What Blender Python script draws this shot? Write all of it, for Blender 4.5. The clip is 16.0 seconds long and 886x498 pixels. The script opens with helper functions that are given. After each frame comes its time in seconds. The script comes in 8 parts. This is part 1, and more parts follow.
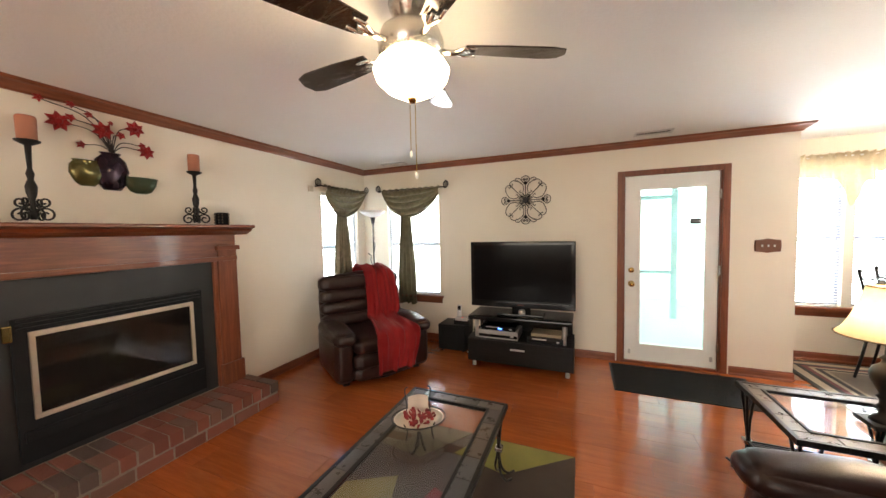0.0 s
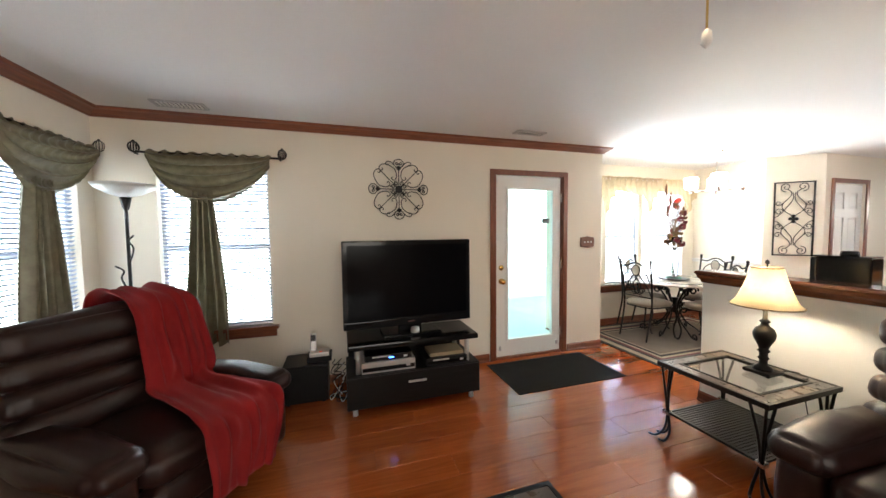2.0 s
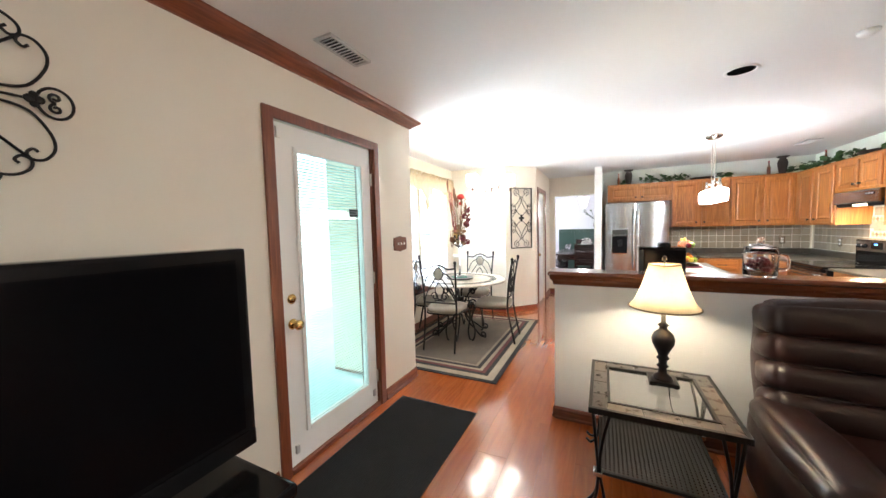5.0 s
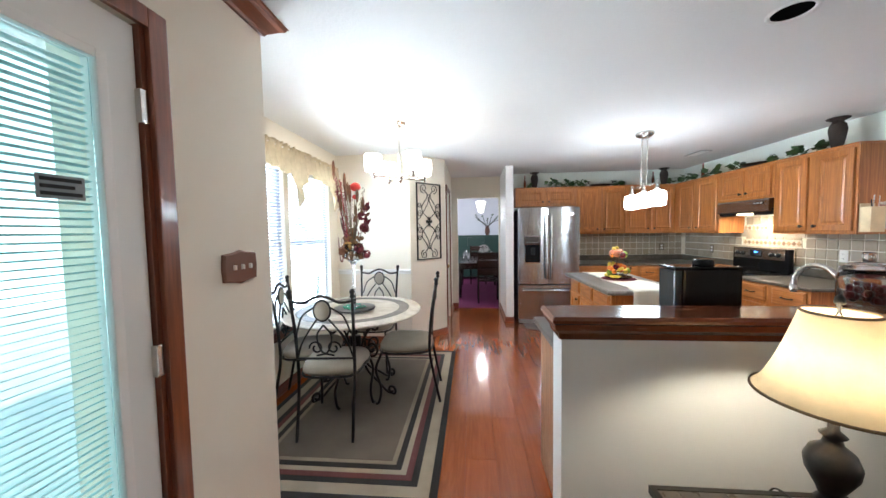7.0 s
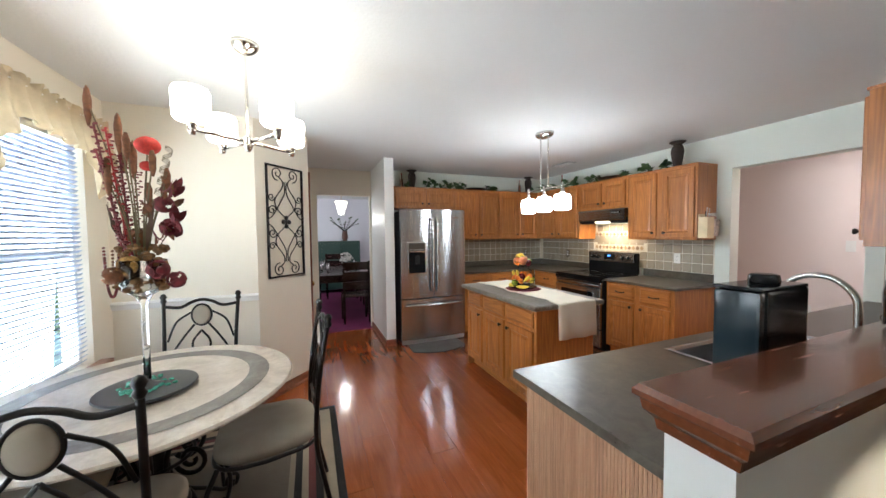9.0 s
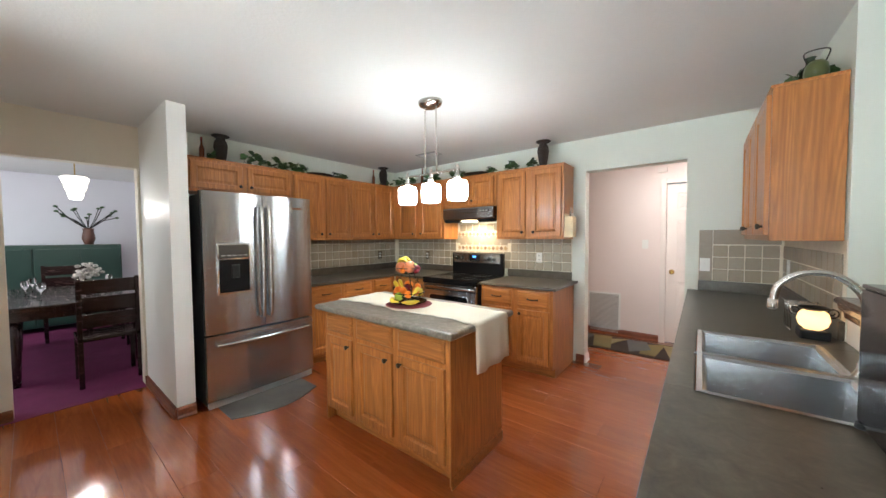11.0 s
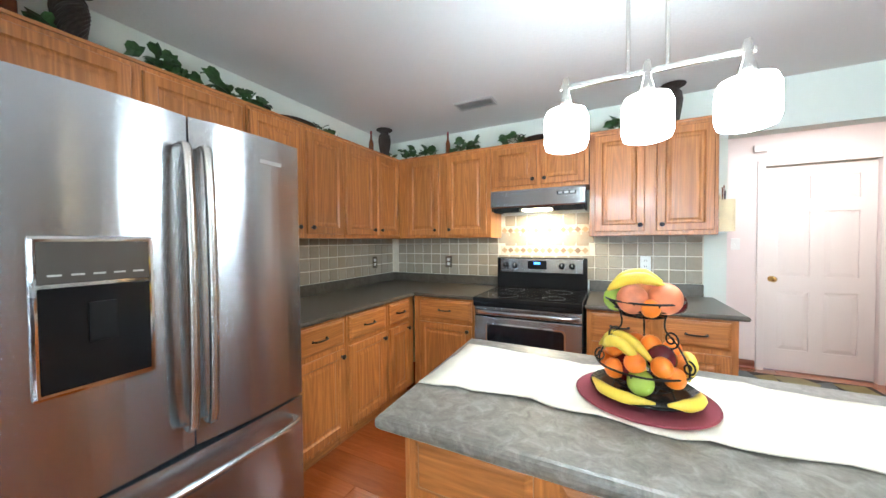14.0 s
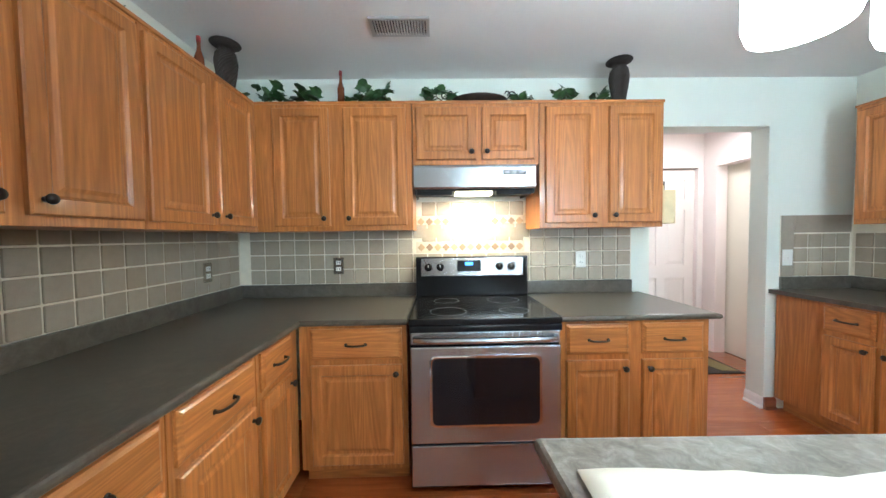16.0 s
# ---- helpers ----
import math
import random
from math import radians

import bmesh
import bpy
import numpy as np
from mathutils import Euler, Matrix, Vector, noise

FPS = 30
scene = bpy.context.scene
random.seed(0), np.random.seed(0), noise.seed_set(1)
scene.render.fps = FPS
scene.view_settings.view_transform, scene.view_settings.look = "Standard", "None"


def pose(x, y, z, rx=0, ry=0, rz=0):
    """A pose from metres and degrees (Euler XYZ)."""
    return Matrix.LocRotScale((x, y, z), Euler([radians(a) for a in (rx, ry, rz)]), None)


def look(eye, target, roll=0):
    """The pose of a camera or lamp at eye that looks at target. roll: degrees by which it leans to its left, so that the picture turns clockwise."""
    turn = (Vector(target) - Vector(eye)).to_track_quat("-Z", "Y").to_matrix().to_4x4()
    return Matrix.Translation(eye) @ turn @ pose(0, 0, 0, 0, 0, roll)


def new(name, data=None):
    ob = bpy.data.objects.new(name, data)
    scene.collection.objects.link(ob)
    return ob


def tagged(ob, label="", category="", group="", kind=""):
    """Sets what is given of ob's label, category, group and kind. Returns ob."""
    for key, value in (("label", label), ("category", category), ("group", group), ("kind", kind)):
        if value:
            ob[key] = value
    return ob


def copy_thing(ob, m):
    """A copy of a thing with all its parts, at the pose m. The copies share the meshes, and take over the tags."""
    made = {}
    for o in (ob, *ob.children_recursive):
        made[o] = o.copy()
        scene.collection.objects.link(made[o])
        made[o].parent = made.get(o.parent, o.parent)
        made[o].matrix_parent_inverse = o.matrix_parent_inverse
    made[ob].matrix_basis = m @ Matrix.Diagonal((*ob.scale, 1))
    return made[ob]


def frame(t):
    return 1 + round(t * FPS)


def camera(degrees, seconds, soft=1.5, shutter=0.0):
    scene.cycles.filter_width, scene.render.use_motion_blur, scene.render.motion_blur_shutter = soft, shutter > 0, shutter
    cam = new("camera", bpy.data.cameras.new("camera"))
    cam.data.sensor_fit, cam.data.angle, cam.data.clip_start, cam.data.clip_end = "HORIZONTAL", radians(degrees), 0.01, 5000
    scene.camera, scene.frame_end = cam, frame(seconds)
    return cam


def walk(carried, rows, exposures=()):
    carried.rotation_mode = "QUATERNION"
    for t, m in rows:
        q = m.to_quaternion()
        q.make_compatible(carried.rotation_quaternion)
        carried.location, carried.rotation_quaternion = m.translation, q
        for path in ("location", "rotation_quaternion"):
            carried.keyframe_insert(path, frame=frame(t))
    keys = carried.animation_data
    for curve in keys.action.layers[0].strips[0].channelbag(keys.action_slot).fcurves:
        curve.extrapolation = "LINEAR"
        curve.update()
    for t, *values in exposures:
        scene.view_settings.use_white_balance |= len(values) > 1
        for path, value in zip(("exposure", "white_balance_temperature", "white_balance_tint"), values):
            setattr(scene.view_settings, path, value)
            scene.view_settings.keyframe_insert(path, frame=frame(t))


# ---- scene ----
cam = camera(107.1, 16.0)
PATH = [
    (0, (0.879, 0.643, 1.502), (0.104, 2.484, 1.396), -1.2),
    (0.5, (0.53, 0.776, 1.498), (0.058, 2.717, 1.392), -0.9),
    (1, (0.225, 0.967, 1.475), (0.109, 2.961, 1.366), -0.8),
    (1.5, (-0.092, 1.238, 1.465), (0.167, 3.218, 1.361), -0.7),
    (2, (-0.292, 1.495, 1.446), (0.3, 3.403, 1.339), -0.6),
    (2.5, (-0.417, 1.791, 1.425), (0.5, 3.565, 1.311), -0.8),
    (3, (-0.444, 2.074, 1.428), (0.736, 3.685, 1.315), -0.8),
    (3.5, (-0.454, 2.374, 1.438), (0.948, 3.795, 1.324), -0.8),
    (4, (-0.375, 2.633, 1.445), (1.228, 3.824, 1.328), -0.8),
    (4.2, (-0.303, 2.734, 1.437), (1.347, 3.857, 1.314), -1.0),
    (6.3, (0.843, 3.600, 1.428), (2.785, 4.068, 1.328), -1.3),
    (6.5, (0.962, 3.655, 1.430), (2.917, 4.052, 1.330), -1.3),
    (7, (1.254, 3.783, 1.436), (3.243, 3.955, 1.328), -0.9),
    (7.5, (1.556, 3.872, 1.425), (3.552, 3.809, 1.324), -0.7),
    (8, (1.795, 3.980, 1.453), (3.772, 3.701, 1.343), -0.8),
    (8.5, (2.016, 4.080, 1.452), (3.947, 3.571, 1.350), -0.7),
    (9, (2.230, 4.135, 1.434), (4.081, 3.385, 1.348), -0.6),
    (9.5, (2.464, 4.151, 1.422), (4.202, 3.167, 1.331), -0.7),
    (10, (2.709, 4.115, 1.412), (4.303, 2.909, 1.326), -0.7),
    (10.2, (2.808, 4.090, 1.410), (4.337, 2.802, 1.324), -0.6),
    (12.3, (3.945, 3.588, 1.348), (4.887, 1.824, 1.293), -0.6),
    (12.5, (4.055, 3.551, 1.346), (4.997, 1.787, 1.291), -0.6),
    (13, (4.352, 3.452, 1.340), (5.296, 1.690, 1.287), -0.7),
    (13.5, (4.684, 3.352, 1.336), (5.613, 1.581, 1.291), -0.7),
    (14, (4.984, 3.249, 1.328), (5.88, 1.461, 1.279), -0.5),
    (14.5, (5.233, 3.115, 1.31), (5.927, 1.24, 1.26), -0.5),
    (15, (5.447, 2.928, 1.346), (5.924, 0.987, 1.263), -0.8),
    (15.5, (5.615, 2.756, 1.33), (5.855, 0.772, 1.257), -0.8),
    (16, (5.742, 2.542, 1.312), (5.705, 0.544, 1.236), -0.8),
]
EXPOSURE = ((0.0, 0.8, 7100, 12), (1.0, 0.7, 6800, 10), (2.0, 0.5, 6500, 9), (3.0, 0.6, 6500, 9), (3.5, 0.65, 6350, 9), (4.0, 0.75, 6300, 9), (6.5, 0.2, 5950, 8), (7.0, -0.03, 5850, 7), (7.5, -0.09, 5950, 7), (8.5, -0.36, 6000, 8), (10.0, -0.45, 6500, 8), (12.5, 0.28, 5900, 2), (14.0, 0.25, 5700, 2), (15.0, 0.15, 5650, 0), (15.5, 0.12, 5550, -1), (16.0, 0.27, 5450, -2))
walk(cam, [(t, look(eye, target, roll)) for t, eye, target, roll in PATH], EXPOSURE)

# ---- light ----
world = bpy.data.worlds.new("sky")
scene.world = world
world.use_nodes = True
wn = world.node_tree.nodes
sky = wn.new("ShaderNodeTexSky")
sky.sky_type, sky.sun_disc = "NISHITA", False
sky.sun_elevation, sky.sun_rotation = radians(56), radians(193)
world.node_tree.links.new(sky.outputs[0], wn["Background"].inputs[0])
wn["Background"].inputs[1].default_value = 0.12


def area(name, place, target, w, h, watts, color):
    data = bpy.data.lights.new(name, "AREA")
    data.shape, data.size, data.size_y = "RECTANGLE", w, h
    data.energy, data.color = watts, color
    ob = new(name, data)
    ob.matrix_world = look(place, target)
    return ob


def bulb(name, place, watts, color, radius=0.05):
    data = bpy.data.lights.new(name, "POINT")
    data.energy, data.color, data.shadow_soft_size = watts, color, radius
    ob = new(name, data)
    ob.location = place
    return ob


sun = new("sun", bpy.data.lights.new("sun", "SUN"))
sun.data.energy, sun.data.angle, sun.data.color = 3.0, radians(0.5), (1.0, 0.95, 0.88)
sun.matrix_world = look((0, 0, 20), (3, 13, 0))

DAY = (0.88, 0.95, 1.0)
WARM = (1.0, 0.80, 0.54)
SOFT = (1.0, 0.94, 0.86)
area("window_light_north", (-1.31, 4.912, 1.33), (-1.31, 0, 1.0), 0.80, 1.40, 42, DAY)
area("window_light_west", (-2.292, 4.22, 1.33), (3, 4.22, 1.0), 0.70, 1.40, 36, DAY)
for x, w in ((3.15, 0.60), (3.85, 0.60), (4.68, 0.86)):
    area("bay_light", (x, 5.655, 1.34), (x, 0, 1.0), w, 1.46, 108 * w, DAY)
# added fill lamp at the unseen back of the living room
area("rear_fill_light", (0.2, -3.52, 1.45), (0.2, 4, 1.2), 2.5, 1.25, 58, SOFT)
area("hall_light", (3.3, -0.35, 2.40), (3.3, -0.35, 0), 0.3, 0.3, 19, (1.0, 0.87, 0.83))
area("far_room_light", (9.4, 5.93, 1.45), (9.4, 0, 1.2), 1.55, 1.25, 60, (0.92, 0.94, 1.0))
bulb("table_lamp_bulb", (2.197, 2.813, 1.06), 14, (1.0, 0.86, 0.64), 0.04)
area("hood_bulb", (5.5, 0.42, 1.566), (5.5, 0.36, 0), 0.2, 0.12, 12, WARM)
bulb("far_chandelier_bulb", (9.0, 3.55, 1.78), 26, SOFT, 0.06)


# ---- materials ----
def nodes_of(name):
    m = bpy.data.materials.new(name)
    m.use_nodes = True
    return m, m.node_tree.nodes, m.node_tree.links, m.node_tree.nodes["Principled BSDF"]


def coords(n, l, scale=(1, 1, 1), world_space=False):
    mp = n.new("ShaderNodeMapping")
    mp.inputs["Scale"].default_value = scale
    if world_space:
        l.new(n.new("ShaderNodeNewGeometry").outputs["Position"], mp.inputs["Vector"])
    else:
        l.new(n.new("ShaderNodeTexCoord").outputs["Object"], mp.inputs["Vector"])
    return mp.outputs["Vector"]


def noise_tex(n, l, vec, scale, detail=4, rough=0.55, distortion=0.0):
    t = n.new("ShaderNodeTexNoise")
    t.inputs["Scale"].default_value, t.inputs["Detail"].default_value = scale, detail
    t.inputs["Roughness"].default_value, t.inputs["Distortion"].default_value = rough, distortion
    l.new(vec, t.inputs["Vector"])
    return t.outputs["Fac"]


def ramp(n, l, fac, stops):
    r = n.new("ShaderNodeValToRGB")
    e = r.color_ramp.elements
    while len(e) < len(stops):
        e.new(0.5)
    for el, (p, c) in zip(e, stops):
        el.position, el.color = p, (*c, 1)
    l.new(fac, r.inputs["Fac"])
    return r.outputs["Color"]


def bump(n, l, b, fac, strength, dist=0.002):
    k = n.new("ShaderNodeBump")
    k.inputs["Strength"].default_value, k.inputs["Distance"].default_value = strength, dist
    l.new(fac, k.inputs["Height"])
    l.new(k.outputs["Normal"], b.inputs["Normal"])


def rough_var(n, l, b, fac, lo, hi):
    m = n.new("ShaderNodeMapRange")
    m.inputs["To Min"].default_value, m.inputs["To Max"].default_value = lo, hi
    l.new(fac, m.inputs["Value"])
    l.new(m.outputs["Result"], b.inputs["Roughness"])


def tint(n, l, color, fac_out, lo, hi):
    """Multiply a colour by a value that varies between lo and hi."""
    m = n.new("ShaderNodeMapRange")
    m.inputs["To Min"].default_value, m.inputs["To Max"].default_value = lo, hi
    l.new(fac_out, m.inputs["Value"])
    x = n.new("ShaderNodeMix")
    x.data_type, x.blend_type = "RGBA", "MULTIPLY"
    x.inputs["Factor"].default_value = 1
    l.new(color, x.inputs["A"])
    l.new(m.outputs["Result"], x.inputs["B"])
    return x.outputs["Result"]


def shade(c, k):
    return tuple(min(1, v * k) for v in c)


def plain(name, c, rough=0.5, metal=0.0, var=0.08, scale=6, bumpy=0.05, bscale=120, coat=0.0, world_space=False):
    m, n, l, b = nodes_of(name)
    v = coords(n, l, (1, 1, 1), world_space)
    f = noise_tex(n, l, v, scale, 5)
    l.new(ramp(n, l, f, [(0.3, shade(c, 1 - var)), (0.7, shade(c, 1 + var))]), b.inputs["Base Color"])
    b.inputs["Metallic"].default_value = metal
    rough_var(n, l, b, f, max(0.02, rough - 0.06), min(1, rough + 0.06))
    if coat:
        b.inputs["Coat Weight"].default_value = coat
    if bumpy:
        bump(n, l, b, noise_tex(n, l, v, bscale, 3), bumpy)
    return m


def wood(name, light, dark, rough=0.35, along="z", coat=0.15, scale=1.0, cathedral=True, piece=0.12, rings=0.0):
    m, n, l, b = nodes_of(name)
    s = {"x": (1.2, 14, 14), "y": (14, 1.2, 14), "z": (14, 14, 0.8)}[along]
    add = n.new("ShaderNodeVectorMath")
    oi = n.new("ShaderNodeObjectInfo")
    sc = n.new("ShaderNodeVectorMath")
    sc.operation = "SCALE"
    sc.inputs[0].default_value = (3.1, 5.7, 9.3)
    l.new(oi.outputs["Random"], sc.inputs["Scale"])
    l.new(n.new("ShaderNodeTexCoord").outputs["Object"], add.inputs[0])
    l.new(sc.outputs["Vector"], add.inputs[1])
    mp = n.new("ShaderNodeMapping")
    mp.inputs["Scale"].default_value = [v * scale for v in s]
    l.new(add.outputs["Vector"], mp.inputs["Vector"])
    grain = noise_tex(n, l, mp.outputs["Vector"], 3.0, 7, 0.62, 1.1 if cathedral else 0.2)
    fine = noise_tex(n, l, mp.outputs["Vector"], 22.0, 3, 0.5)
    col = ramp(n, l, grain, [(0.28, dark), (0.5, tuple((a + d) / 2 for a, d in zip(light, dark))), (0.68, light)])
    if rings:
        # growth rings: contour lines of a slow stretched noise
        slow = n.new("ShaderNodeMapping")
        slow.inputs["Scale"].default_value = [v * 0.42 * scale for v in s]
        l.new(add.outputs["Vector"], slow.inputs["Vector"])
        low = noise_tex(n, l, slow.outputs["Vector"], 1.1, 2, 0.45, 0.35)
        mul = n.new("ShaderNodeMath")
        mul.operation = "MULTIPLY"
        mul.inputs[1].default_value = rings * 3
        l.new(low, mul.inputs[0])
        pp = n.new("ShaderNodeMath")
        pp.operation = "PINGPONG"
        pp.inputs[1].default_value = 0.5
        l.new(mul.outputs[0], pp.inputs[0])
        dbl = n.new("ShaderNodeMath")
        dbl.operation = "MULTIPLY"
        dbl.inputs[1].default_value = 2.0
        l.new(pp.outputs[0], dbl.inputs[0])
        col = tint(n, l, col, dbl.outputs[0], 0.80, 1.08)
    col = tint(n, l, col, fine, 0.90, 1.07)
    col = tint(n, l, col, oi.outputs["Random"], 1 - piece, 1 + piece)
    l.new(col, b.inputs["Base Color"])
    rough_var(n, l, b, grain, rough - 0.06, rough + 0.08)
    b.inputs["Coat Weight"].default_value, b.inputs["Coat Roughness"].default_value = coat, 0.10
    bump(n, l, b, fine, 0.08, 0.001)
    return m


def glass(name, c=(1, 1, 1), rough=0.0):
    m, n, l, b = nodes_of(name)
    b.inputs["Base Color"].default_value = (*c, 1)
    b.inputs["Roughness"].default_value, b.inputs["Transmission Weight"].default_value = rough, 1.0
    b.inputs["IOR"].default_value = 1.45
    return m


def glow(name, c, strength, base=(0.8, 0.8, 0.8)):
    m, n, l, b = nodes_of(name)
    b.inputs["Base Color"].default_value = (*base, 1)
    b.inputs["Emission Color"].default_value = (*c, 1)
    b.inputs["Emission Strength"].default_value = strength
    return m


def brushed(name, c, rough=0.3, along="z"):
    m, n, l, b = nodes_of(name)
    s = {"x": (1, 200, 200), "y": (200, 1, 200), "z": (60, 60, 0.5)}[along]
    v = coords(n, l, s)
    f = noise_tex(n, l, v, 1.5, 3)
    big = noise_tex(n, l, coords(n, l, (1, 1, 1)), 2.2, 3)
    l.new(tint(n, l, ramp(n, l, f, [(0.2, shade(c, 0.985)), (0.8, shade(c, 1.015))]), big, 0.95, 1.04), b.inputs["Base Color"])
    b.inputs["Metallic"].default_value = 1.0
    b.inputs["Roughness"].default_value = rough
    # the brushing stretches highlights upwards
    b.inputs["Anisotropic"].default_value = 0.85
    tg = n.new("ShaderNodeCombineXYZ")
    tg.inputs["Z"].default_value = 1.0
    tg.inputs["X"].default_value = 0.02
    l.new(tg.outputs[0], b.inputs["Tangent"])
    return m


def leather(name, c):
    m, n, l, b = nodes_of(name)
    v = coords(n, l)
    f = noise_tex(n, l, v, 3.5, 5)
    vo = n.new("ShaderNodeTexVoronoi")
    vo.inputs["Scale"].default_value = 260
    l.new(v, vo.inputs["Vector"])
    wr = noise_tex(n, l, v, 14, 6, 0.6, 0.8)
    l.new(ramp(n, l, f, [(0.25, shade(c, 0.7)), (0.75, shade(c, 1.35))]), b.inputs["Base Color"])
    rough_var(n, l, b, wr, 0.26, 0.42)
    b.inputs["Specular IOR Level"].default_value = 0.36
    mix = n.new("ShaderNodeMath")
    mix.operation = "MULTIPLY_ADD"
    mix.inputs[1].default_value = 1.0
    l.new(wr, mix.inputs[0])
    l.new(vo.outputs["Distance"], mix.inputs[2])
    bump(n, l, b, mix.outputs[0], 0.22, 0.003)
    return m


def fabric(name, c, c2=None, scale=260, rough=0.9, sheen=0.02):
    m, n, l, b = nodes_of(name)
    v = coords(n, l)
    f = noise_tex(n, l, v, 5, 5)
    w = n.new("ShaderNodeTexWave")
    w.inputs["Scale"].default_value, w.inputs["Distortion"].default_value = scale, 2.0
    l.new(v, w.inputs["Vector"])
    l.new(ramp(n, l, f, [(0.3, c), (0.75, c2 or shade(c, 1.25))]), b.inputs["Base Color"])
    b.inputs["Roughness"].default_value = rough
    b.inputs["Sheen Weight"].default_value = sheen
    bump(n, l, b, w.outputs["Fac"], 0.15, 0.002)
    return m


def sheer(name, c, alpha, c2=None, rough=0.9):
    """Thin cloth that lets part of the light through."""
    m, n, l, b = nodes_of(name)
    v = coords(n, l)
    f = noise_tex(n, l, v, 18, 4)
    col = ramp(n, l, f, [(0.3, c), (0.7, c2 or shade(c, 1.2))])
    l.new(col, b.inputs["Base Color"])
    b.inputs["Roughness"].default_value = rough
    tr = n.new("ShaderNodeBsdfTranslucent")
    l.new(col, tr.inputs["Color"])
    mx = n.new("ShaderNodeMixShader")
    mx.inputs["Fac"].default_value = alpha
    l.new(b.outputs[0], mx.inputs[1])
    l.new(tr.outputs[0], mx.inputs[2])
    l.new(mx.outputs[0], n["Material Output"].inputs["Surface"])
    return m


def stone(name, c1, c2, c3, scale=9, rough=0.35, bumpy=0.05):
    m, n, l, b = nodes_of(name)
    v = coords(n, l, (1, 1, 1), True)
    f = noise_tex(n, l, v, scale, 8, 0.68, 0.8)
    g = noise_tex(n, l, v, scale * 6, 4, 0.6)
    col = ramp(n, l, f, [(0.3, c1), (0.52, c2), (0.72, c3)])
    l.new(tint(n, l, col, g, 0.82, 1.16), b.inputs["Base Color"])
    rough_var(n, l, b, f, rough - 0.08, rough + 0.1)
    bump(n, l, b, g, bumpy, 0.001)
    return m


def piece_mat(name, stops, rough=0.6, bumpy=0.3, spots=14, lo=0.85, hi=1.12, dist=0.003):
    """Bricks or tiles whose colour differs from piece to piece."""
    m, n, l, b = nodes_of(name)
    oi = n.new("ShaderNodeObjectInfo")
    v = coords(n, l, (1, 1, 1), True)
    f = noise_tex(n, l, v, spots, 6, 0.65)
    col = tint(n, l, ramp(n, l, oi.outputs["Random"], stops), f, lo, hi)
    l.new(col, b.inputs["Base Color"])
    rough_var(n, l, b, f, rough - 0.08, rough + 0.1)
    bump(n, l, b, noise_tex(n, l, v, spots * 6, 4), bumpy, dist)
    return m


M = {}
M["wall"] = plain("cream_wall_paint", (0.79, 0.73, 0.62), 0.75, var=0.02, scale=1.3, bumpy=0.12, bscale=90, world_space=True)
M["wall_k"] = plain("pale_wall_paint", (0.74, 0.77, 0.70), 0.75, var=0.02, scale=1.3, bumpy=0.12, bscale=90, world_space=True)
M["wall_p"] = plain("pink_wall_paint", (0.82, 0.72, 0.69), 0.7, var=0.02, scale=1.3, bumpy=0.08, bscale=90, world_space=True)
M["wall_f"] = plain("grey_lilac_wall_paint", (0.74, 0.72, 0.77), 0.7, var=0.02, scale=1.3, world_space=True)
M["white"] = plain("white_gloss_paint", (0.82, 0.81, 0.78), 0.4, var=0.02, scale=2, bumpy=0.03)
M["door_white"] = plain("door_white_paint", (0.80, 0.80, 0.77), 0.45, var=0.02, scale=2, bumpy=0.03)
M["pdoor"] = plain("pale_pink_door_paint", (0.80, 0.73, 0.69), 0.45, var=0.02, scale=2, bumpy=0.03)
M["ceil"] = plain("textured_ceiling_paint", (0.76, 0.75, 0.73), 0.85, var=0.02, scale=1.1, bumpy=0.8, bscale=55, world_space=True)
M["cherry"] = wood("cherry_stained_trim", (0.26, 0.075, 0.03), (0.12, 0.03, 0.012), 0.32, "x", 0.3)
M["cherry_y"] = wood("cherry_stained_trim_long", (0.26, 0.075, 0.03), (0.12, 0.03, 0.012), 0.32, "y", 0.3)
M["cherry_z"] = wood("cherry_stained_trim_upright", (0.26, 0.075, 0.03), (0.12, 0.03, 0.012), 0.32, "z", 0.3)
M["cap"] = wood("red_brown_cap_wood", (0.150, 0.044, 0.017), (0.100, 0.028, 0.011), 0.24, "y", 0.35, 1.6, False)
M["oak"] = wood("honey_oak", (0.57, 0.220, 0.055), (0.37, 0.125, 0.028), 0.36, "z", 0.2, rings=7.0)
M["oak_x"] = wood("honey_oak_across", (0.57, 0.220, 0.055), (0.37, 0.125, 0.028), 0.36, "x", 0.2, rings=7.0)
M["oak_pale"] = wood("pale_ribbed_oak", (0.60, 0.36, 0.22), (0.42, 0.22, 0.12), 0.5, "z", 0.0, 2.0)
M["plank"] = wood("laminate_plank", (0.40, 0.105, 0.026), (0.28, 0.062, 0.014), 0.13, "x", 0.8, 0.6, True, 0.10)
M["iron"] = plain("black_wrought_iron", (0.018, 0.016, 0.015), 0.42, 0.6, 0.25, 20, 0.15, 90)
M["bronze"] = plain("dark_bronze_pull", (0.05, 0.042, 0.038), 0.32, 0.9, 0.2, 30, 0.05)
M["steel"] = brushed("brushed_stainless", (0.50, 0.515, 0.535), 0.25)
M["steel_x"] = brushed("brushed_stainless_across", (0.50, 0.515, 0.535), 0.27, "x")
M["nickel"] = brushed("satin_nickel", (0.62, 0.60, 0.56), 0.25)
M["chrome"] = plain("chrome", (0.75, 0.75, 0.76), 0.08, 1.0, 0.02, bumpy=0)
M["brass"] = plain("polished_brass", (0.72, 0.50, 0.18), 0.18, 1.0, 0.06, bumpy=0)
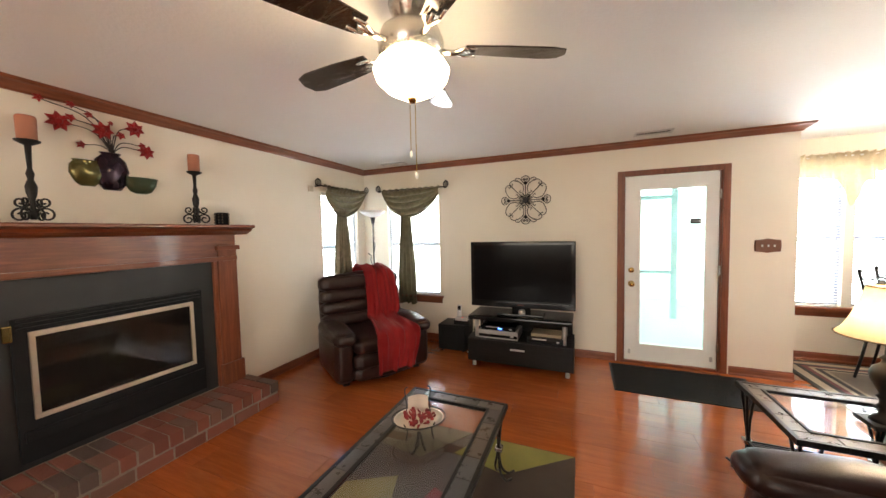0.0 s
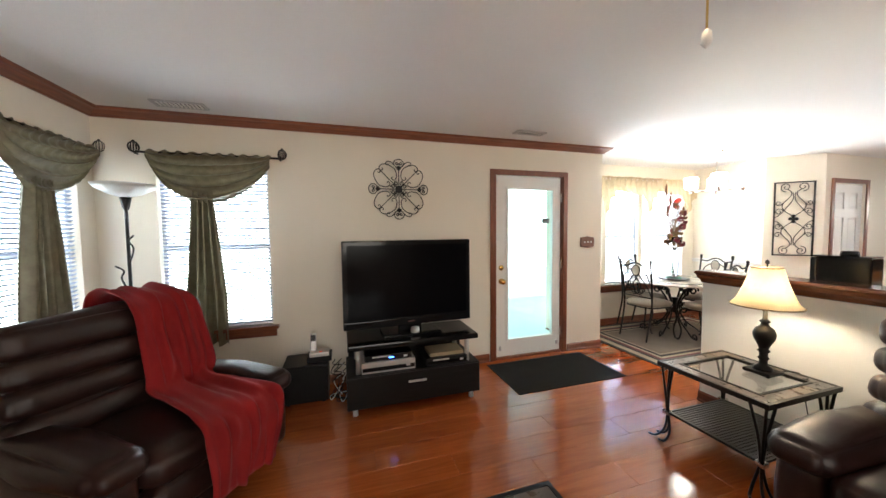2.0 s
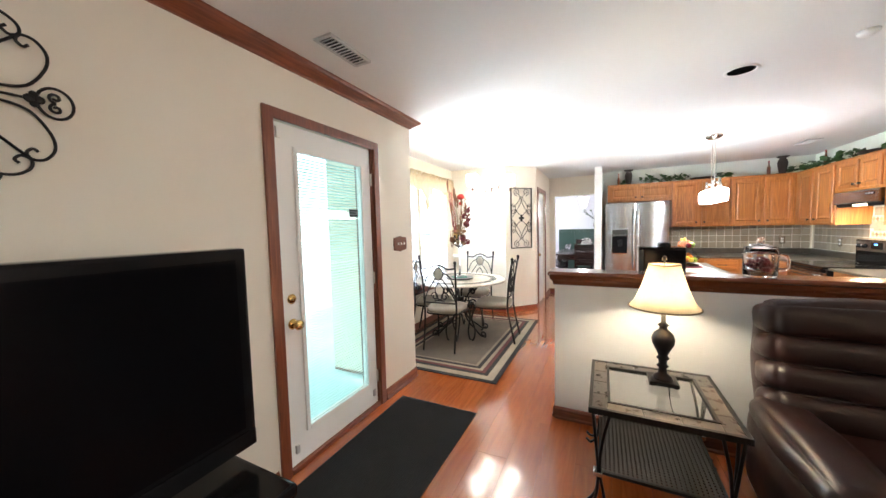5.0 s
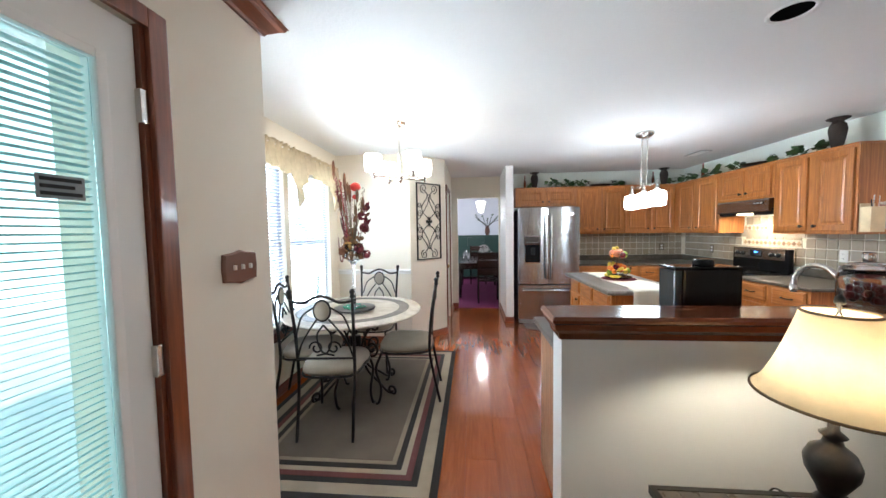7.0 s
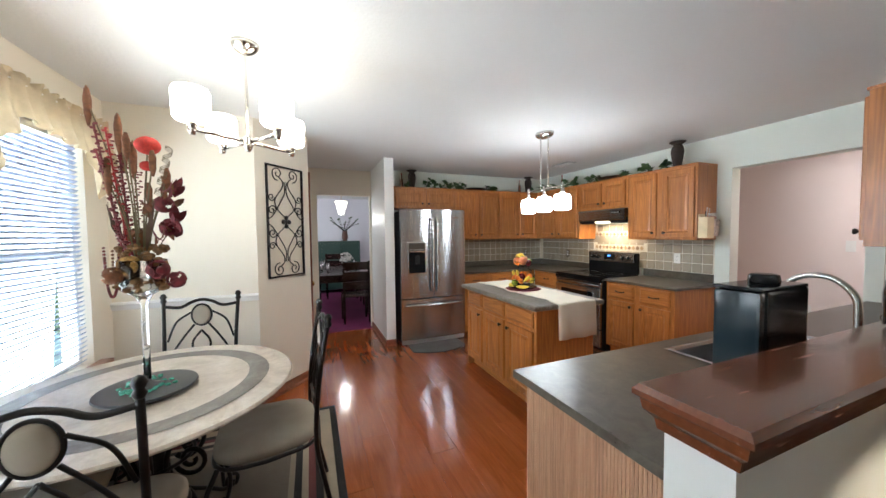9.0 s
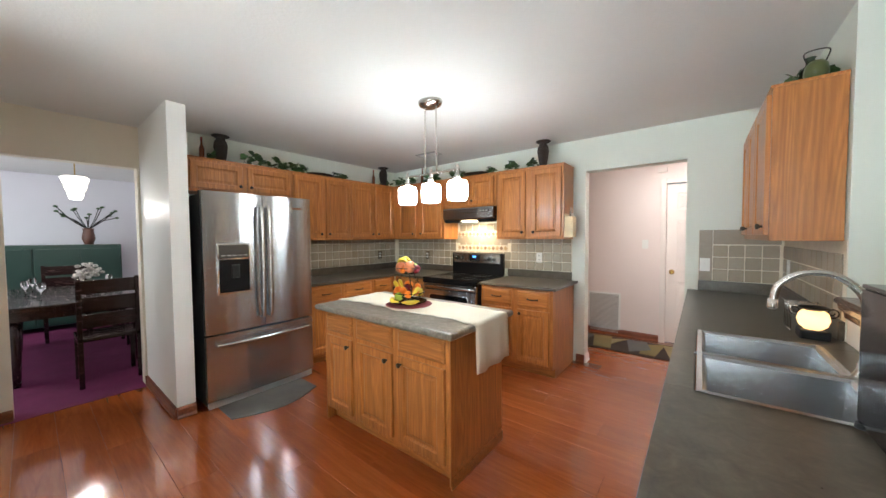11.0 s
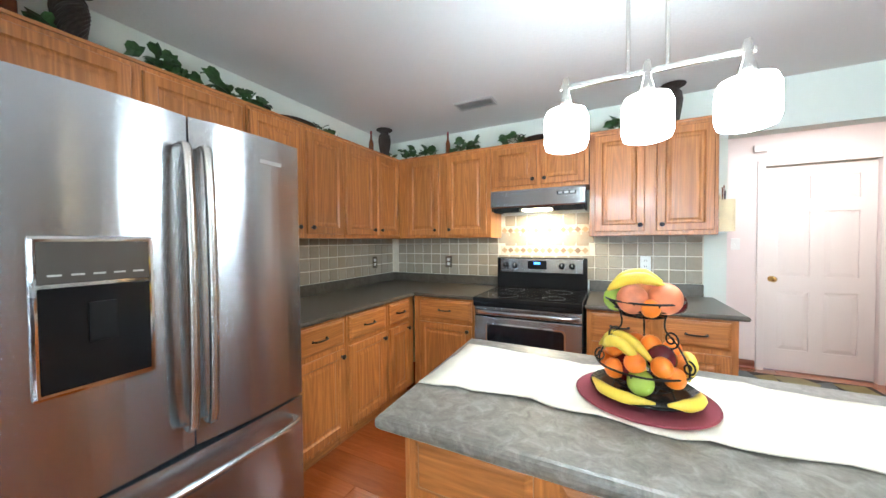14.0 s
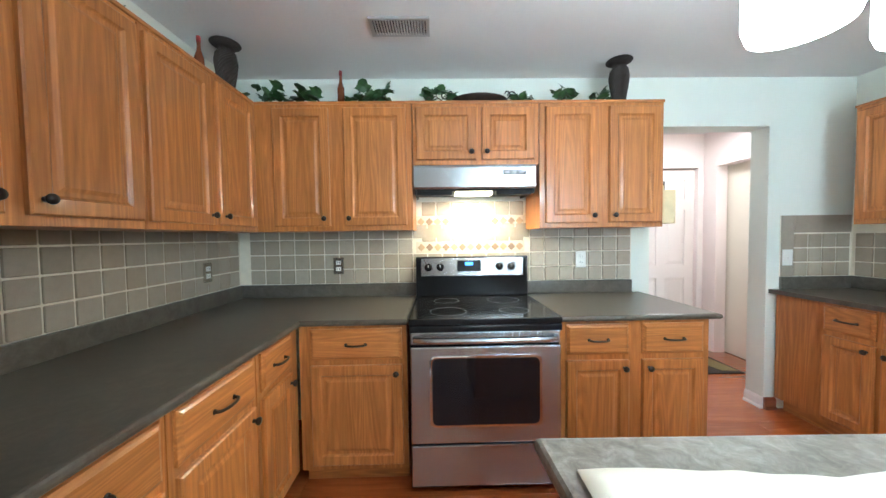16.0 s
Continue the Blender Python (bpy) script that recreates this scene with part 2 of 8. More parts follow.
M["black"] = plain("black_gloss_plastic", (0.010, 0.010, 0.011), 0.12, 0, 0.1, bumpy=0)
M["black_m"] = plain("black_matt_plastic", (0.010, 0.010, 0.011), 0.5, 0, 0.15, 8, 0.1, 200)
M["black_m"].node_tree.nodes["Principled BSDF"].inputs["Specular IOR Level"].default_value = 0.2
M["screen"] = plain("dark_screen_glass", (0.004, 0.004, 0.005), 0.16, 0, 0.1, bumpy=0)
M["screen"].node_tree.nodes["Principled BSDF"].inputs["Specular IOR Level"].default_value = 0.06
M["black"].node_tree.nodes["Principled BSDF"].inputs["Specular IOR Level"].default_value = 0.2
M["silver"] = plain("silver_plastic", (0.50, 0.50, 0.49), 0.35, 0.5, 0.05, bumpy=0.03)
M["leather"] = leather("brown_leather", (0.020, 0.0078, 0.0066))
M["red"] = fabric("red_knit_throw", (0.20, 0.004, 0.006), (0.27, 0.007, 0.009), 330, 0.95, 0.03)
M["mat"] = fabric("black_ribbed_mat", (0.006, 0.006, 0.007), (0.011, 0.011, 0.012), 420, 0.95, 0.0)
M["green_cloth"] = sheer("olive_satin", (0.110, 0.092, 0.053), 0.14, (0.17, 0.145, 0.09), 0.38)
M["cream_cloth"] = sheer("cream_sheer_cloth", (0.50, 0.41, 0.27), 0.28)
# white slats coloured blue-grey, with their backlit shade in the colour
M["slat"] = sheer("backlit_blind_slat", (0.40, 0.46, 0.58), 0.05)
M["counter"] = stone("dark_grey_laminate", (0.056, 0.046, 0.035), (0.092, 0.079, 0.061), (0.130, 0.114, 0.090), 16, 0.30)
M["island_top"] = stone("mottled_grey_laminate", (0.115, 0.10, 0.082), (0.215, 0.195, 0.165), (0.34, 0.315, 0.28), 24, 0.33)
M["glass"] = glass("clear_glass")
M["brick"] = piece_mat("red_brick", [(0.0, (0.16, 0.05, 0.035)), (0.45, (0.24, 0.075, 0.05)), (0.75, (0.19, 0.09, 0.065)), (1.0, (0.07, 0.055, 0.05))], 0.85, 0.8)
M["mortar"] = plain("grey_mortar", (0.24, 0.20, 0.165), 0.95, var=0.2, scale=30, bumpy=0.5, bscale=160)
M["tile"] = piece_mat("beige_tumbled_tile", [(0.0, (0.31, 0.262, 0.195)), (0.5, (0.38, 0.325, 0.25)), (1.0, (0.34, 0.272, 0.19))], 0.55, 0.25, 30, 0.82, 1.12, 0.002)
M["grout"] = plain("pale_grout", (0.76, 0.70, 0.58), 0.9, var=0.06, scale=20, bumpy=0.3)


# ---- mesh helpers ----
def mesh_of(bm, mat, smooth=False):
    me = bpy.data.meshes.new("mesh")
    bmesh.ops.recalc_face_normals(bm, faces=bm.faces)
    bm.to_mesh(me)
    bm.free()
    me.materials.append(mat)
    if smooth:
        for p in me.polygons:
            p.use_smooth = True
    return me


def part(name, bm, mat, parent=None, label="", smooth=False):
    ob = new(name, mesh_of(bm, mat, smooth))
    ob.parent = parent
    return tagged(ob, label) if label else ob


def thing(name, label, category, at=(0, 0, 0), rz=0, group="", kind=""):
    ob = new(name)
    ob.empty_display_size = 0.1
    ob.matrix_basis = pose(*at, 0, 0, rz)
    return tagged(ob, label, category, group, kind)


def struct(name, bm, mat, label, category, smooth=False):
    ob = part(name, bm, mat, None, "", smooth)
    return tagged(ob, label, category, "", "structure")


def bm_new():
    return bmesh.new()


def box(bm, x0, x1, y0, y1, z0, z1, bevel=0.0, seg=2):
    r = bmesh.ops.create_cube(bm, size=1, matrix=Matrix.Translation(((x0 + x1) / 2, (y0 + y1) / 2, (z0 + z1) / 2)) @ Matrix.Diagonal((abs(x1 - x0), abs(y1 - y0), abs(z1 - z0), 1)))
    if bevel:
        es = list({e for v in r["verts"] for e in v.link_edges})
        bmesh.ops.bevel(bm, geom=es, offset=bevel, segments=seg, profile=0.7, affect="EDGES")
    return bm


def B(x0, x1, y0, y1, z0, z1, bevel=0.0, seg=2):
    return box(bm_new(), x0, x1, y0, y1, z0, z1, bevel, seg)


def loft(bm, rings, cap=True, closed=True):
    vs = [[bm.verts.new(p) for p in ring] for ring in rings]
    n = len(vs[0])
    for a, b in zip(vs, vs[1:]):
        for i in range(n if closed else n - 1):
            j = (i + 1) % n
            bm.faces.new((a[i], a[j], b[j], b[i]))
    if cap and closed:
        bm.faces.new(vs[0][::-1])
        bm.faces.new(vs[-1])
    return bm


def lathe(bm, prof, cx=0, cy=0, n=24, cap=True, sx=1.0, sy=1.0):
    """prof: (radius, z) from below to above."""
    return loft(bm, [[(cx + sx * max(r, 0.0005) * math.cos(2 * math.pi * i / n), cy + sy * max(r, 0.0005) * math.sin(2 * math.pi * i / n), z) for i in range(n)] for r, z in prof], cap)


def tube(bm, pts, r, n=8, taper=None):
    pts = [Vector(p) for p in pts]
    rings = []
    up = Vector((0.0, 0.0, 1.0))
    for i, p in enumerate(pts):
        d = (pts[min(i + 1, len(pts) - 1)] - pts[max(i - 1, 0)]).normalized()
        ref = up if abs(d.dot(up)) < 0.95 else Vector((1.0, 0.0, 0.0))
        if i == 0:
            u = d.cross(ref).normalized()
        else:
            u = (u - d * u.dot(d)).normalized()
        w = d.cross(u)
        k = r if taper is None else r + (taper - r) * i / (len(pts) - 1)
        rings.append([p + u * k * math.cos(2 * math.pi * j / n) + w * k * math.sin(2 * math.pi * j / n) for j in range(n)])
    return loft(bm, rings)


def curve(pts, steps=8):
    """A smooth line through the points."""
    ps = [Vector(p) for p in pts]
    ps = [2 * ps[0] - ps[1]] + ps + [2 * ps[-1] - ps[-2]]
    out = []
    for a, b, c, d in zip(ps, ps[1:], ps[2:], ps[3:]):
        for i in range(steps):
            t = i / steps
            out.append(0.5 * ((2 * b) + (c - a) * t + (2 * a - 5 * b + 4 * c - d) * t * t + (3 * b - a - 3 * c + d) * t ** 3))
    out.append(ps[-2])
    return out


def spiral(cx, cz, r0, r1, a0, turns, y=0.0, n=26):
    """A scroll in the xz plane."""
    return [(cx + (r0 + (r1 - r0) * i / n) * math.cos(a0 + turns * 2 * math.pi * i / n), y, cz + (r0 + (r1 - r0) * i / n) * math.sin(a0 + turns * 2 * math.pi * i / n)) for i in range(n + 1)]


def ball(bm, p, r, sx=1, sy=1, sz=1, u=14, v=9):
    bmesh.ops.create_uvsphere(bm, u_segments=u, v_segments=v, radius=r, matrix=Matrix.Translation(p) @ Matrix.Diagonal((sx, sy, sz, 1)))
    return bm


def pillow(bm, x0, x1, y0, y1, z0, z1, puff=0.03, seg=3, r=0.05):
    """A stuffed box: rounded edges and bulging faces."""
    tmp = bmesh.new()
    bmesh.ops.create_cube(tmp, size=1)
    bmesh.ops.subdivide_edges(tmp, edges=tmp.edges, cuts=11, use_grid_fill=True)
    hx, hy, hz = (x1 - x0) / 2, (y1 - y0) / 2, (z1 - z0) / 2
    c = Vector(((x0 + x1) / 2, (y0 + y1) / 2, (z0 + z1) / 2))
    for v in tmp.verts:
        p = Vector((v.co.x * 2, v.co.y * 2, v.co.z * 2))
        q = Vector([math.copysign(1 - (1 - abs(t)) ** 1.35, t) for t in p])
        inner = Vector((max(-1 + r / hx, min(1 - r / hx, q.x)) * hx, max(-1 + r / hy, min(1 - r / hy, q.y)) * hy, max(-1 + r / hz, min(1 - r / hz, q.z)) * hz))
        outer = Vector((q.x * hx, q.y * hy, q.z * hz))
        d = outer - inner
        pos = inner + d.normalized() * r if d.length > 1e-6 else outer
        k = (1 - p.x ** 2) * (1 - p.y ** 2) + (1 - p.y ** 2) * (1 - p.z ** 2) + (1 - p.x ** 2) * (1 - p.z ** 2)
        pos += pos.normalized() * puff * k
        nz = noise.noise((pos + c) * 6) * 0.009 + noise.noise((pos + c) * 17) * 0.002
        v.co = pos + pos.normalized() * nz + c
    me = bpy.data.meshes.new("tmp")
    tmp.to_mesh(me)
    bm.from_mesh(me)
    bpy.data.meshes.remove(me)
    tmp.free()
    return bm


def turn(bm, m):
    bmesh.ops.transform(bm, matrix=m, verts=bm.verts)
    return bm


# ---- setting ----
CEIL = 2.42


def wall(name, axis, t0, t1, a0, a1, openings, mat, label, z1=CEIL):
    """A wall along an axis, t0 to t1 thick, with openings (from, to, bottom, top)."""
    bm = bm_new()

    def slab(a, b, lo, hi):
        if b - a > 1e-4 and hi - lo > 1e-4:
            if axis == "x":
                box(bm, a, b, t0, t1, lo, hi)
            else:
                box(bm, t0, t1, a, b, lo, hi)
    at = a0
    for a, b, lo, hi in sorted(openings):
        slab(at, a, 0, z1)
        slab(a, b, 0, lo)
        slab(a, b, hi, z1)
        at = b
    slab(at, a1, 0, z1)
    return struct(name, bm, mat, label, "wall")


# ground outside, and glowing sheets in place of the distance past the lawn's far edge
struct("ground", B(-60, 60, -60, 60, -0.5, -0.12), plain("lawn_green", (0.10, 0.16, 0.05), 0.95, var=0.3, scale=3, bumpy=0.4, bscale=40), "mown lawn round the house", "ground")
# emissive mottled cyan imitates overexposed daylight; the sheets are added
glare_m, sn, sl, sb = nodes_of("glowing_backdrop_wash")
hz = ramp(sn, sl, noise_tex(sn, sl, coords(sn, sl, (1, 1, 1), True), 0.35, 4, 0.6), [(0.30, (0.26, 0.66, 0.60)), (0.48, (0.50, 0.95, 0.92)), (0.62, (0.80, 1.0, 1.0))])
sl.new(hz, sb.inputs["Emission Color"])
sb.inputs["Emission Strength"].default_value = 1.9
struct("backdrop_north", B(-14, 20, 13.0, 13.1, -0.12, 8), glare_m, "glowing backdrop sheet with cyan outdoor glare in its colour", "backdrop")
struct("backdrop_west", B(-11.1, -11.0, -8, 13.0, -0.12, 8), glare_m, "glowing backdrop sheet with cyan outdoor glare in its colour", "backdrop")
porch = thing("porch_frame", "white screened porch frame outside the garden door, coloured as cyan-lit", "porch", (0, 0, 0), 0, "", "structure")
# porch and patio colours carry the cyan cast of the daylight
part("porch_floor", B(-3.6, 2.58, 4.94, 8.6, -0.12, -0.02), plain("cyan_tinted_porch_boards", (0.60, 0.74, 0.74), 0.7), porch)
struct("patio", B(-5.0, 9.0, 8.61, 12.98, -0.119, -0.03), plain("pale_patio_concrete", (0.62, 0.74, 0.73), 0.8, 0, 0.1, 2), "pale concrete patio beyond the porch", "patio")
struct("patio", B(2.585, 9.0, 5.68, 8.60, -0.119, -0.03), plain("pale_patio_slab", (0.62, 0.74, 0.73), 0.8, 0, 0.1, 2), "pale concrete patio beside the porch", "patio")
# posts and rails painted darker teal, as shaded against the bright outdoors
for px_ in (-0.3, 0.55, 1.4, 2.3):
    part("porch_post", B(px_ - 0.04, px_ + 0.04, 7.05, 7.13, -0.02, 2.30), plain("porch_cyan_shaded", (0.34, 0.52, 0.52), 0.6), porch)
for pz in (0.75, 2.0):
    part("porch_rail", B(-0.34, 2.34, 7.06, 7.12, pz - 0.03, pz + 0.03), plain("porch_cyan_shaded_rail", (0.34, 0.52, 0.52), 0.6), porch)
part("porch_roof", B(-0.5, 2.58, 4.94, 7.3, 2.36, 2.42), plain("porch_cyan_tinted_roof", (0.70, 0.80, 0.80), 0.6), porch)
struct("floor", box(B(-2.4, 7.35, -3.6, 4.938, -0.12, -0.006), 2.6, 7.35, 4.938, 5.66, -0.12, -0.006), plain("floor_underlay", (0.20, 0.055, 0.018), 0.4), "red-brown wood laminate floor", "floor")
struct("ceiling", B(-2.4, 11.6, -3.6, 6.2, CEIL, CEIL + 0.12), M["ceil"], "off-white textured ceiling", "ceiling")

wall("wall_north", "x", 4.75, 4.92, -2.30, 2.75, [(-1.72, -0.90, 0.62, 2.04), (1.31, 2.19, 0.0, 2.06)], M["wall"], "cream-painted wall with garden door and window")
wall("wall_west", "y", -2.30, -2.12, -3.5, 4.75, [(3.86, 4.58, 0.62, 2.04)], M["wall"], "cream-painted fireplace wall with a window")
# unseen back wall; its opening is assumed, for the rear fill lamp
wall("wall_south", "x", -3.62, -3.5, -2.30, 2.58, [(-1.1, 1.5, 0.8, 2.1)], M["wall"], "cream-painted back wall of living room")
wall("wall_nook_west", "y", 2.60, 2.75, 4.92, 5.50, [], M["wall"], "cream-painted return of the dining nook")
wall("wall_nook_north", "x", 5.50, 5.66, 2.60, 5.52, [(2.84, 3.46, 0.60, 2.08), (3.54, 4.16, 0.60, 2.08), (4.24, 5.12, 0.60, 2.08)], M["wall"], "cream-painted window wall of the dining nook")
wall("wall_nook_east", "y", 5.36, 5.50, 4.55, 5.50, [], M["wall"], "cream-painted wall with white chair rail")
bm = bm_new()
lower = [(5.36, 4.55, 0), (5.80, 4.14, 0), (5.90, 4.24, 0), (5.46, 4.65, 0)]
loft(bm, [lower, [(x, y, CEIL) for x, y, z in lower]])
struct("wall_angled", bm, M["wall"], "cream-painted angled pantry wall", "wall")
wall("wall_pantry", "x", 4.14, 4.26, 5.80, 7.35, [(5.98, 6.72, 0, 2.04)], M["wall"], "cream-painted pantry wall with a door")
wall("wall_east", "y", 7.35, 7.47, 3.13, 4.26, [(3.27, 4.03, 0, 2.04)], M["wall"], "cream wall with opening to dining room")
wall("wall_stub", "x", 3.13, 3.25, 6.37, 7.35, [], M["white"], "white stub wall beside the refrigerator")
wall("wall_kitchen_east", "y", 7.14, 7.28, 0.06, 3.13, [], M["wall_k"], "pale green-white kitchen wall")
wall("wall_kitchen_south", "x", 0.06, 0.20, 2.56, 7.14, [(3.335, 4.205, 0, 2.075)], M["wall_k"], "pale kitchen wall with cased opening")
wall("wall_kitchen_west", "y", 2.58, 2.70, 0.20, 1.62, [], M["wall_k"], "pale kitchen wall behind upper cabinets")
wall("wall_living_east", "y", 2.48, 2.58, -3.5, 1.50, [], M["wall"], "cream-painted living room wall")
wall("wall_half", "y", 2.565, 2.695, 1.62, 3.43, [], M["white"], "white half wall between living room and kitchen", 1.03)
# hall behind the cased opening
wall("wall_hall_south", "x", -1.26, -1.12, 2.62, 5.4, [(2.80, 3.575, 0, 2.05)], M["wall_p"], "pink-white hall wall with a door")
wall("wall_hall_east", "y", 5.3, 5.4, -1.12, 0.06, [], M["wall_p"], "pink-white hall wall")
wall("wall_hall_west", "y", 2.60, 2.72, -1.12, 0.06, [(-0.95, -0.25, 0, 2.03)], M["wall_p"], "pink-white hall wall with an opening")
wall("wall_closet", "y", 1.5, 1.6, -1.3, 0.1, [], M["wall_p"], "plain wall beyond the hall opening")
wall("wall_closet_back", "x", -1.3, -1.2, 1.6, 2.62, [], M["wall_p"], "plain wall beyond the hall opening")
# dining room beyond
wall("wall_far_east", "y", 11.4, 11.5, 1.5, 6.0, [], M["wall_f"], "pale grey dining room wall")
wall("wall_far_north", "x", 5.9, 6.0, 7.47, 11.4, [(8.6, 10.2, 0.8, 2.1)], M["wall_f"], "pale grey dining room wall with a window")
wall("wall_far_south", "x", 1.5, 1.6, 7.28, 11.4, [], M["wall_f"], "pale grey dining room wall")
wall("wall_far_west", "y", 7.38, 7.47, 1.6, 3.13, [], M["wall_f"], "pale grey dining room wall")
wall("wall_far_west_upper", "y", 7.38, 7.47, 4.26, 5.9, [], M["wall_f"], "pale grey dining room wall")
struct("carpet", B(7.30, 11.5, 1.5, 6.0, -0.12, 0.004), fabric("plum_carpet", (0.13, 0.008, 0.06), (0.18, 0.014, 0.085), 300, 0.95, 0.0), "plum wall-to-wall carpet", "carpet")
struct("carpet_closet", B(1.6, 2.60, -1.2, 0.06, -0.12, 0.0), M["plank"], "wood floor beyond the hall opening", "floor")


def run_trim(name, prof, p0, p1, mat, label, out=(0, 0), mitre=(0, 0), category="trim"):
    """A moulding with a profile of (outwards, z) from p0 to p1; out is the way it faces."""
    d = Vector((p1[0] - p0[0], p1[1] - p0[1], 0)).normalized()
    o = Vector((*out, 0)).normalized()
    bm = bm_new()
    rings = []
    for p, s in ((p0, mitre[0]), (p1, mitre[1])):
        rings.append([Vector((p[0], p[1], 0)) + o * a + d * (a * s) + Vector((0, 0, z)) for a, z in prof])
    loft(bm, rings)
    return struct(name, bm, mat, label, category)


C = CEIL
CROWN = [(0, C - 0.062), (0.014, C - 0.062), (0.020, C - 0.052), (0.040, C - 0.040), (0.066, C - 0.024), (0.084, C - 0.018), (0.090, C - 0.006), (0.098, C - 0.001), (0, C - 0.001)]
BASE = [(0, 0.0), (0.022, 0.0), (0.022, 0.012), (0.014, 0.022), (0.014, 0.066), (0.007, 0.084), (0, 0.086)]
run_trim("trim_crown_north", CROWN, (-2.12, 4.75), (2.75, 4.75), M["cherry"], "cherry-stained crown moulding", (0, -1), (1, 0.8))
run_trim("trim_crown_west", CROWN, (-2.12, -3.5), (-2.12, 4.75), M["cherry_y"], "cherry-stained crown moulding", (1, 0), (1, -1))
bl = "cherry-stained baseboard"
for p0, p1, out in (((-2.12, 4.75), (1.24, 4.75), (0, -1)), ((2.26, 4.75), (2.75, 4.75), (0, -1)), ((-2.12, 2.80), (-2.12, 4.75), (1, 0)), ((-2.12, -3.5), (-2.12, 0.9), (1, 0)),
                    ((2.75, 4.75), (2.75, 5.50), (1, 0)), ((2.75, 5.50), (5.36, 5.50), (0, -1)), ((5.36, 4.55), (5.36, 5.50), (-1, 0)), ((5.36, 4.55), (5.80, 4.14), (-0.68, -0.73)), ((5.80, 4.14), (5.92, 4.14), (0, -1)),
                    ((6.78, 4.14), (7.35, 4.14), (0, -1)), ((6.37, 3.25), (7.35, 3.25), (0, 1)), ((6.37, 3.13), (6.37, 3.25), (-1, 0)), ((2.565, 1.62), (2.565, 3.43), (-1, 0)), ((2.565, 3.43), (2.695, 3.43), (0, 1)),
                    ((4.205, 0.20), (4.29, 0.20), (0, 1)), ((3.25, 0.20), (3.335, 0.20), (0, 1)), ((7.35, 3.25), (7.35, 3.27), (-1, 0)), ((7.35, 4.03), (7.35, 4.14), (-1, 0)),
                    ((3.64, -1.12), (5.3, -1.12), (0, 1))):
    run_trim("baseboard", BASE, p0, p1, M["cherry"] if abs(p0[1] - p1[1]) < 0.2 else M["cherry_y"], bl, out, (0, 0), "baseboard")
for p0, p1, out in (((3.335, 0.06), (3.335, 0.20), (1, 0)), ((4.205, 0.06), (4.205, 0.20), (-1, 0))):
    run_trim("baseboard", BASE, p0, p1, M["white"], "white baseboard on the hall opening", out, (0, 0), "baseboard")
RAIL = [(0, 0.90), (0.012, 0.905), (0.018, 0.93), (0.026, 0.945), (0.018, 0.955), (0, 0.962)]
run_trim("trim_chair_rail", RAIL, (5.36, 4.55), (5.36, 5.50), M["white"], "white chair rail moulding", (-1, 0))

# cap of the half wall
CAP = [(-0.035, 1.10), (-0.045, 1.088), (-0.045, 1.076), (-0.034, 1.068), (-0.030, 1.045), (-0.014, 1.028), (-0.010, 1.005), (0.0, 1.0)]
bm = bm_new()
rings = []
for o, z in CAP:
    rings.append([(2.565 + o, 1.625, z), (2.695 - o, 1.625, z), (2.695 - o, 3.43 - o, z), (2.565 + o, 3.43 - o, z)])
loft(bm, rings)
half_cap = thing("half_wall_cap", "glossy red-brown wooden cap on the half wall", "wall cap", (0, 0, 0), 0, "", "structure")
part("cap_moulding", bm, M["cap"], half_cap)


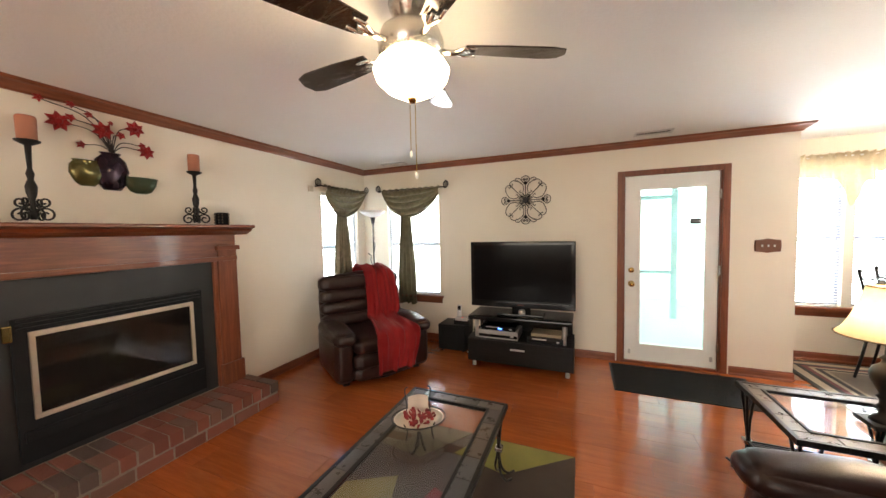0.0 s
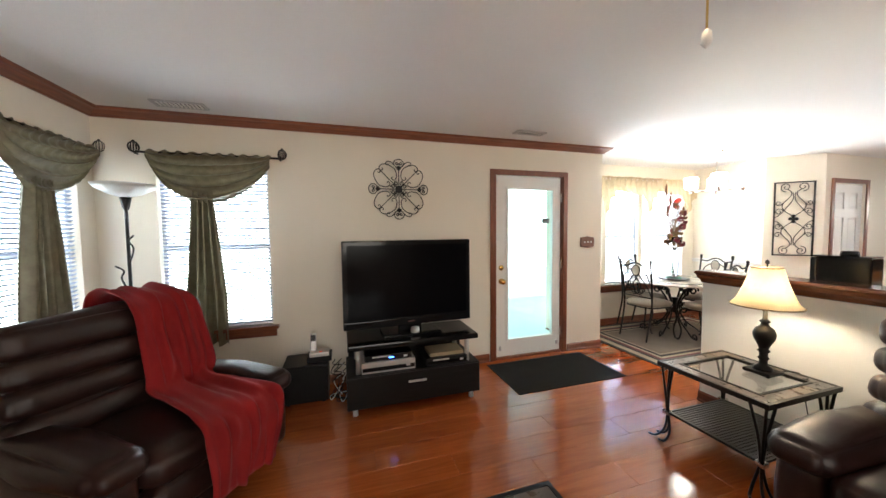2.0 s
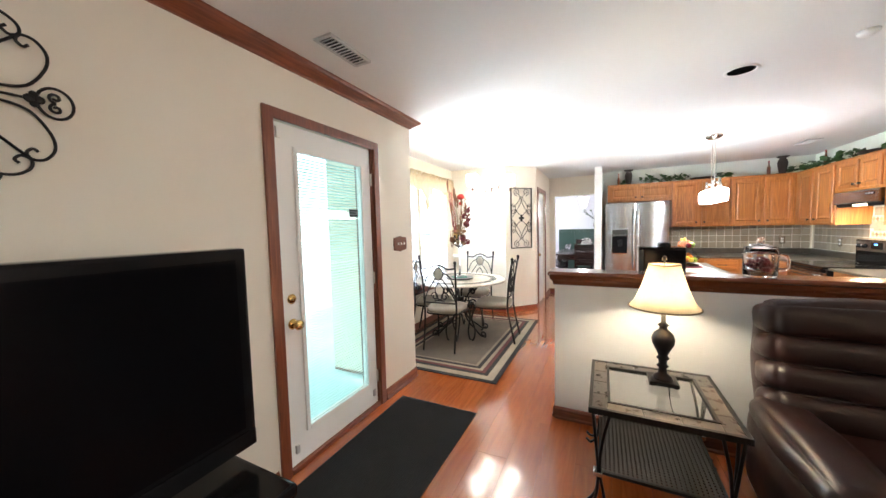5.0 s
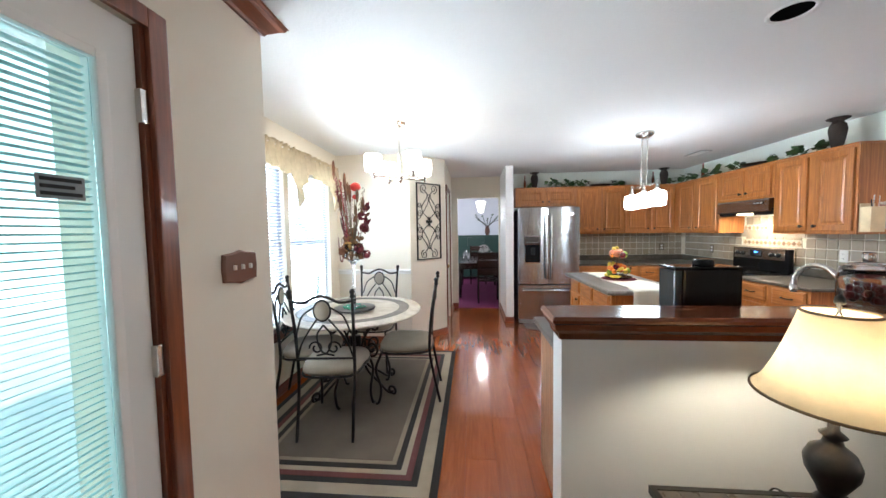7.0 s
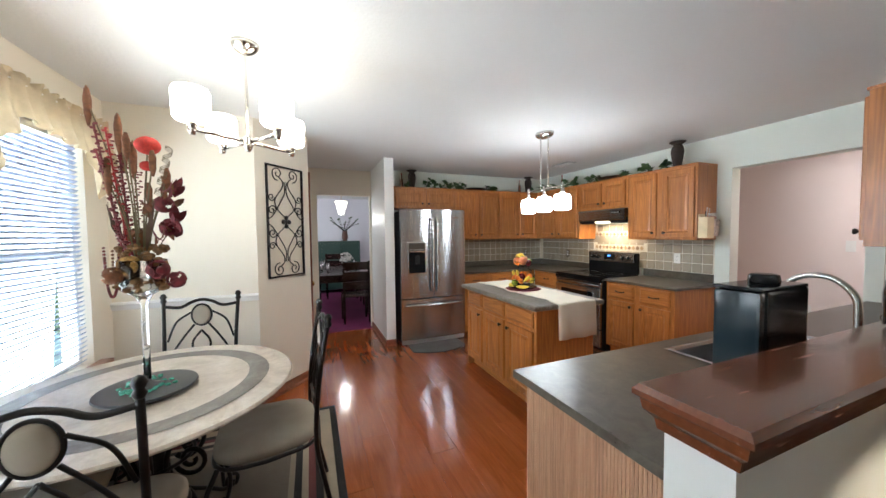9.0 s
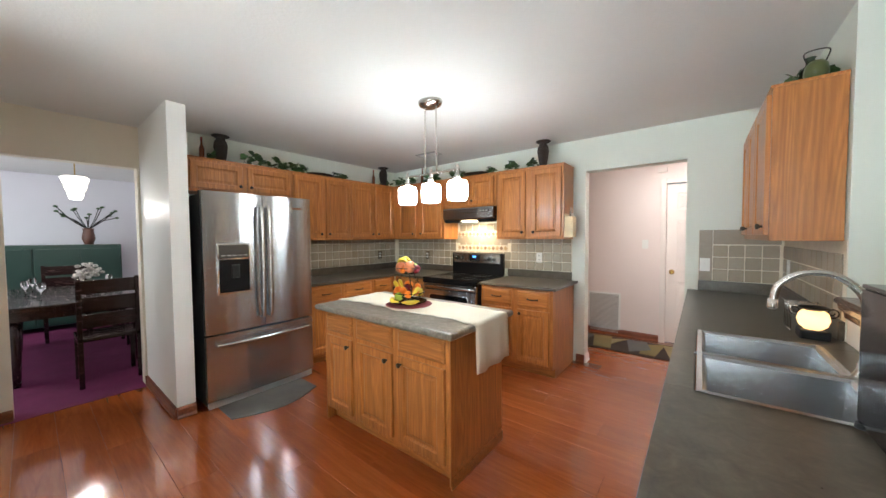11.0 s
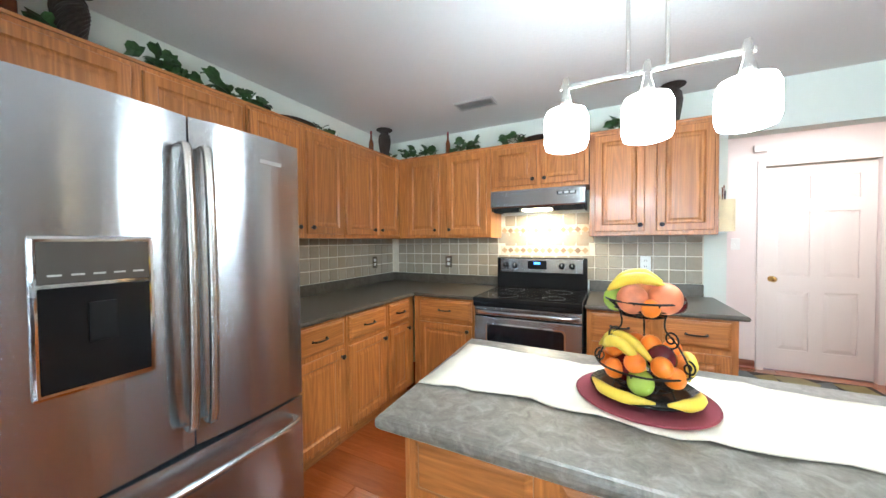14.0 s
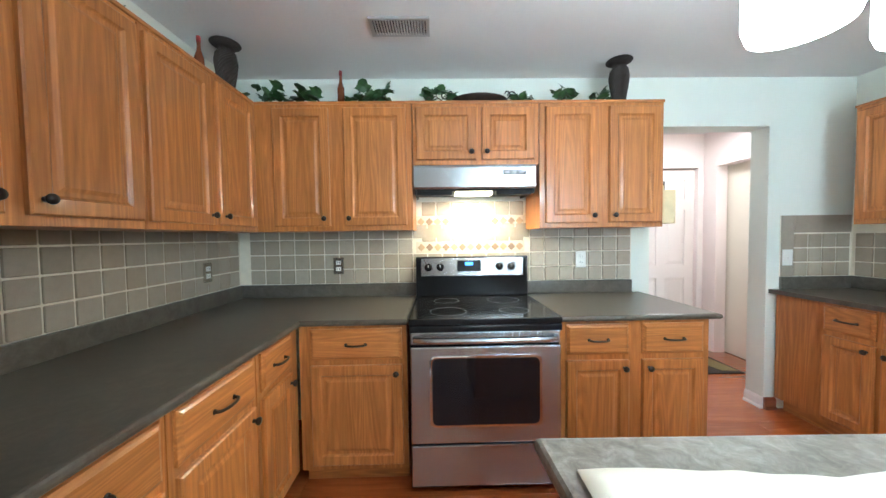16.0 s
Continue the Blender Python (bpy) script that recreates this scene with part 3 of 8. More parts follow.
# ---- windows and doors ----
def sash_window(name, axis, face, a0, a1, z0, z1, inward, slats_from, blinds=True, tilt=20, label="", sill_mat=None):
    """A double-hung window in an opening from a0 to a1. face: the room side of the wall; inward: +1 or -1, the way to the room."""
    root = thing(name, label, "window", (0, 0, 0), 0, "", "structure")

    def bx(a, b, d0, d1, lo, hi, bev=0.004):
        """d: depth from the room face, positive towards the outside."""
        e0, e1 = face - inward * d0, face - inward * d1
        lo_e, hi_e = min(e0, e1), max(e0, e1)
        return B(a, b, lo_e, hi_e, lo, hi, bev) if axis == "x" else B(lo_e, hi_e, a, b, lo, hi, bev)
    mid = (z0 + z1) / 2
    frame_ob = part("window_frame", bx(a0, a0 + 0.03, 0.06, 0.14, z0, z1), M["white"], root)
    part("window_frame", bx(a1 - 0.03, a1, 0.06, 0.14, z0, z1), M["white"], root)
    part("window_frame", bx(a0 + 0.03, a1 - 0.03, 0.06, 0.14, z1 - 0.03, z1), M["white"], root)
    part("window_frame", bx(a0 + 0.03, a1 - 0.03, 0.06, 0.14, z0, z0 + 0.035), M["white"], root)
    part("meeting_rail", bx(a0 + 0.03, a1 - 0.03, 0.075, 0.12, mid - 0.025, mid + 0.025), M["white"], root)
    for lo, hi, d in ((z0 + 0.035, mid - 0.025, 0.085), (mid + 0.025, z1 - 0.03, 0.11)):
        p = part("pane", bx(a0 + 0.03, a1 - 0.03, d, d + 0.004, lo, hi, 0), M["glass"], root)
        p.visible_shadow = False
    if sill_mat:
        part("window_sill", bx(a0 - 0.05, a1 + 0.05, -0.05, 0.06, z0 - 0.03, z0), sill_mat, root)
        part("sill_apron", bx(a0 - 0.03, a1 + 0.03, -0.018, 0.0, z0 - 0.10, z0 - 0.03), sill_mat, root)
    if blinds:
        me = None
        z = z0 + 0.03
        k = 0
        while z < z1 - 0.05:
            if me is None:
                bm = bm_new()
                if axis == "x":
                    box(bm, -(a1 - a0) / 2 + 0.012, (a1 - a0) / 2 - 0.012, -0.0125, 0.0125, -0.0012, 0.0012)
                    turn(bm, Matrix.Rotation(radians(tilt * inward), 4, "X"))
                else:
                    box(bm, -0.0125, 0.0125, -(a1 - a0) / 2 + 0.012, (a1 - a0) / 2 - 0.012, -0.0012, 0.0012)
                    turn(bm, Matrix.Rotation(radians(-tilt * inward), 4, "Y"))
                me = mesh_of(bm, M["slat"])
            s = new("slat", me)
            s.parent = root
            e = face - inward * 0.035
            s.location = ((a0 + a1) / 2, e, z) if axis == "x" else (e, (a0 + a1) / 2, z)
            z += 0.030
            k += 1
        part("head_rail", bx(a0 + 0.01, a1 - 0.01, 0.02, 0.055, z1 - 0.045, z1 - 0.005), M["white"], root)
        for q in (0.2, 0.8):
            a = a0 + (a1 - a0) * q
            part("cord", bx(a - 0.001, a + 0.001, 0.034, 0.036, z0 + 0.02, z1 - 0.04, 0), M["white"], root)
    return root


sash_window("window_1", "x", 4.75, -1.72, -0.90, 0.62, 2.04, -1, 0, True, 38, "white sash window with thin white blinds", M["cherry"])
sash_window("window_2", "y", -2.12, 3.86, 4.58, 0.62, 2.04, 1, 0, True, 38, "white sash window with thin white blinds", M["cherry_y"])
for i, (a, b) in enumerate(((2.84, 3.46), (3.54, 4.16), (4.24, 5.12))):
    sash_window("window_%d" % (i + 3), "x", 5.50, a, b, 0.60, 2.08, -1, 0, True, 38, "white sash window with white slatted blinds", None)
nook_sill = thing("nook_window_sill", "cherry-stained wooden sill under the nook windows", "window sill", (0, 0, 0), 0, "", "structure")
part("sill_board", B(2.76, 5.20, 5.43, 5.52, 0.565, 0.60, 0.008), M["cherry"], nook_sill)
part("sill_apron", B(2.78, 5.17, 5.482, 5.50, 0.49, 0.565, 0.004), M["cherry"], nook_sill)


def casing(root, x0, x1, z1, y, out, mat, w=0.06, t=0.018, name="casing"):
    """A door casing on a wall along x, proud of y in the way of out."""
    lo, hi = (y - t, y) if out < 0 else (y, y + t)
    part(name, B(x0 - w, x0, lo, hi, 0, z1 + w, 0.005), mat, root)
    part(name, B(x1, x1 + w, lo, hi, 0, z1 + w, 0.005), mat, root)
    part(name, B(x0, x1, lo, hi, z1, z1 + w, 0.005), mat, root)


# glazed garden door
gd = thing("door_1", "white garden door with a full glass pane and blinds", "door", (0, 0, 0), 0, "", "structure")
casing(gd, 1.315, 2.185, 2.055, 4.75, -1, M["cherry_z"])
for a, b in ((1.31, 1.33), (2.17, 2.19)):
    part("jamb", B(a, b, 4.75, 4.92, 0, 2.06), M["cherry_z"], gd)
part("threshold", B(1.33, 2.17, 4.74, 4.92, 0.0, 0.028, 0.006), M["cherry"], gd)
slab = bm_new()
for a, b, lo, hi in ((1.335, 1.475, 0.03, 2.05), (2.06, 2.165, 0.03, 2.05), (1.475, 2.06, 0.03, 0.215), (1.475, 2.06, 1.91, 2.05)):
    box(slab, a, b, 4.765, 4.81, lo, hi)
door_leaf = part("door_leaf", slab, M["door_white"], gd)
for a, b, lo, hi in ((1.455, 1.482, 0.195, 1.93), (2.053, 2.08, 0.195, 1.93), (1.482, 2.053, 0.195, 0.222), (1.482, 2.053, 1.903, 1.93)):
    part("glazing_bead", B(a, b, 4.752, 4.765, lo, hi, 0.005), M["white"], gd)
p = part("pane", B(1.482, 2.053, 4.775, 4.779, 0.222, 1.903), M["glass"], gd)
p.visible_shadow = False
bm = bm_new()
box(bm, -0.283, 0.283, -0.008, 0.008, -0.0008, 0.0008)
turn(bm, Matrix.Rotation(radians(-14), 4, "X"))
# the cyan of the light from outside is mixed into the slat colour
me = mesh_of(bm, sheer("cyan_lit_door_slat", (0.62, 0.80, 0.80), 0.22))
for i in range(84):
    s = new("slat", me)
    s.parent = gd
    s.location = (1.7675, 4.796, 0.235 + i * 0.0198)
for z in (1.035, 0.885):
    bm = bm_new()
    lathe(bm, [(0.030, 0), (0.032, 0.006), (0.022, 0.012), (0.010, 0.02), (0.010, 0.034), (0.024, 0.042), (0.030, 0.056), (0.026, 0.068), (0.0, 0.074)] if z < 1 else [(0.028, 0), (0.03, 0.008), (0.02, 0.016), (0.012, 0.018), (0.0, 0.02)], n=18)
    turn(bm, Matrix.Translation((1.395, 4.765, z)) @ Matrix.Rotation(radians(90), 4, "X"))
    part("door_knob" if z < 1 else "deadbolt", bm, M["brass"], gd, "", True)
for z in (0.25, 1.05, 1.82):
    part("hinge", B(2.158, 2.182, 4.745, 4.765, z - 0.05, z + 0.05, 0.004), M["nickel"], gd)
sticker = part("label_sticker", B(1.925, 2.022, 4.7715, 4.7735, 1.528, 1.586), plain("grey_sticker", (0.30, 0.34, 0.35), 0.5), gd, "small grey printed sticker on the glass")
for k in range(3):
    part("print_bar", B(1.932, 2.015 - 0.015 * (k % 2), 4.7705, 4.7717, 1.536 + k * 0.017, 1.545 + k * 0.017), M["black_m"], sticker)
part("alarm_contact", B(1.345, 1.375, 4.75, 4.766, 1.96, 2.02, 0.004), M["white"], gd)
for x in (1.38, 2.12):
    part("latch_stop", B(x - 0.012, x + 0.012, 4.75, 4.766, 0.10, 0.15, 0.004), M["silver"], gd)


def panel_door(name, x0, x1, y, out, mat, label, casing_mat, knob_at, z1=2.03):
    """A six-panel door in a wall along x."""
    root = thing(name, label, "door", (0, 0, 0), 0, "", "structure")
    casing(root, x0, x1, z1 + 0.01, y, out, casing_mat)
    f = y - out * 0.03
    w = x1 - x0
    bm = bm_new()
    cols = ((x0 + 0.11, x0 + w / 2 - 0.05), (x0 + w / 2 + 0.05, x1 - 0.11))
    rows = ((0.22, 0.80), (0.95, 1.58), (1.70, 1.92))
    lo, hi = min(f, f - out * 0.035), max(f, f - out * 0.035)
    xs = [x0 + 0.003, cols[0][0], cols[0][1], cols[1][0], cols[1][1], x1 - 0.003]
    for a, b in ((xs[0], xs[1]), (xs[2], xs[3]), (xs[4], xs[5])):
        box(bm, a, b, lo, hi, 0.01, z1)
    zs = [0.01, 0.22, 0.80, 0.95, 1.58, 1.70, 1.92, z1]
    for a, b in cols:
        for c, d in ((zs[0], zs[1]), (zs[2], zs[3]), (zs[4], zs[5]), (zs[6], zs[7])):
            box(bm, a, b, lo, hi, c, d)
    leaf = part("door_leaf", bm, mat, root)
    for a, b in cols:
        for c, d in rows:
            bm = bm_new()
            e = f - out * 0.012
            rings = [[(a, f - out * 0.012, c), (b, f - out * 0.012, c), (b, f - out * 0.012, d), (a, f - out * 0.012, d)],
                     [(a + 0.04, f - out * 0.003, c + 0.04), (b - 0.04, f - out * 0.003, c + 0.04), (b - 0.04, f - out * 0.003, d - 0.04), (a + 0.04, f - out * 0.003, d - 0.04)]]
            loft(bm, rings)
            part("door_panel", bm, mat, leaf)
    bm = bm_new()
    lathe(bm, [(0.03, 0), (0.03, 0.006), (0.011, 0.014), (0.011, 0.03), (0.026, 0.042), (0.028, 0.056), (0.0, 0.07)], n=16)
    turn(bm, Matrix.Translation((knob_at, f, 0.92)) @ Matrix.Rotation(radians(90 if out < 0 else -90), 4, "X"))
    part("door_knob", bm, M["brass"], root, "", True)
    return root


panel_door("door_2", 2.80, 3.575, -1.12, 1, M["pdoor"], "pale pink six-panel hall door with a brass knob", M["pdoor"], 3.51)
panel_door("door_3", 5.98, 6.72, 4.14, -1, M["door_white"], "white six-panel pantry door in a cherry casing", M["cherry_z"], 6.05)

# floor boards laid lengthwise, staggered row by row
PW, PL = 0.193, 1.28
me = mesh_of(B(-PL / 2 + 0.0004, PL / 2 - 0.0004, -PW / 2 + 0.0004, PW / 2 - 0.0004, -0.006, 0.0, 0.0006, 1), M["plank"])
floor_ob = bpy.data.objects["floor"]
rest = bm_new()
count = 0
row = 0
y = -3.5 + PW / 2
while y < 5.5:
    x = -2.4 - (row * 0.47) % PL + PL / 2
    while x < 7.4 + PL / 2:
        lo, hi = max(x - PL / 2 + 0.0012, -2.2), min(x + PL / 2 - 0.0012, 7.36)
        if y > 4.9:
            lo = max(lo, 2.6)
        if hi - lo > 0.02:
            whole = hi - lo > PL - 0.01
            if whole and count < 300 and y > 0.2:
                ob = new("plank", me)
                ob.parent = floor_ob
                ob.location = (x, y, 0)
                count += 1
            else:
                box(rest, lo, hi, y - PW / 2 + 0.001, y + PW / 2 - 0.001, -0.006, 0.0)
        x += PL
    y += PW
    row += 1
ob = part("planks", rest, M["plank"], floor_ob)
ob["kind"] = "stuff"


# ---- kitchen ----
def front_door(x0, x1, z0, z1, stile=0.052):
    """A cabinet door with a recessed panel; its front looks towards -y."""
    def ring(i, y):
        return [(x0 + i, y, z0 + i), (x1 - i, y, z0 + i), (x1 - i, y, z1 - i), (x0 + i, y, z1 - i)]
    s = min(stile, (x1 - x0) * 0.24)
    return loft(bm_new(), [ring(0, -0.001), ring(0, -0.015), ring(0.005, -0.020), ring(s - 0.003, -0.020), ring(s + 0.003, -0.013), ring(s + 0.008, -0.010), ring(s + 0.020, -0.010), ring(s + 0.034, -0.015)])


def front_drawer(x0, x1, z0, z1):
    def ring(i, y):
        return [(x0 + i, y, z0 + i), (x1 - i, y, z0 + i), (x1 - i, y, z1 - i), (x0 + i, y, z1 - i)]
    return loft(bm_new(), [ring(0, -0.001), ring(0, -0.011), ring(0.008, -0.014), ring(0.016, -0.020)])


def knob_mesh():
    bm = lathe(bm_new(), [(0.008, 0), (0.006, 0.010), (0.013, 0.016), (0.016, 0.022), (0.014, 0.028), (0.0, 0.031)], n=14)
    return turn(bm, Matrix.Rotation(radians(90), 4, "X"))


def pull_mesh():
    bm = tube(bm_new(), curve([(-0.050, 0.0, 0), (-0.046, -0.020, 0), (-0.020, -0.030, 0), (0.020, -0.030, 0), (0.046, -0.020, 0), (0.050, 0.0, 0)], 4), 0.0055, 8)
    for x in (-0.050, 0.050):
        ball(bm, (x, -0.002, 0), 0.009, 1, 0.6, 1, 10, 6)
    return bm


KNOB = mesh_of(knob_mesh(), M["bronze"], True)
PULL = mesh_of(pull_mesh(), M["bronze"], True)


def cabinet(name, label, at, rz, w, d, z0, z1, doors=(), drawers=(), toe=False, group="", sides=None, mat=None, hollow=False):
    """A cabinet with its front at y = 0, from x = 0 to w. doors: (x0, x1, z0, z1, knob x, knob z); drawers: (x0, x1, z0, z1)."""
    root = thing(name, label, "cabinet", at, rz, group)
    bmat = mat or M["oak"]
    if hollow:
        # room for the sink bowls behind the front rail
        part("body", B(0, w, 0.0, d, z0 + 0.10, 0.68), bmat, root)
        part("front_rail", B(0, w, 0.0, 0.02, 0.68, z1), M["oak_x"], root)
        part("side_panel", B(0, 0.015, 0.02, d, 0.68, z1), bmat, root)
        part("side_panel", B(w - 0.02, w, 0.02, d, 0.68, z1), bmat, root)
    elif toe:
        part("body", B(0, w, 0.0, d, z0 + 0.10, z1), bmat, root)
    else:
        part("body", B(0, w, 0.0, d, z0, z1, 0.0015, 1), bmat, root)
    if toe or hollow:
        part("toe_kick", B(0.002, w - 0.002, 0.07, d, z0, z0 + 0.10), M["oak_x"], root)
    for x0, x1, a, b, kx, kz in doors:
        dr = part("door", front_door(x0, x1, a, b), M["oak"], root)
        if kx is not None:
            k = new("knob", KNOB)
            k.parent = dr
            k.location = (kx, -0.019, kz)
    for x0, x1, a, b, *pull in drawers:
        dr = part("drawer", front_drawer(x0, x1, a, b), M["oak_x"], root)
        if not pull:
            k = new("handle", PULL)
            k.parent = dr
            k.location = ((x0 + x1) / 2, -0.018, (a + b) / 2)
    return root


UB, UT = 1.355, 2.12
ul = "honey oak upper cabinet with recessed door panels"


def upper(at, rz, w, spans, z0=UB, z1=UT, d=0.26):
    doors = []
    for i, (a, b) in enumerate(spans):
        right = i % 2 == 0 if len(spans) > 1 else True
        kx = b - 0.03 if right else a + 0.03
        doors.append((a, b, z0 + 0.03, z1 - 0.025, kx, z0 + 0.075))
    root = cabinet("upper_cabinet", ul, at, rz, w, d, z0, z1, doors, (), False, "upper kitchen cabinets")
    part("top_moulding", B(-0.004, w + 0.004, -0.008, d, z1, z1 + 0.016, 0.004), M["oak_x"], root)
    return root


# south run, fronts towards +y: local x runs to -x
FY = 0.52
UD = 0.318
upper((6.833, FY, 0), 180, 0.948, [(0.112, 0.446), (0.535, 0.912)], UB, UT, UD)
upper((5.880, FY, 0), 180, 0.772, [(0.020, 0.386), (0.420, 0.742)], 1.748, UT, UD)
upper((5.103, FY, 0), 180, 0.772, [(0.035, 0.358), (0.428, 0.750)], UB, UT, UD)
# east run, fronts towards -x: local x runs to -y
FX = 6.835
upper((FX, 2.06, 0), -90, 0.77, [(0.01, 0.36), (0.41, 0.755)], UB, UT, 0.30)
upper((FX, 1.285, 0), -90, 1.08, [(0.01, 0.37), (0.41, 0.74)], UB, UT, 0.30)
upper((FX, 3.04, 0), -90, 0.975, [(0.04, 0.47), (0.51, 0.95)], 1.82, UT, 0.30)
# west run above the peninsula, fronts towards +x: local x runs to +y
upper((2.955, 0.40, 0), 90, 0.74, [(0.015, 0.345), (0.375, 0.73)], UB, UT, 0.25)
upper((2.955, 1.142, 0), 90, 0.44, [(0.015, 0.425)], UB, UT, 0.25)

CT = 0.895
ll = "honey oak base cabinet with drawer over door"


def base(at, rz, w, spans, d=0.58, group="base kitchen cabinets", hollow=False):
    doors, drawers = [], []
    for i, (a, b) in enumerate(spans):
        right = i % 2 == 0
        doors.append((a, b, 0.13, 0.655, b - 0.03 if right else a + 0.03, 0.615))
        drawers.append((a, b, 0.685, 0.845))
    return cabinet("base_cabinet", ll, at, rz, w, d, 0, 0.865, doors, drawers, True, group, hollow=hollow)


BY = 0.86
base((5.105, BY, 0), 180, 0.79, [(0.03, 0.36), (0.43, 0.755)], 0.64)
base((6.46, BY, 0), 180, 0.555, [(0.06, 0.53)], 0.64)
BX = 6.475
base((BX, 2.13, 0), -90, 0.455, [(0.03, 0.43)], 0.64)
base((BX, 1.67, 0), -90, 0.43, [(0.02, 0.40)], 0.64)
base((BX, 1.235, 0), -90, 0.375, [(0.02, 0.29)], 0.64)
PX = 3.275
base((PX, 0.22, 0), 90, 0.88, [(0.30, 0.55), (0.58, 0.86)], 0.56)
base((PX, 1.78, 0), 90, 0.95, [(0.03, 0.46), (0.49, 0.92)], 0.56, hollow=True)
base((PX, 2.735, 0), 90, 0.61, [(0.03, 0.295), (0.325, 0.58)], 0.56)
end_panel = thing("peninsula_end_panel", "pale ribbed oak end panel of the peninsula", "cabinet panel")
part("panel_board", B(2.70, 3.275, 3.348, 3.362, 0.0, 0.865, 0.002), M["oak_pale"], end_panel)
for i in range(46):
    part("rib", B(2.705 + i * 0.0122, 2.711 + i * 0.0122, 3.362, 3.365, 0.02, 0.86, 0.001, 1), M["oak_pale"], end_panel)


def slab_top(name, label, outline, mat, z0, z1, rnd=0.014, category="worktop"):
    """A worktop with rounded edges over an outline of corners."""
    bm = bm_new()
    f = bm.faces.new([bm.verts.new((x, y, z0)) for x, y in outline])
    r = bmesh.ops.extrude_face_region(bm, geom=[f])
    vs = [v for v in r["geom"] if isinstance(v, bmesh.types.BMVert)]
    bmesh.ops.translate(bm, verts=vs, vec=(0, 0, z1 - z0))
    es = [e for e in bm.edges if abs(e.verts[0].co.z - e.verts[1].co.z) < 1e-6]
    bmesh.ops.bevel(bm, geom=es, offset=rnd, segments=3, profile=0.5, affect="EDGES")
    root = thing(name, label, category)
    part("top", bm, mat, root)
    return root


wt = slab_top("worktop", "dark grey mottled laminate L-shaped worktop", [(5.895, 0.20), (7.138, 0.20), (7.138, 2.15), (6.435, 2.15), (6.435, 0.90), (5.895, 0.90)], M["counter"], 0.865, CT)
part("splash_lip", B(5.895, 7.115, 0.20, 0.222, CT, 0.985, 0.005), M["counter"], wt)
part("splash_lip", B(7.115, 7.138, 0.20, 2.15, CT, 0.985, 0.005), M["counter"], wt)
wt = slab_top("worktop", "dark grey mottled laminate worktop beside the range", [(4.275, 0.20), (5.115, 0.20), (5.115, 0.90), (4.275, 0.90)], M["counter"], 0.865, CT)
part("splash_lip", B(4.34, 5.115, 0.20, 0.222, CT, 0.985, 0.005), M["counter"], wt)
# peninsula worktop round the sink cut-out
wt = thing("worktop", "dark grey mottled laminate peninsula worktop", "worktop")
for x0, x1, y0, y1 in ((2.697, 3.315, 0.20, 1.80), (2.697, 3.315, 2.62, 3.40), (2.697, 2.80, 1.80, 2.62), (3.235, 3.315, 1.80, 2.62)):
    part("top", B(x0, x1, y0, y1, 0.865, CT, 0.0015 if x1 - x0 < 0.2 else 0.002), M["counter"], wt)
part("splash_lip", B(2.722, 3.24, 0.20, 0.222, CT, 0.985, 0.005), M["counter"], wt)
part("splash_lip", B(2.70, 2.722, 0.20, 1.62, CT, 0.985, 0.005), M["counter"], wt)

# sink
sink = thing("sink", "double-bowl stainless steel sink set in the worktop", "sink")
bm = bm_new()
for a, b in ((1.80, 2.19), (2.23, 2.62)):
    def ring(i, z, a=a, b=b):
        return [(2.82 + i, a + i, z), (3.215 - i, a + i, z), (3.215 - i, b - i, z), (2.82 + i, b - i, z)]
    loft(bm, [ring(-0.016, CT + 0.004), ring(0.0, CT + 0.006), ring(0.012, CT - 0.004), ring(0.03, CT - 0.16), ring(0.06, CT - 0.175)], False)
    f = bm.faces.new([bm.verts.new(p) for p in ring(0.06, CT - 0.175)])
part("bowl", bm, M["steel_x"], sink)
part("rim", B(2.795, 3.24, 2.19, 2.23, CT, CT + 0.005, 0.002), M["steel_x"], sink)
faucet = thing("faucet", "brushed nickel gooseneck faucet behind the sink", "faucet", (2.785, 2.19, CT))
faucet.scale = (1, 1, 0.95)
part("spout", tube(bm_new(), curve([(0, 0, 0.02), (0, 0, 0.20), (0.01, 0, 0.30), (0.07, 0, 0.365), (0.15, 0, 0.37), (0.21, 0, 0.32), (0.225, 0, 0.25)], 7), 0.0125, 12), M["nickel"], faucet, "", True)
part("base_plate", lathe(bm_new(), [(0.03, 0.0), (0.03, 0.012), (0.02, 0.03), (0.016, 0.06)], n=18), M["nickel"], faucet, "", True)
part("handle", tube(bm_new(), [(0.0, 0.02, 0.05), (0.0, 0.05, 0.06), (0.02, 0.10, 0.085)], 0.008, 8, 0.006), M["nickel"], faucet, "", True)
part("spray_head", lathe(bm_new(), [(0.013, 0.225), (0.016, 0.235), (0.015, 0.265)], 0.225, 0, 14), M["nickel"], faucet, "", True)

# dishwasher
dw = thing("dishwasher", "stainless steel dishwasher under the peninsula worktop", "dishwasher", (PX, 1.11, 0), 90)
part("body", B(0, 0.66, 0.0, 0.55, 0.10, 0.86), M["black_m"], dw)
part("door", B(0.008, 0.652, -0.032, 0.0, 0.12, 0.755, 0.006), M["steel"], dw)
part("control_panel", B(0.008, 0.652, -0.036, 0.0, 0.765, 0.858, 0.01), plain("dark_steel", (0.16, 0.16, 0.17), 0.3, 0.8, 0.05), dw)
part("latch_recess", B(0.24, 0.42, -0.040, -0.030, 0.775, 0.80, 0.006), M["steel"], dw)
part("toe_plate", B(0.01, 0.65, 0.05, 0.06, 0.0, 0.10), M["black_m"], dw)
part("badge", B(0.30, 0.36, -0.034, -0.031, 0.20, 0.215), M["silver"], dw)

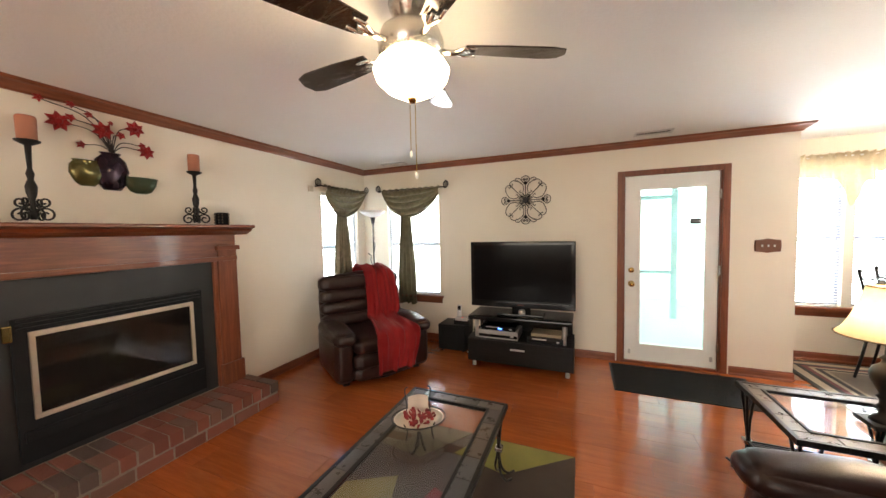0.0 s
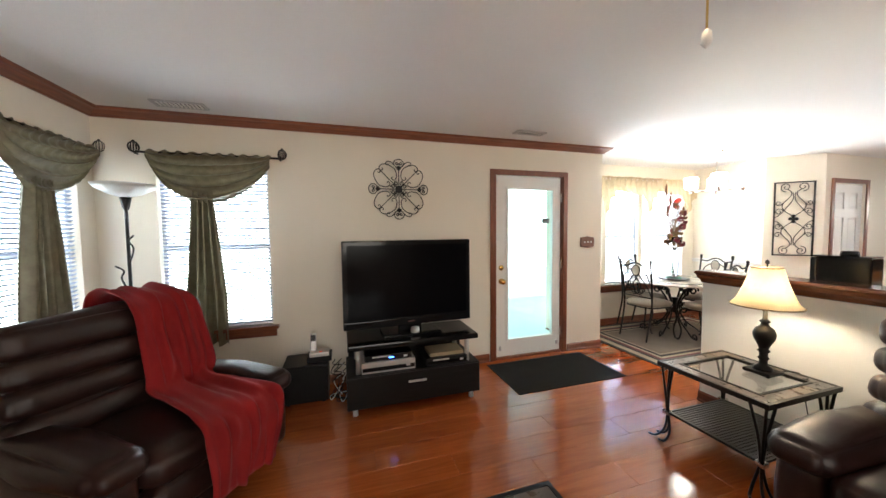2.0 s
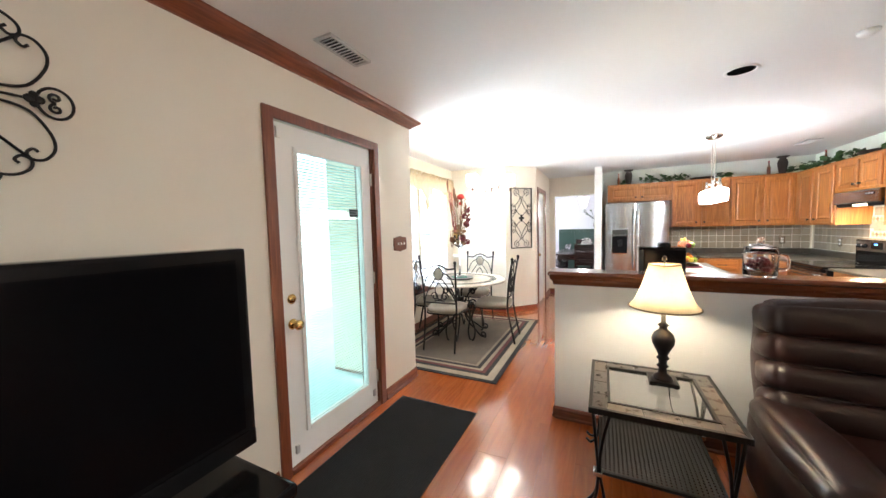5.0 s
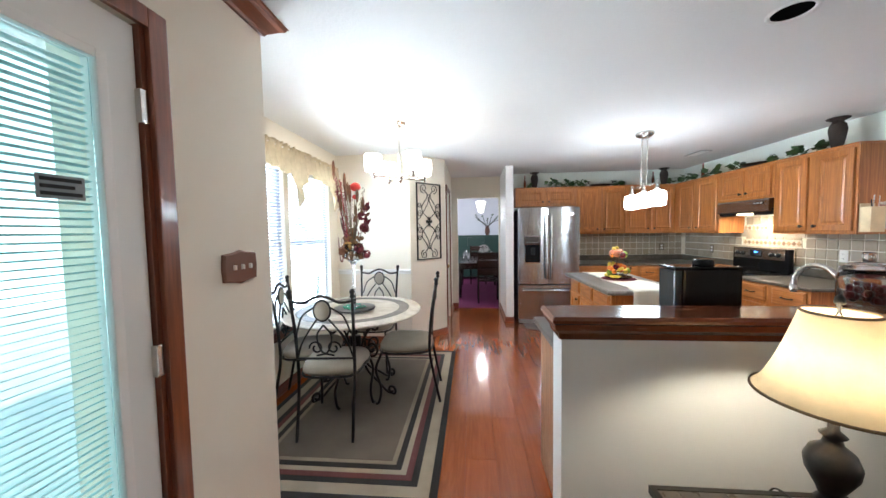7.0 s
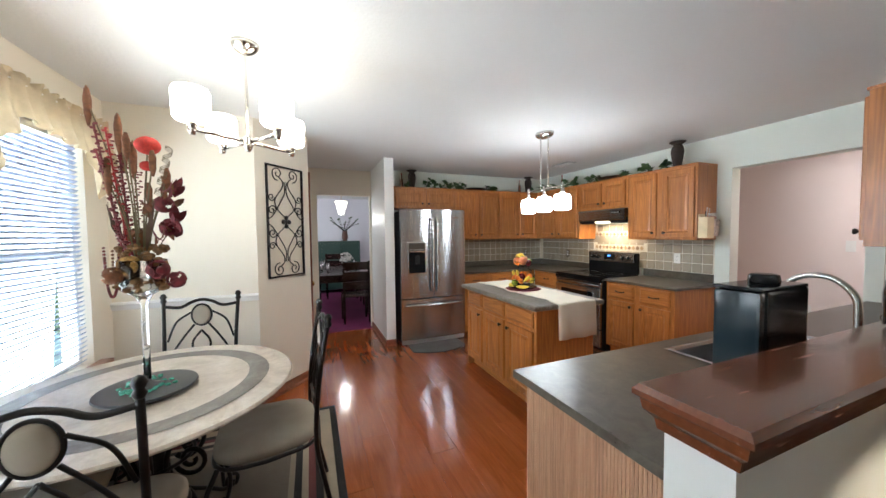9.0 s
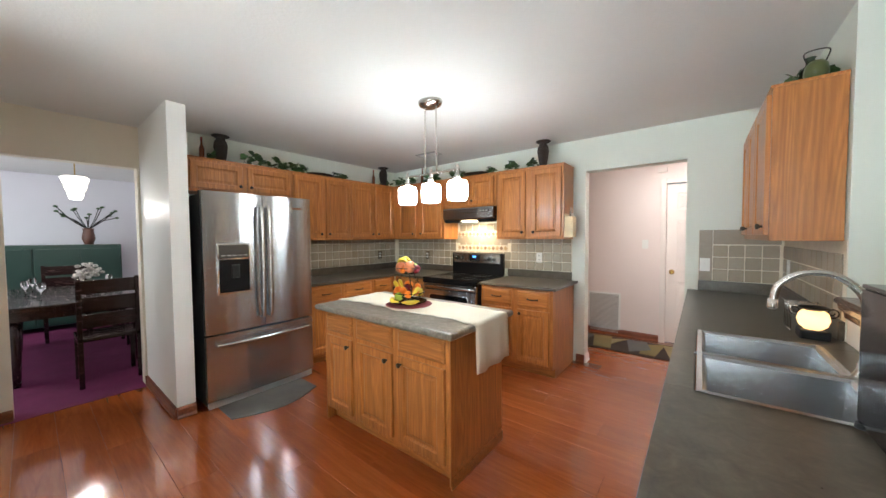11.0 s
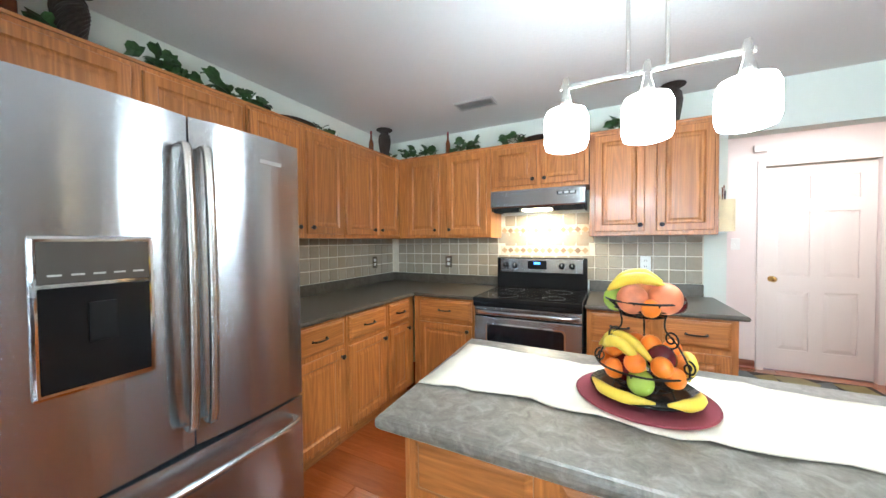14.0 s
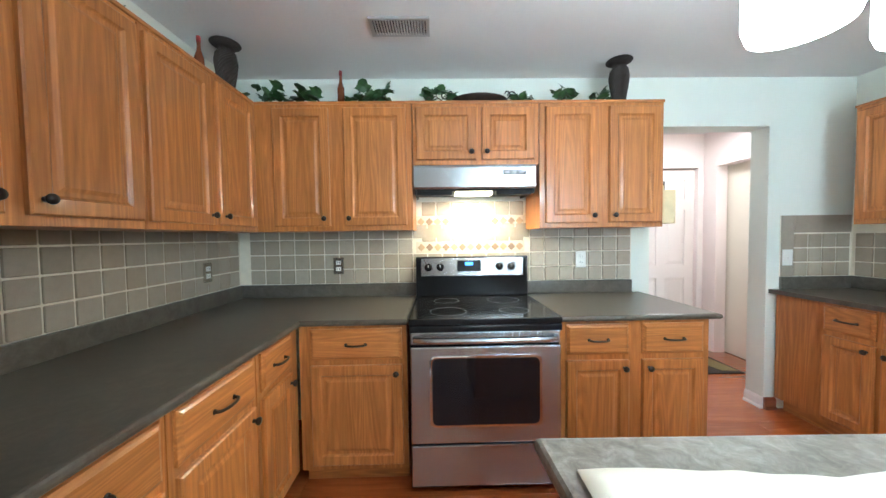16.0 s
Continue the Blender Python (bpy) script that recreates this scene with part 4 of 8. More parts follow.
# island
isl = cabinet("kitchen_island", "honey oak kitchen island with doors and drawers", (5.450, 2.535, 0), 180, 1.175, 0.58, 0, 0.845,
              [(0.03, 0.325, 0.13, 0.665, 0.295, 0.62), (0.38, 0.73, 0.13, 0.665, 0.69, 0.62), (0.785, 1.145, 0.13, 0.665, 0.815, 0.62)],
              [(0.03, 0.325, 0.695, 0.825, 0), (0.38, 0.73, 0.695, 0.825, 0), (0.785, 1.145, 0.695, 0.825, 0)], True)
for x in (-0.006, 1.169):
    part("corner_post", B(x, x + 0.012, -0.004, 0.05, 0.02, 0.845, 0.003), M["oak"], isl)
for x0, x1, y0, y1 in ((-0.008, 0.0, 0.0, 0.58), (1.175, 1.183, 0.0, 0.58), (0.0, 1.175, 0.58, 0.588)):
    part("base_strip", B(x0, x1, y0, y1, 0.0, 0.07, 0.002), M["oak_x"], isl)
slab_top("island_worktop", "mottled grey laminate island worktop with rounded edges", [(4.222, 1.89), (5.540, 1.865), (5.512, 2.592), (4.222, 2.592)], M["island_top"], 0.845, 0.887, 0.016)
IT = 0.887

# table runner across the island, hanging over one end
runner = thing("table_runner", "cream cloth runner draped over the island end", "table runner")
bm = bm_new()
cloth = fabric("cream_linen", (0.70, 0.64, 0.52), (0.78, 0.72, 0.60), 420)
line = [(5.500 - 0.055 * k, IT + 0.004) for k in range(24)] + [ (4.220, IT + 0.003), (4.208, IT - 0.012), (4.204, 0.79), (4.201, 0.69), (4.198, 0.61)]
rows = []
for i in range(13):
    f = i / 12
    rows.append([(x, 1.995 + 0.375 * f + 0.016 * math.sin(x * 9 + f * 2) + 0.010 * math.sin(x * 31 + 1.0) * f, z + (0.004 * math.sin(x * 14 + f * 9) * math.sin(x * 37 - f * 5) + 0.004 if z > 0.85 else 0) - 0.0) for x, z in line])
rows = [[(x + (0.010 * math.sin(k * 1.1) if z < 0.83 else 0), y, z) for x, y, z in r] for k, r in enumerate(rows)]
loft(bm, rows, False, False)
ob = part("cloth", bm, cloth, runner, "", True)
sol = ob.modifiers.new("thick", "SOLIDIFY")
sol.thickness = 0.003

# refrigerator
FR = thing("refrigerator", "stainless steel french-door refrigerator with ice dispenser", "refrigerator", (6.300, 3.075, 0), -90)
part("body", B(0.004, 0.896, 0.025, 0.78, 0.03, 1.745, 0.006), plain("charcoal_fridge_side", (0.03, 0.03, 0.032), 0.45, 0.2, 0.1), FR)


def bowed(x0, x1, z0, z1, bow, t=0.07, n=12):
    """A door whose front is slightly bowed."""
    prof = []
    for i in range(n + 1):
        f = i / n
        prof.append((x0 + (x1 - x0) * f, -bow * (1 - (2 * f - 1) ** 2) - 0.02))
    ringx = [(x0, 0.0), (x0, -0.012)] + prof[0:1] and [(x0, 0.02)] + [(x, y) for x, y in prof] + [(x1, 0.02)]
    bm = bm_new()
    loft(bm, [[(x, y, z0) for x, y in ringx], [(x, y, z0 + 0.004) for x, y in ringx], [(x, y, z1 - 0.004) for x, y in ringx], [(x, y, z1) for x, y in ringx]])
    return bm


fd = part("door", bowed(0.0, 0.447, 0.615, 1.765, 0.018), M["steel"], FR)
fd2 = part("door", bowed(0.453, 0.90, 0.615, 1.765, 0.018), M["steel"], FR)
fz = part("freezer_drawer", bowed(0.0, 0.90, 0.075, 0.600, 0.022), M["steel"], FR)
for dr, x in ((fd, 0.420), (fd2, 0.482)):
    pts = curve([(x, -0.028, 0.70), (x, -0.075, 0.74), (x, -0.088, 1.2), (x, -0.075, 1.62), (x, -0.028, 1.66)], 8)
    bm = bm_new()
    loft(bm, [[(p.x - 0.014, p.y, p.z), (p.x + 0.014, p.y, p.z), (p.x + 0.011, p.y - 0.016, p.z), (p.x - 0.011, p.y - 0.016, p.z)] for p in pts])
    part("handle", bm, M["nickel"], dr, "", True)
pts = curve([(0.06, -0.028, 0.530), (0.10, -0.085, 0.530), (0.45, -0.105, 0.530), (0.80, -0.085, 0.530), (0.84, -0.028, 0.530)], 8)
bm = bm_new()
loft(bm, [[(p.x, p.y, p.z - 0.014), (p.x, p.y, p.z + 0.014), (p.x, p.y - 0.016, p.z + 0.011), (p.x, p.y - 0.016, p.z - 0.011)] for p in pts])
part("handle", bm, M["nickel"], fz, "", True)
dsp = part("dispenser", B(0.085, 0.335, -0.048, -0.03, 0.93, 1.35, 0.008), M["chrome"], fd, "chrome-framed black ice dispenser")
part("dispenser_recess", B(0.098, 0.322, -0.051, -0.046, 0.945, 1.215, 0.003), M["black"], dsp)
part("control_strip", B(0.098, 0.322, -0.051, -0.046, 1.225, 1.335, 0.003), plain("smoked_plastic", (0.10, 0.09, 0.08), 0.15, 0.3), dsp)
for i in range(5):
    part("button_mark", B(0.115 + i * 0.042, 0.140 + i * 0.042, -0.0525, -0.0505, 1.245, 1.250), M["silver"], dsp)
part("paddle", B(0.185, 0.245, -0.060, -0.050, 1.06, 1.17, 0.006), M["black_m"], dsp)
part("badge", B(0.70, 0.80, -0.0395, -0.036, 1.655, 1.672, 0.001), M["chrome"], fd2)
part("grille", B(0.01, 0.89, -0.01, 0.03, 0.012, 0.068, 0.006), M["silver"], FR)
for x in (0.04, 0.86):
    part("hinge_cover", B(x - 0.035, x + 0.035, 0.0, 0.09, 1.745, 1.772, 0.008), M["black_m"], FR)
    part("foot", B(x - 0.02, x + 0.02, 0.02, 0.06, 0.0, 0.03), M["black_m"], FR)
fm = thing("floor_mat", "grey half-round mat in front of the refrigerator", "mat")
bm = bm_new()
out = [(6.30, 2.30), (6.30, 3.00)] + [(6.02 - 0.12 * math.sin(math.pi * i / 12), 3.00 - 0.70 * i / 12) for i in range(13)]
loft(bm, [[(x, y, 0.001) for x, y in out], [(x, y, 0.010) for x, y in out]])
part("pad", bm, fabric("grey_mat_pile", (0.10, 0.095, 0.09), (0.16, 0.15, 0.14), 300), fm)

# range
RG = thing("range_cooker", "stainless steel electric range with black glass top", "cooker", (5.887, 0.90, 0), 180)
part("body", B(0.0, 0.762, 0.0, 0.66, 0.02, 0.865), M["black_m"], RG)
ct = part("cooktop", B(-0.002, 0.764, -0.045, 0.60, 0.875, 0.905, 0.006), M["black"], RG)
part("front_lip", B(0.0, 0.762, -0.05, -0.01, 0.838, 0.874, 0.01), M["black"], RG)
for x, y, r in ((0.2, 0.12, 0.10), (0.56, 0.12, 0.08), (0.2, 0.42, 0.08), (0.56, 0.42, 0.10)):
    bm = bm_new()
    n = 40
    loft(bm, [[(x + k * math.cos(2 * math.pi * i / n), y + k * math.sin(2 * math.pi * i / n), 0.9056) for i in range(n)] for k in (r, r - 0.003)], False)
    part("burner_ring", bm, plain("grey_burner_mark", (0.10, 0.10, 0.105), 0.3, bumpy=0), ct)
pan = part("back_panel", B(0.0, 0.762, 0.57, 0.625, 0.905, 1.175, 0.01), M["black"], RG)
part("control_fascia", B(0.035, 0.727, 0.560, 0.572, 1.045, 1.165, 0.003), M["steel_x"], pan)
part("display_panel", B(0.28, 0.44, 0.555, 0.561, 1.075, 1.15, 0.003), M["black"], pan)
clock = part("clock_digits", B(0.335, 0.385, 0.5535, 0.5555, 1.118, 1.136), glow("blue_display", (0.10, 0.35, 1.0), 4.0, (0.0, 0.05, 0.2)), pan)
for x in (0.085, 0.165, 0.565, 0.645):
    bm = turn(lathe(bm_new(), [(0.026, 0), (0.026, 0.006), (0.020, 0.010), (0.018, 0.026), (0.0, 0.028)], n=20), Matrix.Translation((x, 0.560, 1.105)) @ Matrix.Rotation(radians(90), 4, "X"))
    part("knob", bm, M["black"], pan, "", True)
    part("knob_mark", B(x - 0.002, x + 0.002, 0.531, 0.534, 1.106, 1.122), M["white"], pan)
od = part("oven_door", B(0.004, 0.758, -0.042, 0.0, 0.275, 0.765, 0.008), M["steel"], RG)
bm = bm_new()


def rr(x0, x1, z0, z1, r, y, n=6):
    o = []
    for cx, cz, a in ((x1 - r, z1 - r, 0), (x0 + r, z1 - r, 90), (x0 + r, z0 + r, 180), (x1 - r, z0 + r, 270)):
        for i in range(n + 1):
            t = radians(a + 90 * i / n)
            o.append((cx + r * math.cos(t), y, cz + r * math.sin(t)))
    return o


loft(bm, [rr(0.10, 0.66, 0.36, 0.72, 0.03, -0.041), rr(0.10, 0.66, 0.36, 0.72, 0.03, -0.046), rr(0.106, 0.654, 0.366, 0.714, 0.03, -0.047)])
part("window_rim", bm, M["chrome"], od)
bm = loft(bm_new(), [rr(0.112, 0.648, 0.372, 0.708, 0.028, -0.046), rr(0.112, 0.648, 0.372, 0.708, 0.028, -0.049)])
part("oven_window", bm, plain("dark_oven_glass", (0.008, 0.009, 0.013), 0.08, bumpy=0), od)
part("vent_strip", B(0.004, 0.758, -0.030, 0.0, 0.772, 0.836, 0.006), M["steel_x"], RG)
bm = bm_new()
pts = curve([(0.02, -0.035, 0.80), (0.10, -0.075, 0.805), (0.38, -0.088, 0.808), (0.66, -0.075, 0.805), (0.742, -0.035, 0.80)], 8)
loft(bm, [[(p.x, p.y, p.z - 0.016), (p.x, p.y, p.z + 0.016), (p.x, p.y - 0.014, p.z + 0.010), (p.x, p.y - 0.014, p.z - 0.010)] for p in pts])
part("handle", bm, M["steel_x"], RG, "", True)
part("storage_drawer", B(0.004, 0.758, -0.036, 0.0, 0.05, 0.262, 0.008), M["steel"], RG)

# hood
hd = thing("range_hood", "slim stainless steel range hood under the cabinet", "range hood", (5.876, 0.203, 0), 180)
HW = 0.742
sec = [(0.0, 1.744), (-0.338, 1.744), (-0.345, 1.728), (-0.345, 1.612), (-0.338, 1.600), (-0.315, 1.600), (-0.315, 1.640), (0.0, 1.640)]
part("shell", loft(bm_new(), [[(x, y, z) for y, z in sec] for x in (0.0, HW)]), M["steel_x"], hd)
for x in (0.0, HW - 0.012):
    part("side_cheek", B(x, x + 0.012, -0.318, -0.002, 1.575, 1.640, 0.003), M["black_m"], hd)
part("filter_pan", B(0.014, HW - 0.014, -0.312, -0.006, 1.590, 1.640, 0.006), M["black_m"], hd)
part("front_baffle", B(0.014, 0.235, -0.312, -0.240, 1.566, 1.592, 0.010), M["black_m"], hd)
part("front_baffle", B(0.505, HW - 0.014, -0.312, -0.240, 1.566, 1.592, 0.010), M["black_m"], hd)
part("lamp_lens", B(0.255, 0.485, -0.300, -0.180, 1.572, 1.592, 0.006), glow("hood_lens", (1.0, 0.80, 0.5), 6), hd)
sw = part("switch_plate", B(0.54, 0.68, -0.3485, -0.344, 1.684, 1.712, 0.002), M["black"], hd)
for i in range(3):
    part("switch", B(0.550 + i * 0.044, 0.582 + i * 0.044, -0.352, -0.348, 1.690, 1.706, 0.001), M["silver"], sw)

# wall tiles
splash = thing("tile_splashback", "beige tumbled stone tile splashback with pale grout", "splashback", (0, 0, 0), 0, "", "structure")
TS = 0.1045
part("grout_bed", B(4.34, 7.14, 0.200, 0.204, 0.985, 1.56), M["grout"], splash)
part("grout_bed", B(7.136, 7.14, 0.204, 2.15, 0.985, 1.36), M["grout"], splash)
part("grout_bed", B(2.704, 3.24, 0.200, 0.204, 0.985, 1.43), M["grout"], splash)
part("grout_bed", B(2.70, 2.704, 0.204, 1.62, 0.985, 1.36), M["grout"], splash)
t_me = mesh_of(B(-TS / 2 + 0.004, TS / 2 - 0.004, 0, 0.009, -TS / 2 + 0.004, TS / 2 - 0.004, 0.003, 1), M["tile"])
border = piece_mat("taupe_border_tile", [(0.0, (0.30, 0.25, 0.19)), (1.0, (0.34, 0.29, 0.23))], 0.5, 0.2, 30)


def tile_at(x, y, z, rz, me=t_me):
    o = new("tile", me)
    o.parent = splash
    o.matrix_basis = pose(x, y, z, 0, 0, rz)


for i in range(26):
    x = 4.345 + TS * (i + 0.5)
    for j in range(4):
        z = 0.985 + TS * (j + 0.5)
        if z + TS / 2 > UB + 0.06 and not 5.1 < x < 5.9:
            continue
        if 5.12 < x < 5.88 and j == 2:
            continue
        tile_at(x, 0.203, z, 0)
for i in range(18):
    for j in range(4):
        if 0.985 + TS * (j + 1) < UB + 0.06:
            tile_at(7.137, 0.225 + TS * (i + 0.5), 0.985 + TS * (j + 0.5), 90)
for i in range(5):
    for j in range(4):
        if i == 4 or j == 3:
            continue
        tile_at(2.725 + TS * (i + 0.5), 0.203, 0.985 + TS * (j + 0.5), 0)
for i in range(13):
    for j in range(3):
        tile_at(2.703, 0.225 + TS * (i + 0.5), 0.985 + TS * (j + 0.5), -90)
part("border_tile", B(3.145, 3.236, 0.203, 0.212, 0.985, 1.43, 0.003), border, splash)
part("border_tile", B(2.72, 3.14, 0.203, 0.212, 1.305, 1.43, 0.003), border, splash)
# two rows of diamond mosaics behind the range
dia = [mesh_of(turn(B(-0.020, 0.020, 0, 0.006, -0.020, 0.020, 0.002, 1), Matrix.Rotation(radians(45), 4, "Y")), m) for m in (
    plain("tan_mosaic", (0.42, 0.28, 0.15), 0.5), plain("brown_mosaic", (0.24, 0.15, 0.09), 0.5), plain("ivory_mosaic", (0.62, 0.55, 0.42), 0.5))]
strip_mat = plain("ivory_strip", (0.60, 0.52, 0.40), 0.6)
for zc in (1.236, 1.418):
    part("mosaic_strip", B(5.115, 5.89, 0.204, 0.209, zc - 0.040, zc + 0.040, 0.002), strip_mat, splash)
    for k in range(13):
        o = new("mosaic_tile", dia[k % 2])
        o.parent = splash
        o.location = (5.15 + k * 0.0585, 0.207, zc)
for i in range(7):
    tile_at(5.17 + TS * i, 0.203, 1.325, 0)
    tile_at(5.17 + TS * i, 0.203, 1.508, 0)


def outlet(name, label, at, rz, kind="socket", group="wall plates", steel=False):
    root = thing(name, label, "wall plate", at, rz, group)
    part("plate", B(-0.036, 0.036, -0.006, 0.0, -0.058, 0.058, 0.003), M["nickel"] if steel else M["white"], root)
    if kind == "socket":
        for z in (-0.022, 0.022):
            s = part("receptacle", B(-0.017, 0.017, -0.009, -0.006, z - 0.014, z + 0.014, 0.002), M["white"], root)
            for x in (-0.007, 0.007):
                part("slot", B(x - 0.0015, x + 0.0015, -0.0095, -0.0088, z - 0.005, z + 0.006), M["black_m"], s)
    else:
        part("toggle", B(-0.005, 0.005, -0.016, -0.006, -0.012, 0.012, 0.002), M["white"], root)
    return root


outlet("power_outlet", "white double outlet on the tiles", (4.71, 0.212, 1.135), 180)
outlet("power_outlet", "brushed nickel outlet plate on the tiles", (6.44, 0.212, 1.115), 180, steel=True)
outlet("power_outlet", "brushed nickel outlet plate on the tiles", (7.128, 0.55, 1.115), -90, steel=True)
outlet("light_switch", "white switch plate on the taupe tile border", (3.195, 0.212, 1.125), 180, "switch")
outlet("light_switch", "white switch plate on the hall wall", (3.80, -1.12, 1.27), 180, "switch")
outlet("power_outlet", "white outlet with a plugged adapter", (2.712, 0.45, 1.14), 90)


# ---- living room ----
def iron_part(name, lines, r, root, mat=None, n=7):
    bm = bm_new()
    for pts in lines:
        tube(bm, pts, r, n)
    return part(name, bm, mat or M["iron"], root, "", True)


# fireplace
fp = thing("fireplace", "cherry wood mantel with black surround and gold-framed firebox", "fireplace", (0, 0, 0), 0, "", "structure")
XW = -2.12
part("surround", B(XW, XW + 0.05, 1.20, 2.56, 0.17, 1.29, 0.004), plain("black_slate", (0.018, 0.018, 0.019), 0.45, 0, 0.2, 5, 0.1), fp)
for a, b in ((1.06, 1.22), (2.50, 2.665)):
    pil = part("pilaster", B(XW, XW + 0.095, a, b, 0.17, 1.42, 0.006), M["cherry_z"], fp)
    part("pilaster_block", B(XW, XW + 0.115, a - 0.015, b + 0.015, 0.17, 0.37, 0.008), M["cherry_z"], pil)
    part("pilaster_cap", B(XW, XW + 0.12, a - 0.018, b + 0.018, 1.38, 1.42, 0.008), M["cherry_y"], pil)
    part("inner_strip", B(XW, XW + 0.075, a + (0.16 if a < 2 else -0.03), b + (0.03 if a < 2 else -0.165), 0.17, 1.32, 0.006), M["cherry_z"], pil)
part("frieze", B(XW, XW + 0.085, 1.06, 2.665, 1.30, 1.56, 0.004), M["cherry_y"], fp)
part("frieze_bead", B(XW, XW + 0.105, 1.06, 2.665, 1.285, 1.325, 0.008), M["cherry_y"], fp)
bm = bm_new()
prof = [(0.0, 1.60), (0.205, 1.60), (0.213, 1.592), (0.213, 1.578), (0.20, 1.572), (0.175, 1.566), (0.16, 1.545), (0.125, 1.53), (0.10, 1.515), (0.0, 1.515)]
loft(bm, [[(XW + a, y, z) for a, z in prof] for y in (0.95, 2.775)])
part("mantel_shelf", bm, M["cherry_y"], fp)
fb = part("firebox_frame", B(XW + 0.05, XW + 0.075, 1.36, 2.36, 0.22, 1.06, 0.006), M["black_m"], fp)
gold = plain("brushed_champagne", (0.60, 0.51, 0.40), 0.42, 1.0, 0.08)
for a, b, lo, hi in ((1.42, 2.285, 0.945, 0.975), (1.42, 2.285, 0.462, 0.49), (1.42, 1.445, 0.49, 0.945), (2.26, 2.285, 0.49, 0.945)):
    part("gold_rail", B(XW + 0.072, XW + 0.092, a, b, lo, hi, 0.004), gold, fb)
part("fire_glass", B(XW + 0.074, XW + 0.080, 1.445, 2.26, 0.49, 0.945), plain("smoked_fire_glass", (0.012, 0.010, 0.009), 0.06, bumpy=0), fb)
for z in (1.0, 1.025, 1.05):
    part("louver", B(XW + 0.07, XW + 0.088, 1.38, 2.34, z - 0.008, z + 0.004, 0.003), M["black_m"], fb)
part("lower_louver", B(XW + 0.07, XW + 0.092, 1.38, 2.34, 0.34, 0.40, 0.006), M["black_m"], fb)
part("latch", B(XW + 0.075, XW + 0.10, 1.325, 1.36, 0.94, 1.03, 0.005), M["brass"], fb)

hearth = thing("hearth", "raised red brick hearth with pale mortar joints", "hearth", (0, 0, 0), 0, "", "structure")
HF, HE = -1.645, 2.725
part("mortar_bed", B(XW, HF - 0.006, 0.85, HE - 0.006, 0.0, 0.178), M["mortar"], hearth)
b_row = mesh_of(B(-0.096, 0.096, -0.0375, 0.0375, -0.045, 0.045, 0.006, 2), M["brick"])
b_str = mesh_of(B(-0.045, 0.045, -0.098, 0.098, -0.038, 0.038, 0.006, 2), M["brick"])
b_end = mesh_of(B(-0.096, 0.096, -0.045, 0.045, -0.038, 0.038, 0.006, 2), M["brick"])


def brick(me, x, y, z):
    o = new("brick", me)
    o.parent = hearth
    o.matrix_basis = pose(x + random.uniform(-0.004, 0.004), y + random.uniform(-0.002, 0.002), z + random.uniform(-0.003, 0.003), random.uniform(-1.2, 1.2), random.uniform(-0.6, 0.6), random.uniform(-1.0, 1.0))


for i in range(22):
    for j in range(2):
        brick(b_row, HF - 0.096 - j * 0.204, HE - 0.038 - i * 0.0855, 0.142)
for i in range(9):
    brick(b_str, HF - 0.045, HE - 0.098 - i * 0.208, 0.042)
for j in range(2):
    brick(b_end, HF - 0.190 - j * 0.204, HE - 0.045, 0.042)


def candlestick(at, h, label):
    root = thing("candlestick", label, "candlestick", at, 0, "mantel candlesticks")
    part("stem", lathe(bm_new(), [(0.012, 0.02), (0.024, 0.05), (0.012, 0.09), (0.012, 0.13), (0.022, 0.17), (0.025, 0.21), (0.012, 0.25), (0.018, 0.28), (0.010, 0.31), (0.014, h - 0.03), (0.05, h - 0.01), (0.052, h)], n=14), M["iron"], root, "", True)
    for a in range(4):
        lines = [spiral(0.055, 0.045, 0.045, 0.010, radians(180), -1.4), spiral(0.05, 0.12, 0.030, 0.008, radians(200), 1.3)]
        m = Matrix.Rotation(radians(90 * a + 45), 4, "Z")
        iron_part("scroll_foot", [[m @ Vector(p) for p in ln] for ln in lines], 0.0055, root)
    part("candle", lathe(bm_new(), [(0.040, h), (0.041, h + 0.128), (0.037, h + 0.136), (0.012, h + 0.130)], n=20), plain("terracotta_wax", (0.42, 0.17, 0.10), 0.5, 0, 0.08), root, "terracotta pillar candle", True)
    return root


candlestick((-2.02, 2.345, 1.60), 0.43, "black iron scroll candlestick with terracotta candle")
candlestick((-2.02, 1.475, 1.60), 0.47, "tall black iron scroll candlestick with terracotta candle")
vot = thing("votive_holder", "dark mosaic glass votive holder on the mantel", "candle holder", (-2.03, 2.555, 1.60))
part("cup", lathe(bm_new(), [(0.05, 0.0), (0.052, 0.004), (0.054, 0.105), (0.050, 0.107), (0.047, 0.02), (0.0, 0.02)], n=20, cap=False), M["black"], vot, "", True)
dots = plain("bronze_mosaic_bits", (0.35, 0.30, 0.22), 0.25, 0.7)
for i in range(12):
    for j in range(4):
        if (i * 7 + j * 3) % 3:
            a = i / 12 * 2 * math.pi
            part("mosaic_bit", ball(bm_new(), (0.053 * math.cos(a), 0.053 * math.sin(a), 0.02 + j * 0.024), 0.007, 1, 1, 1, 6, 4), dots, vot)

# wall sculpture of vases with red flowers
ws = thing("wall_sculpture", "metal wall sculpture of glazed vases with red flowers", "wall art", (XW + 0.004, 1.83, 0))


def half_vase(prof, y, mat, name):
    n = 14
    bm = bm_new()
    loft(bm, [[(0.55 * max(r, 0.001) * math.sin(math.pi * i / n), y + max(r, 0.001) * math.cos(math.pi * i / n), z) for i in range(n + 1)] for r, z in prof], True)
    return part(name, bm, mat, ws, "", True)


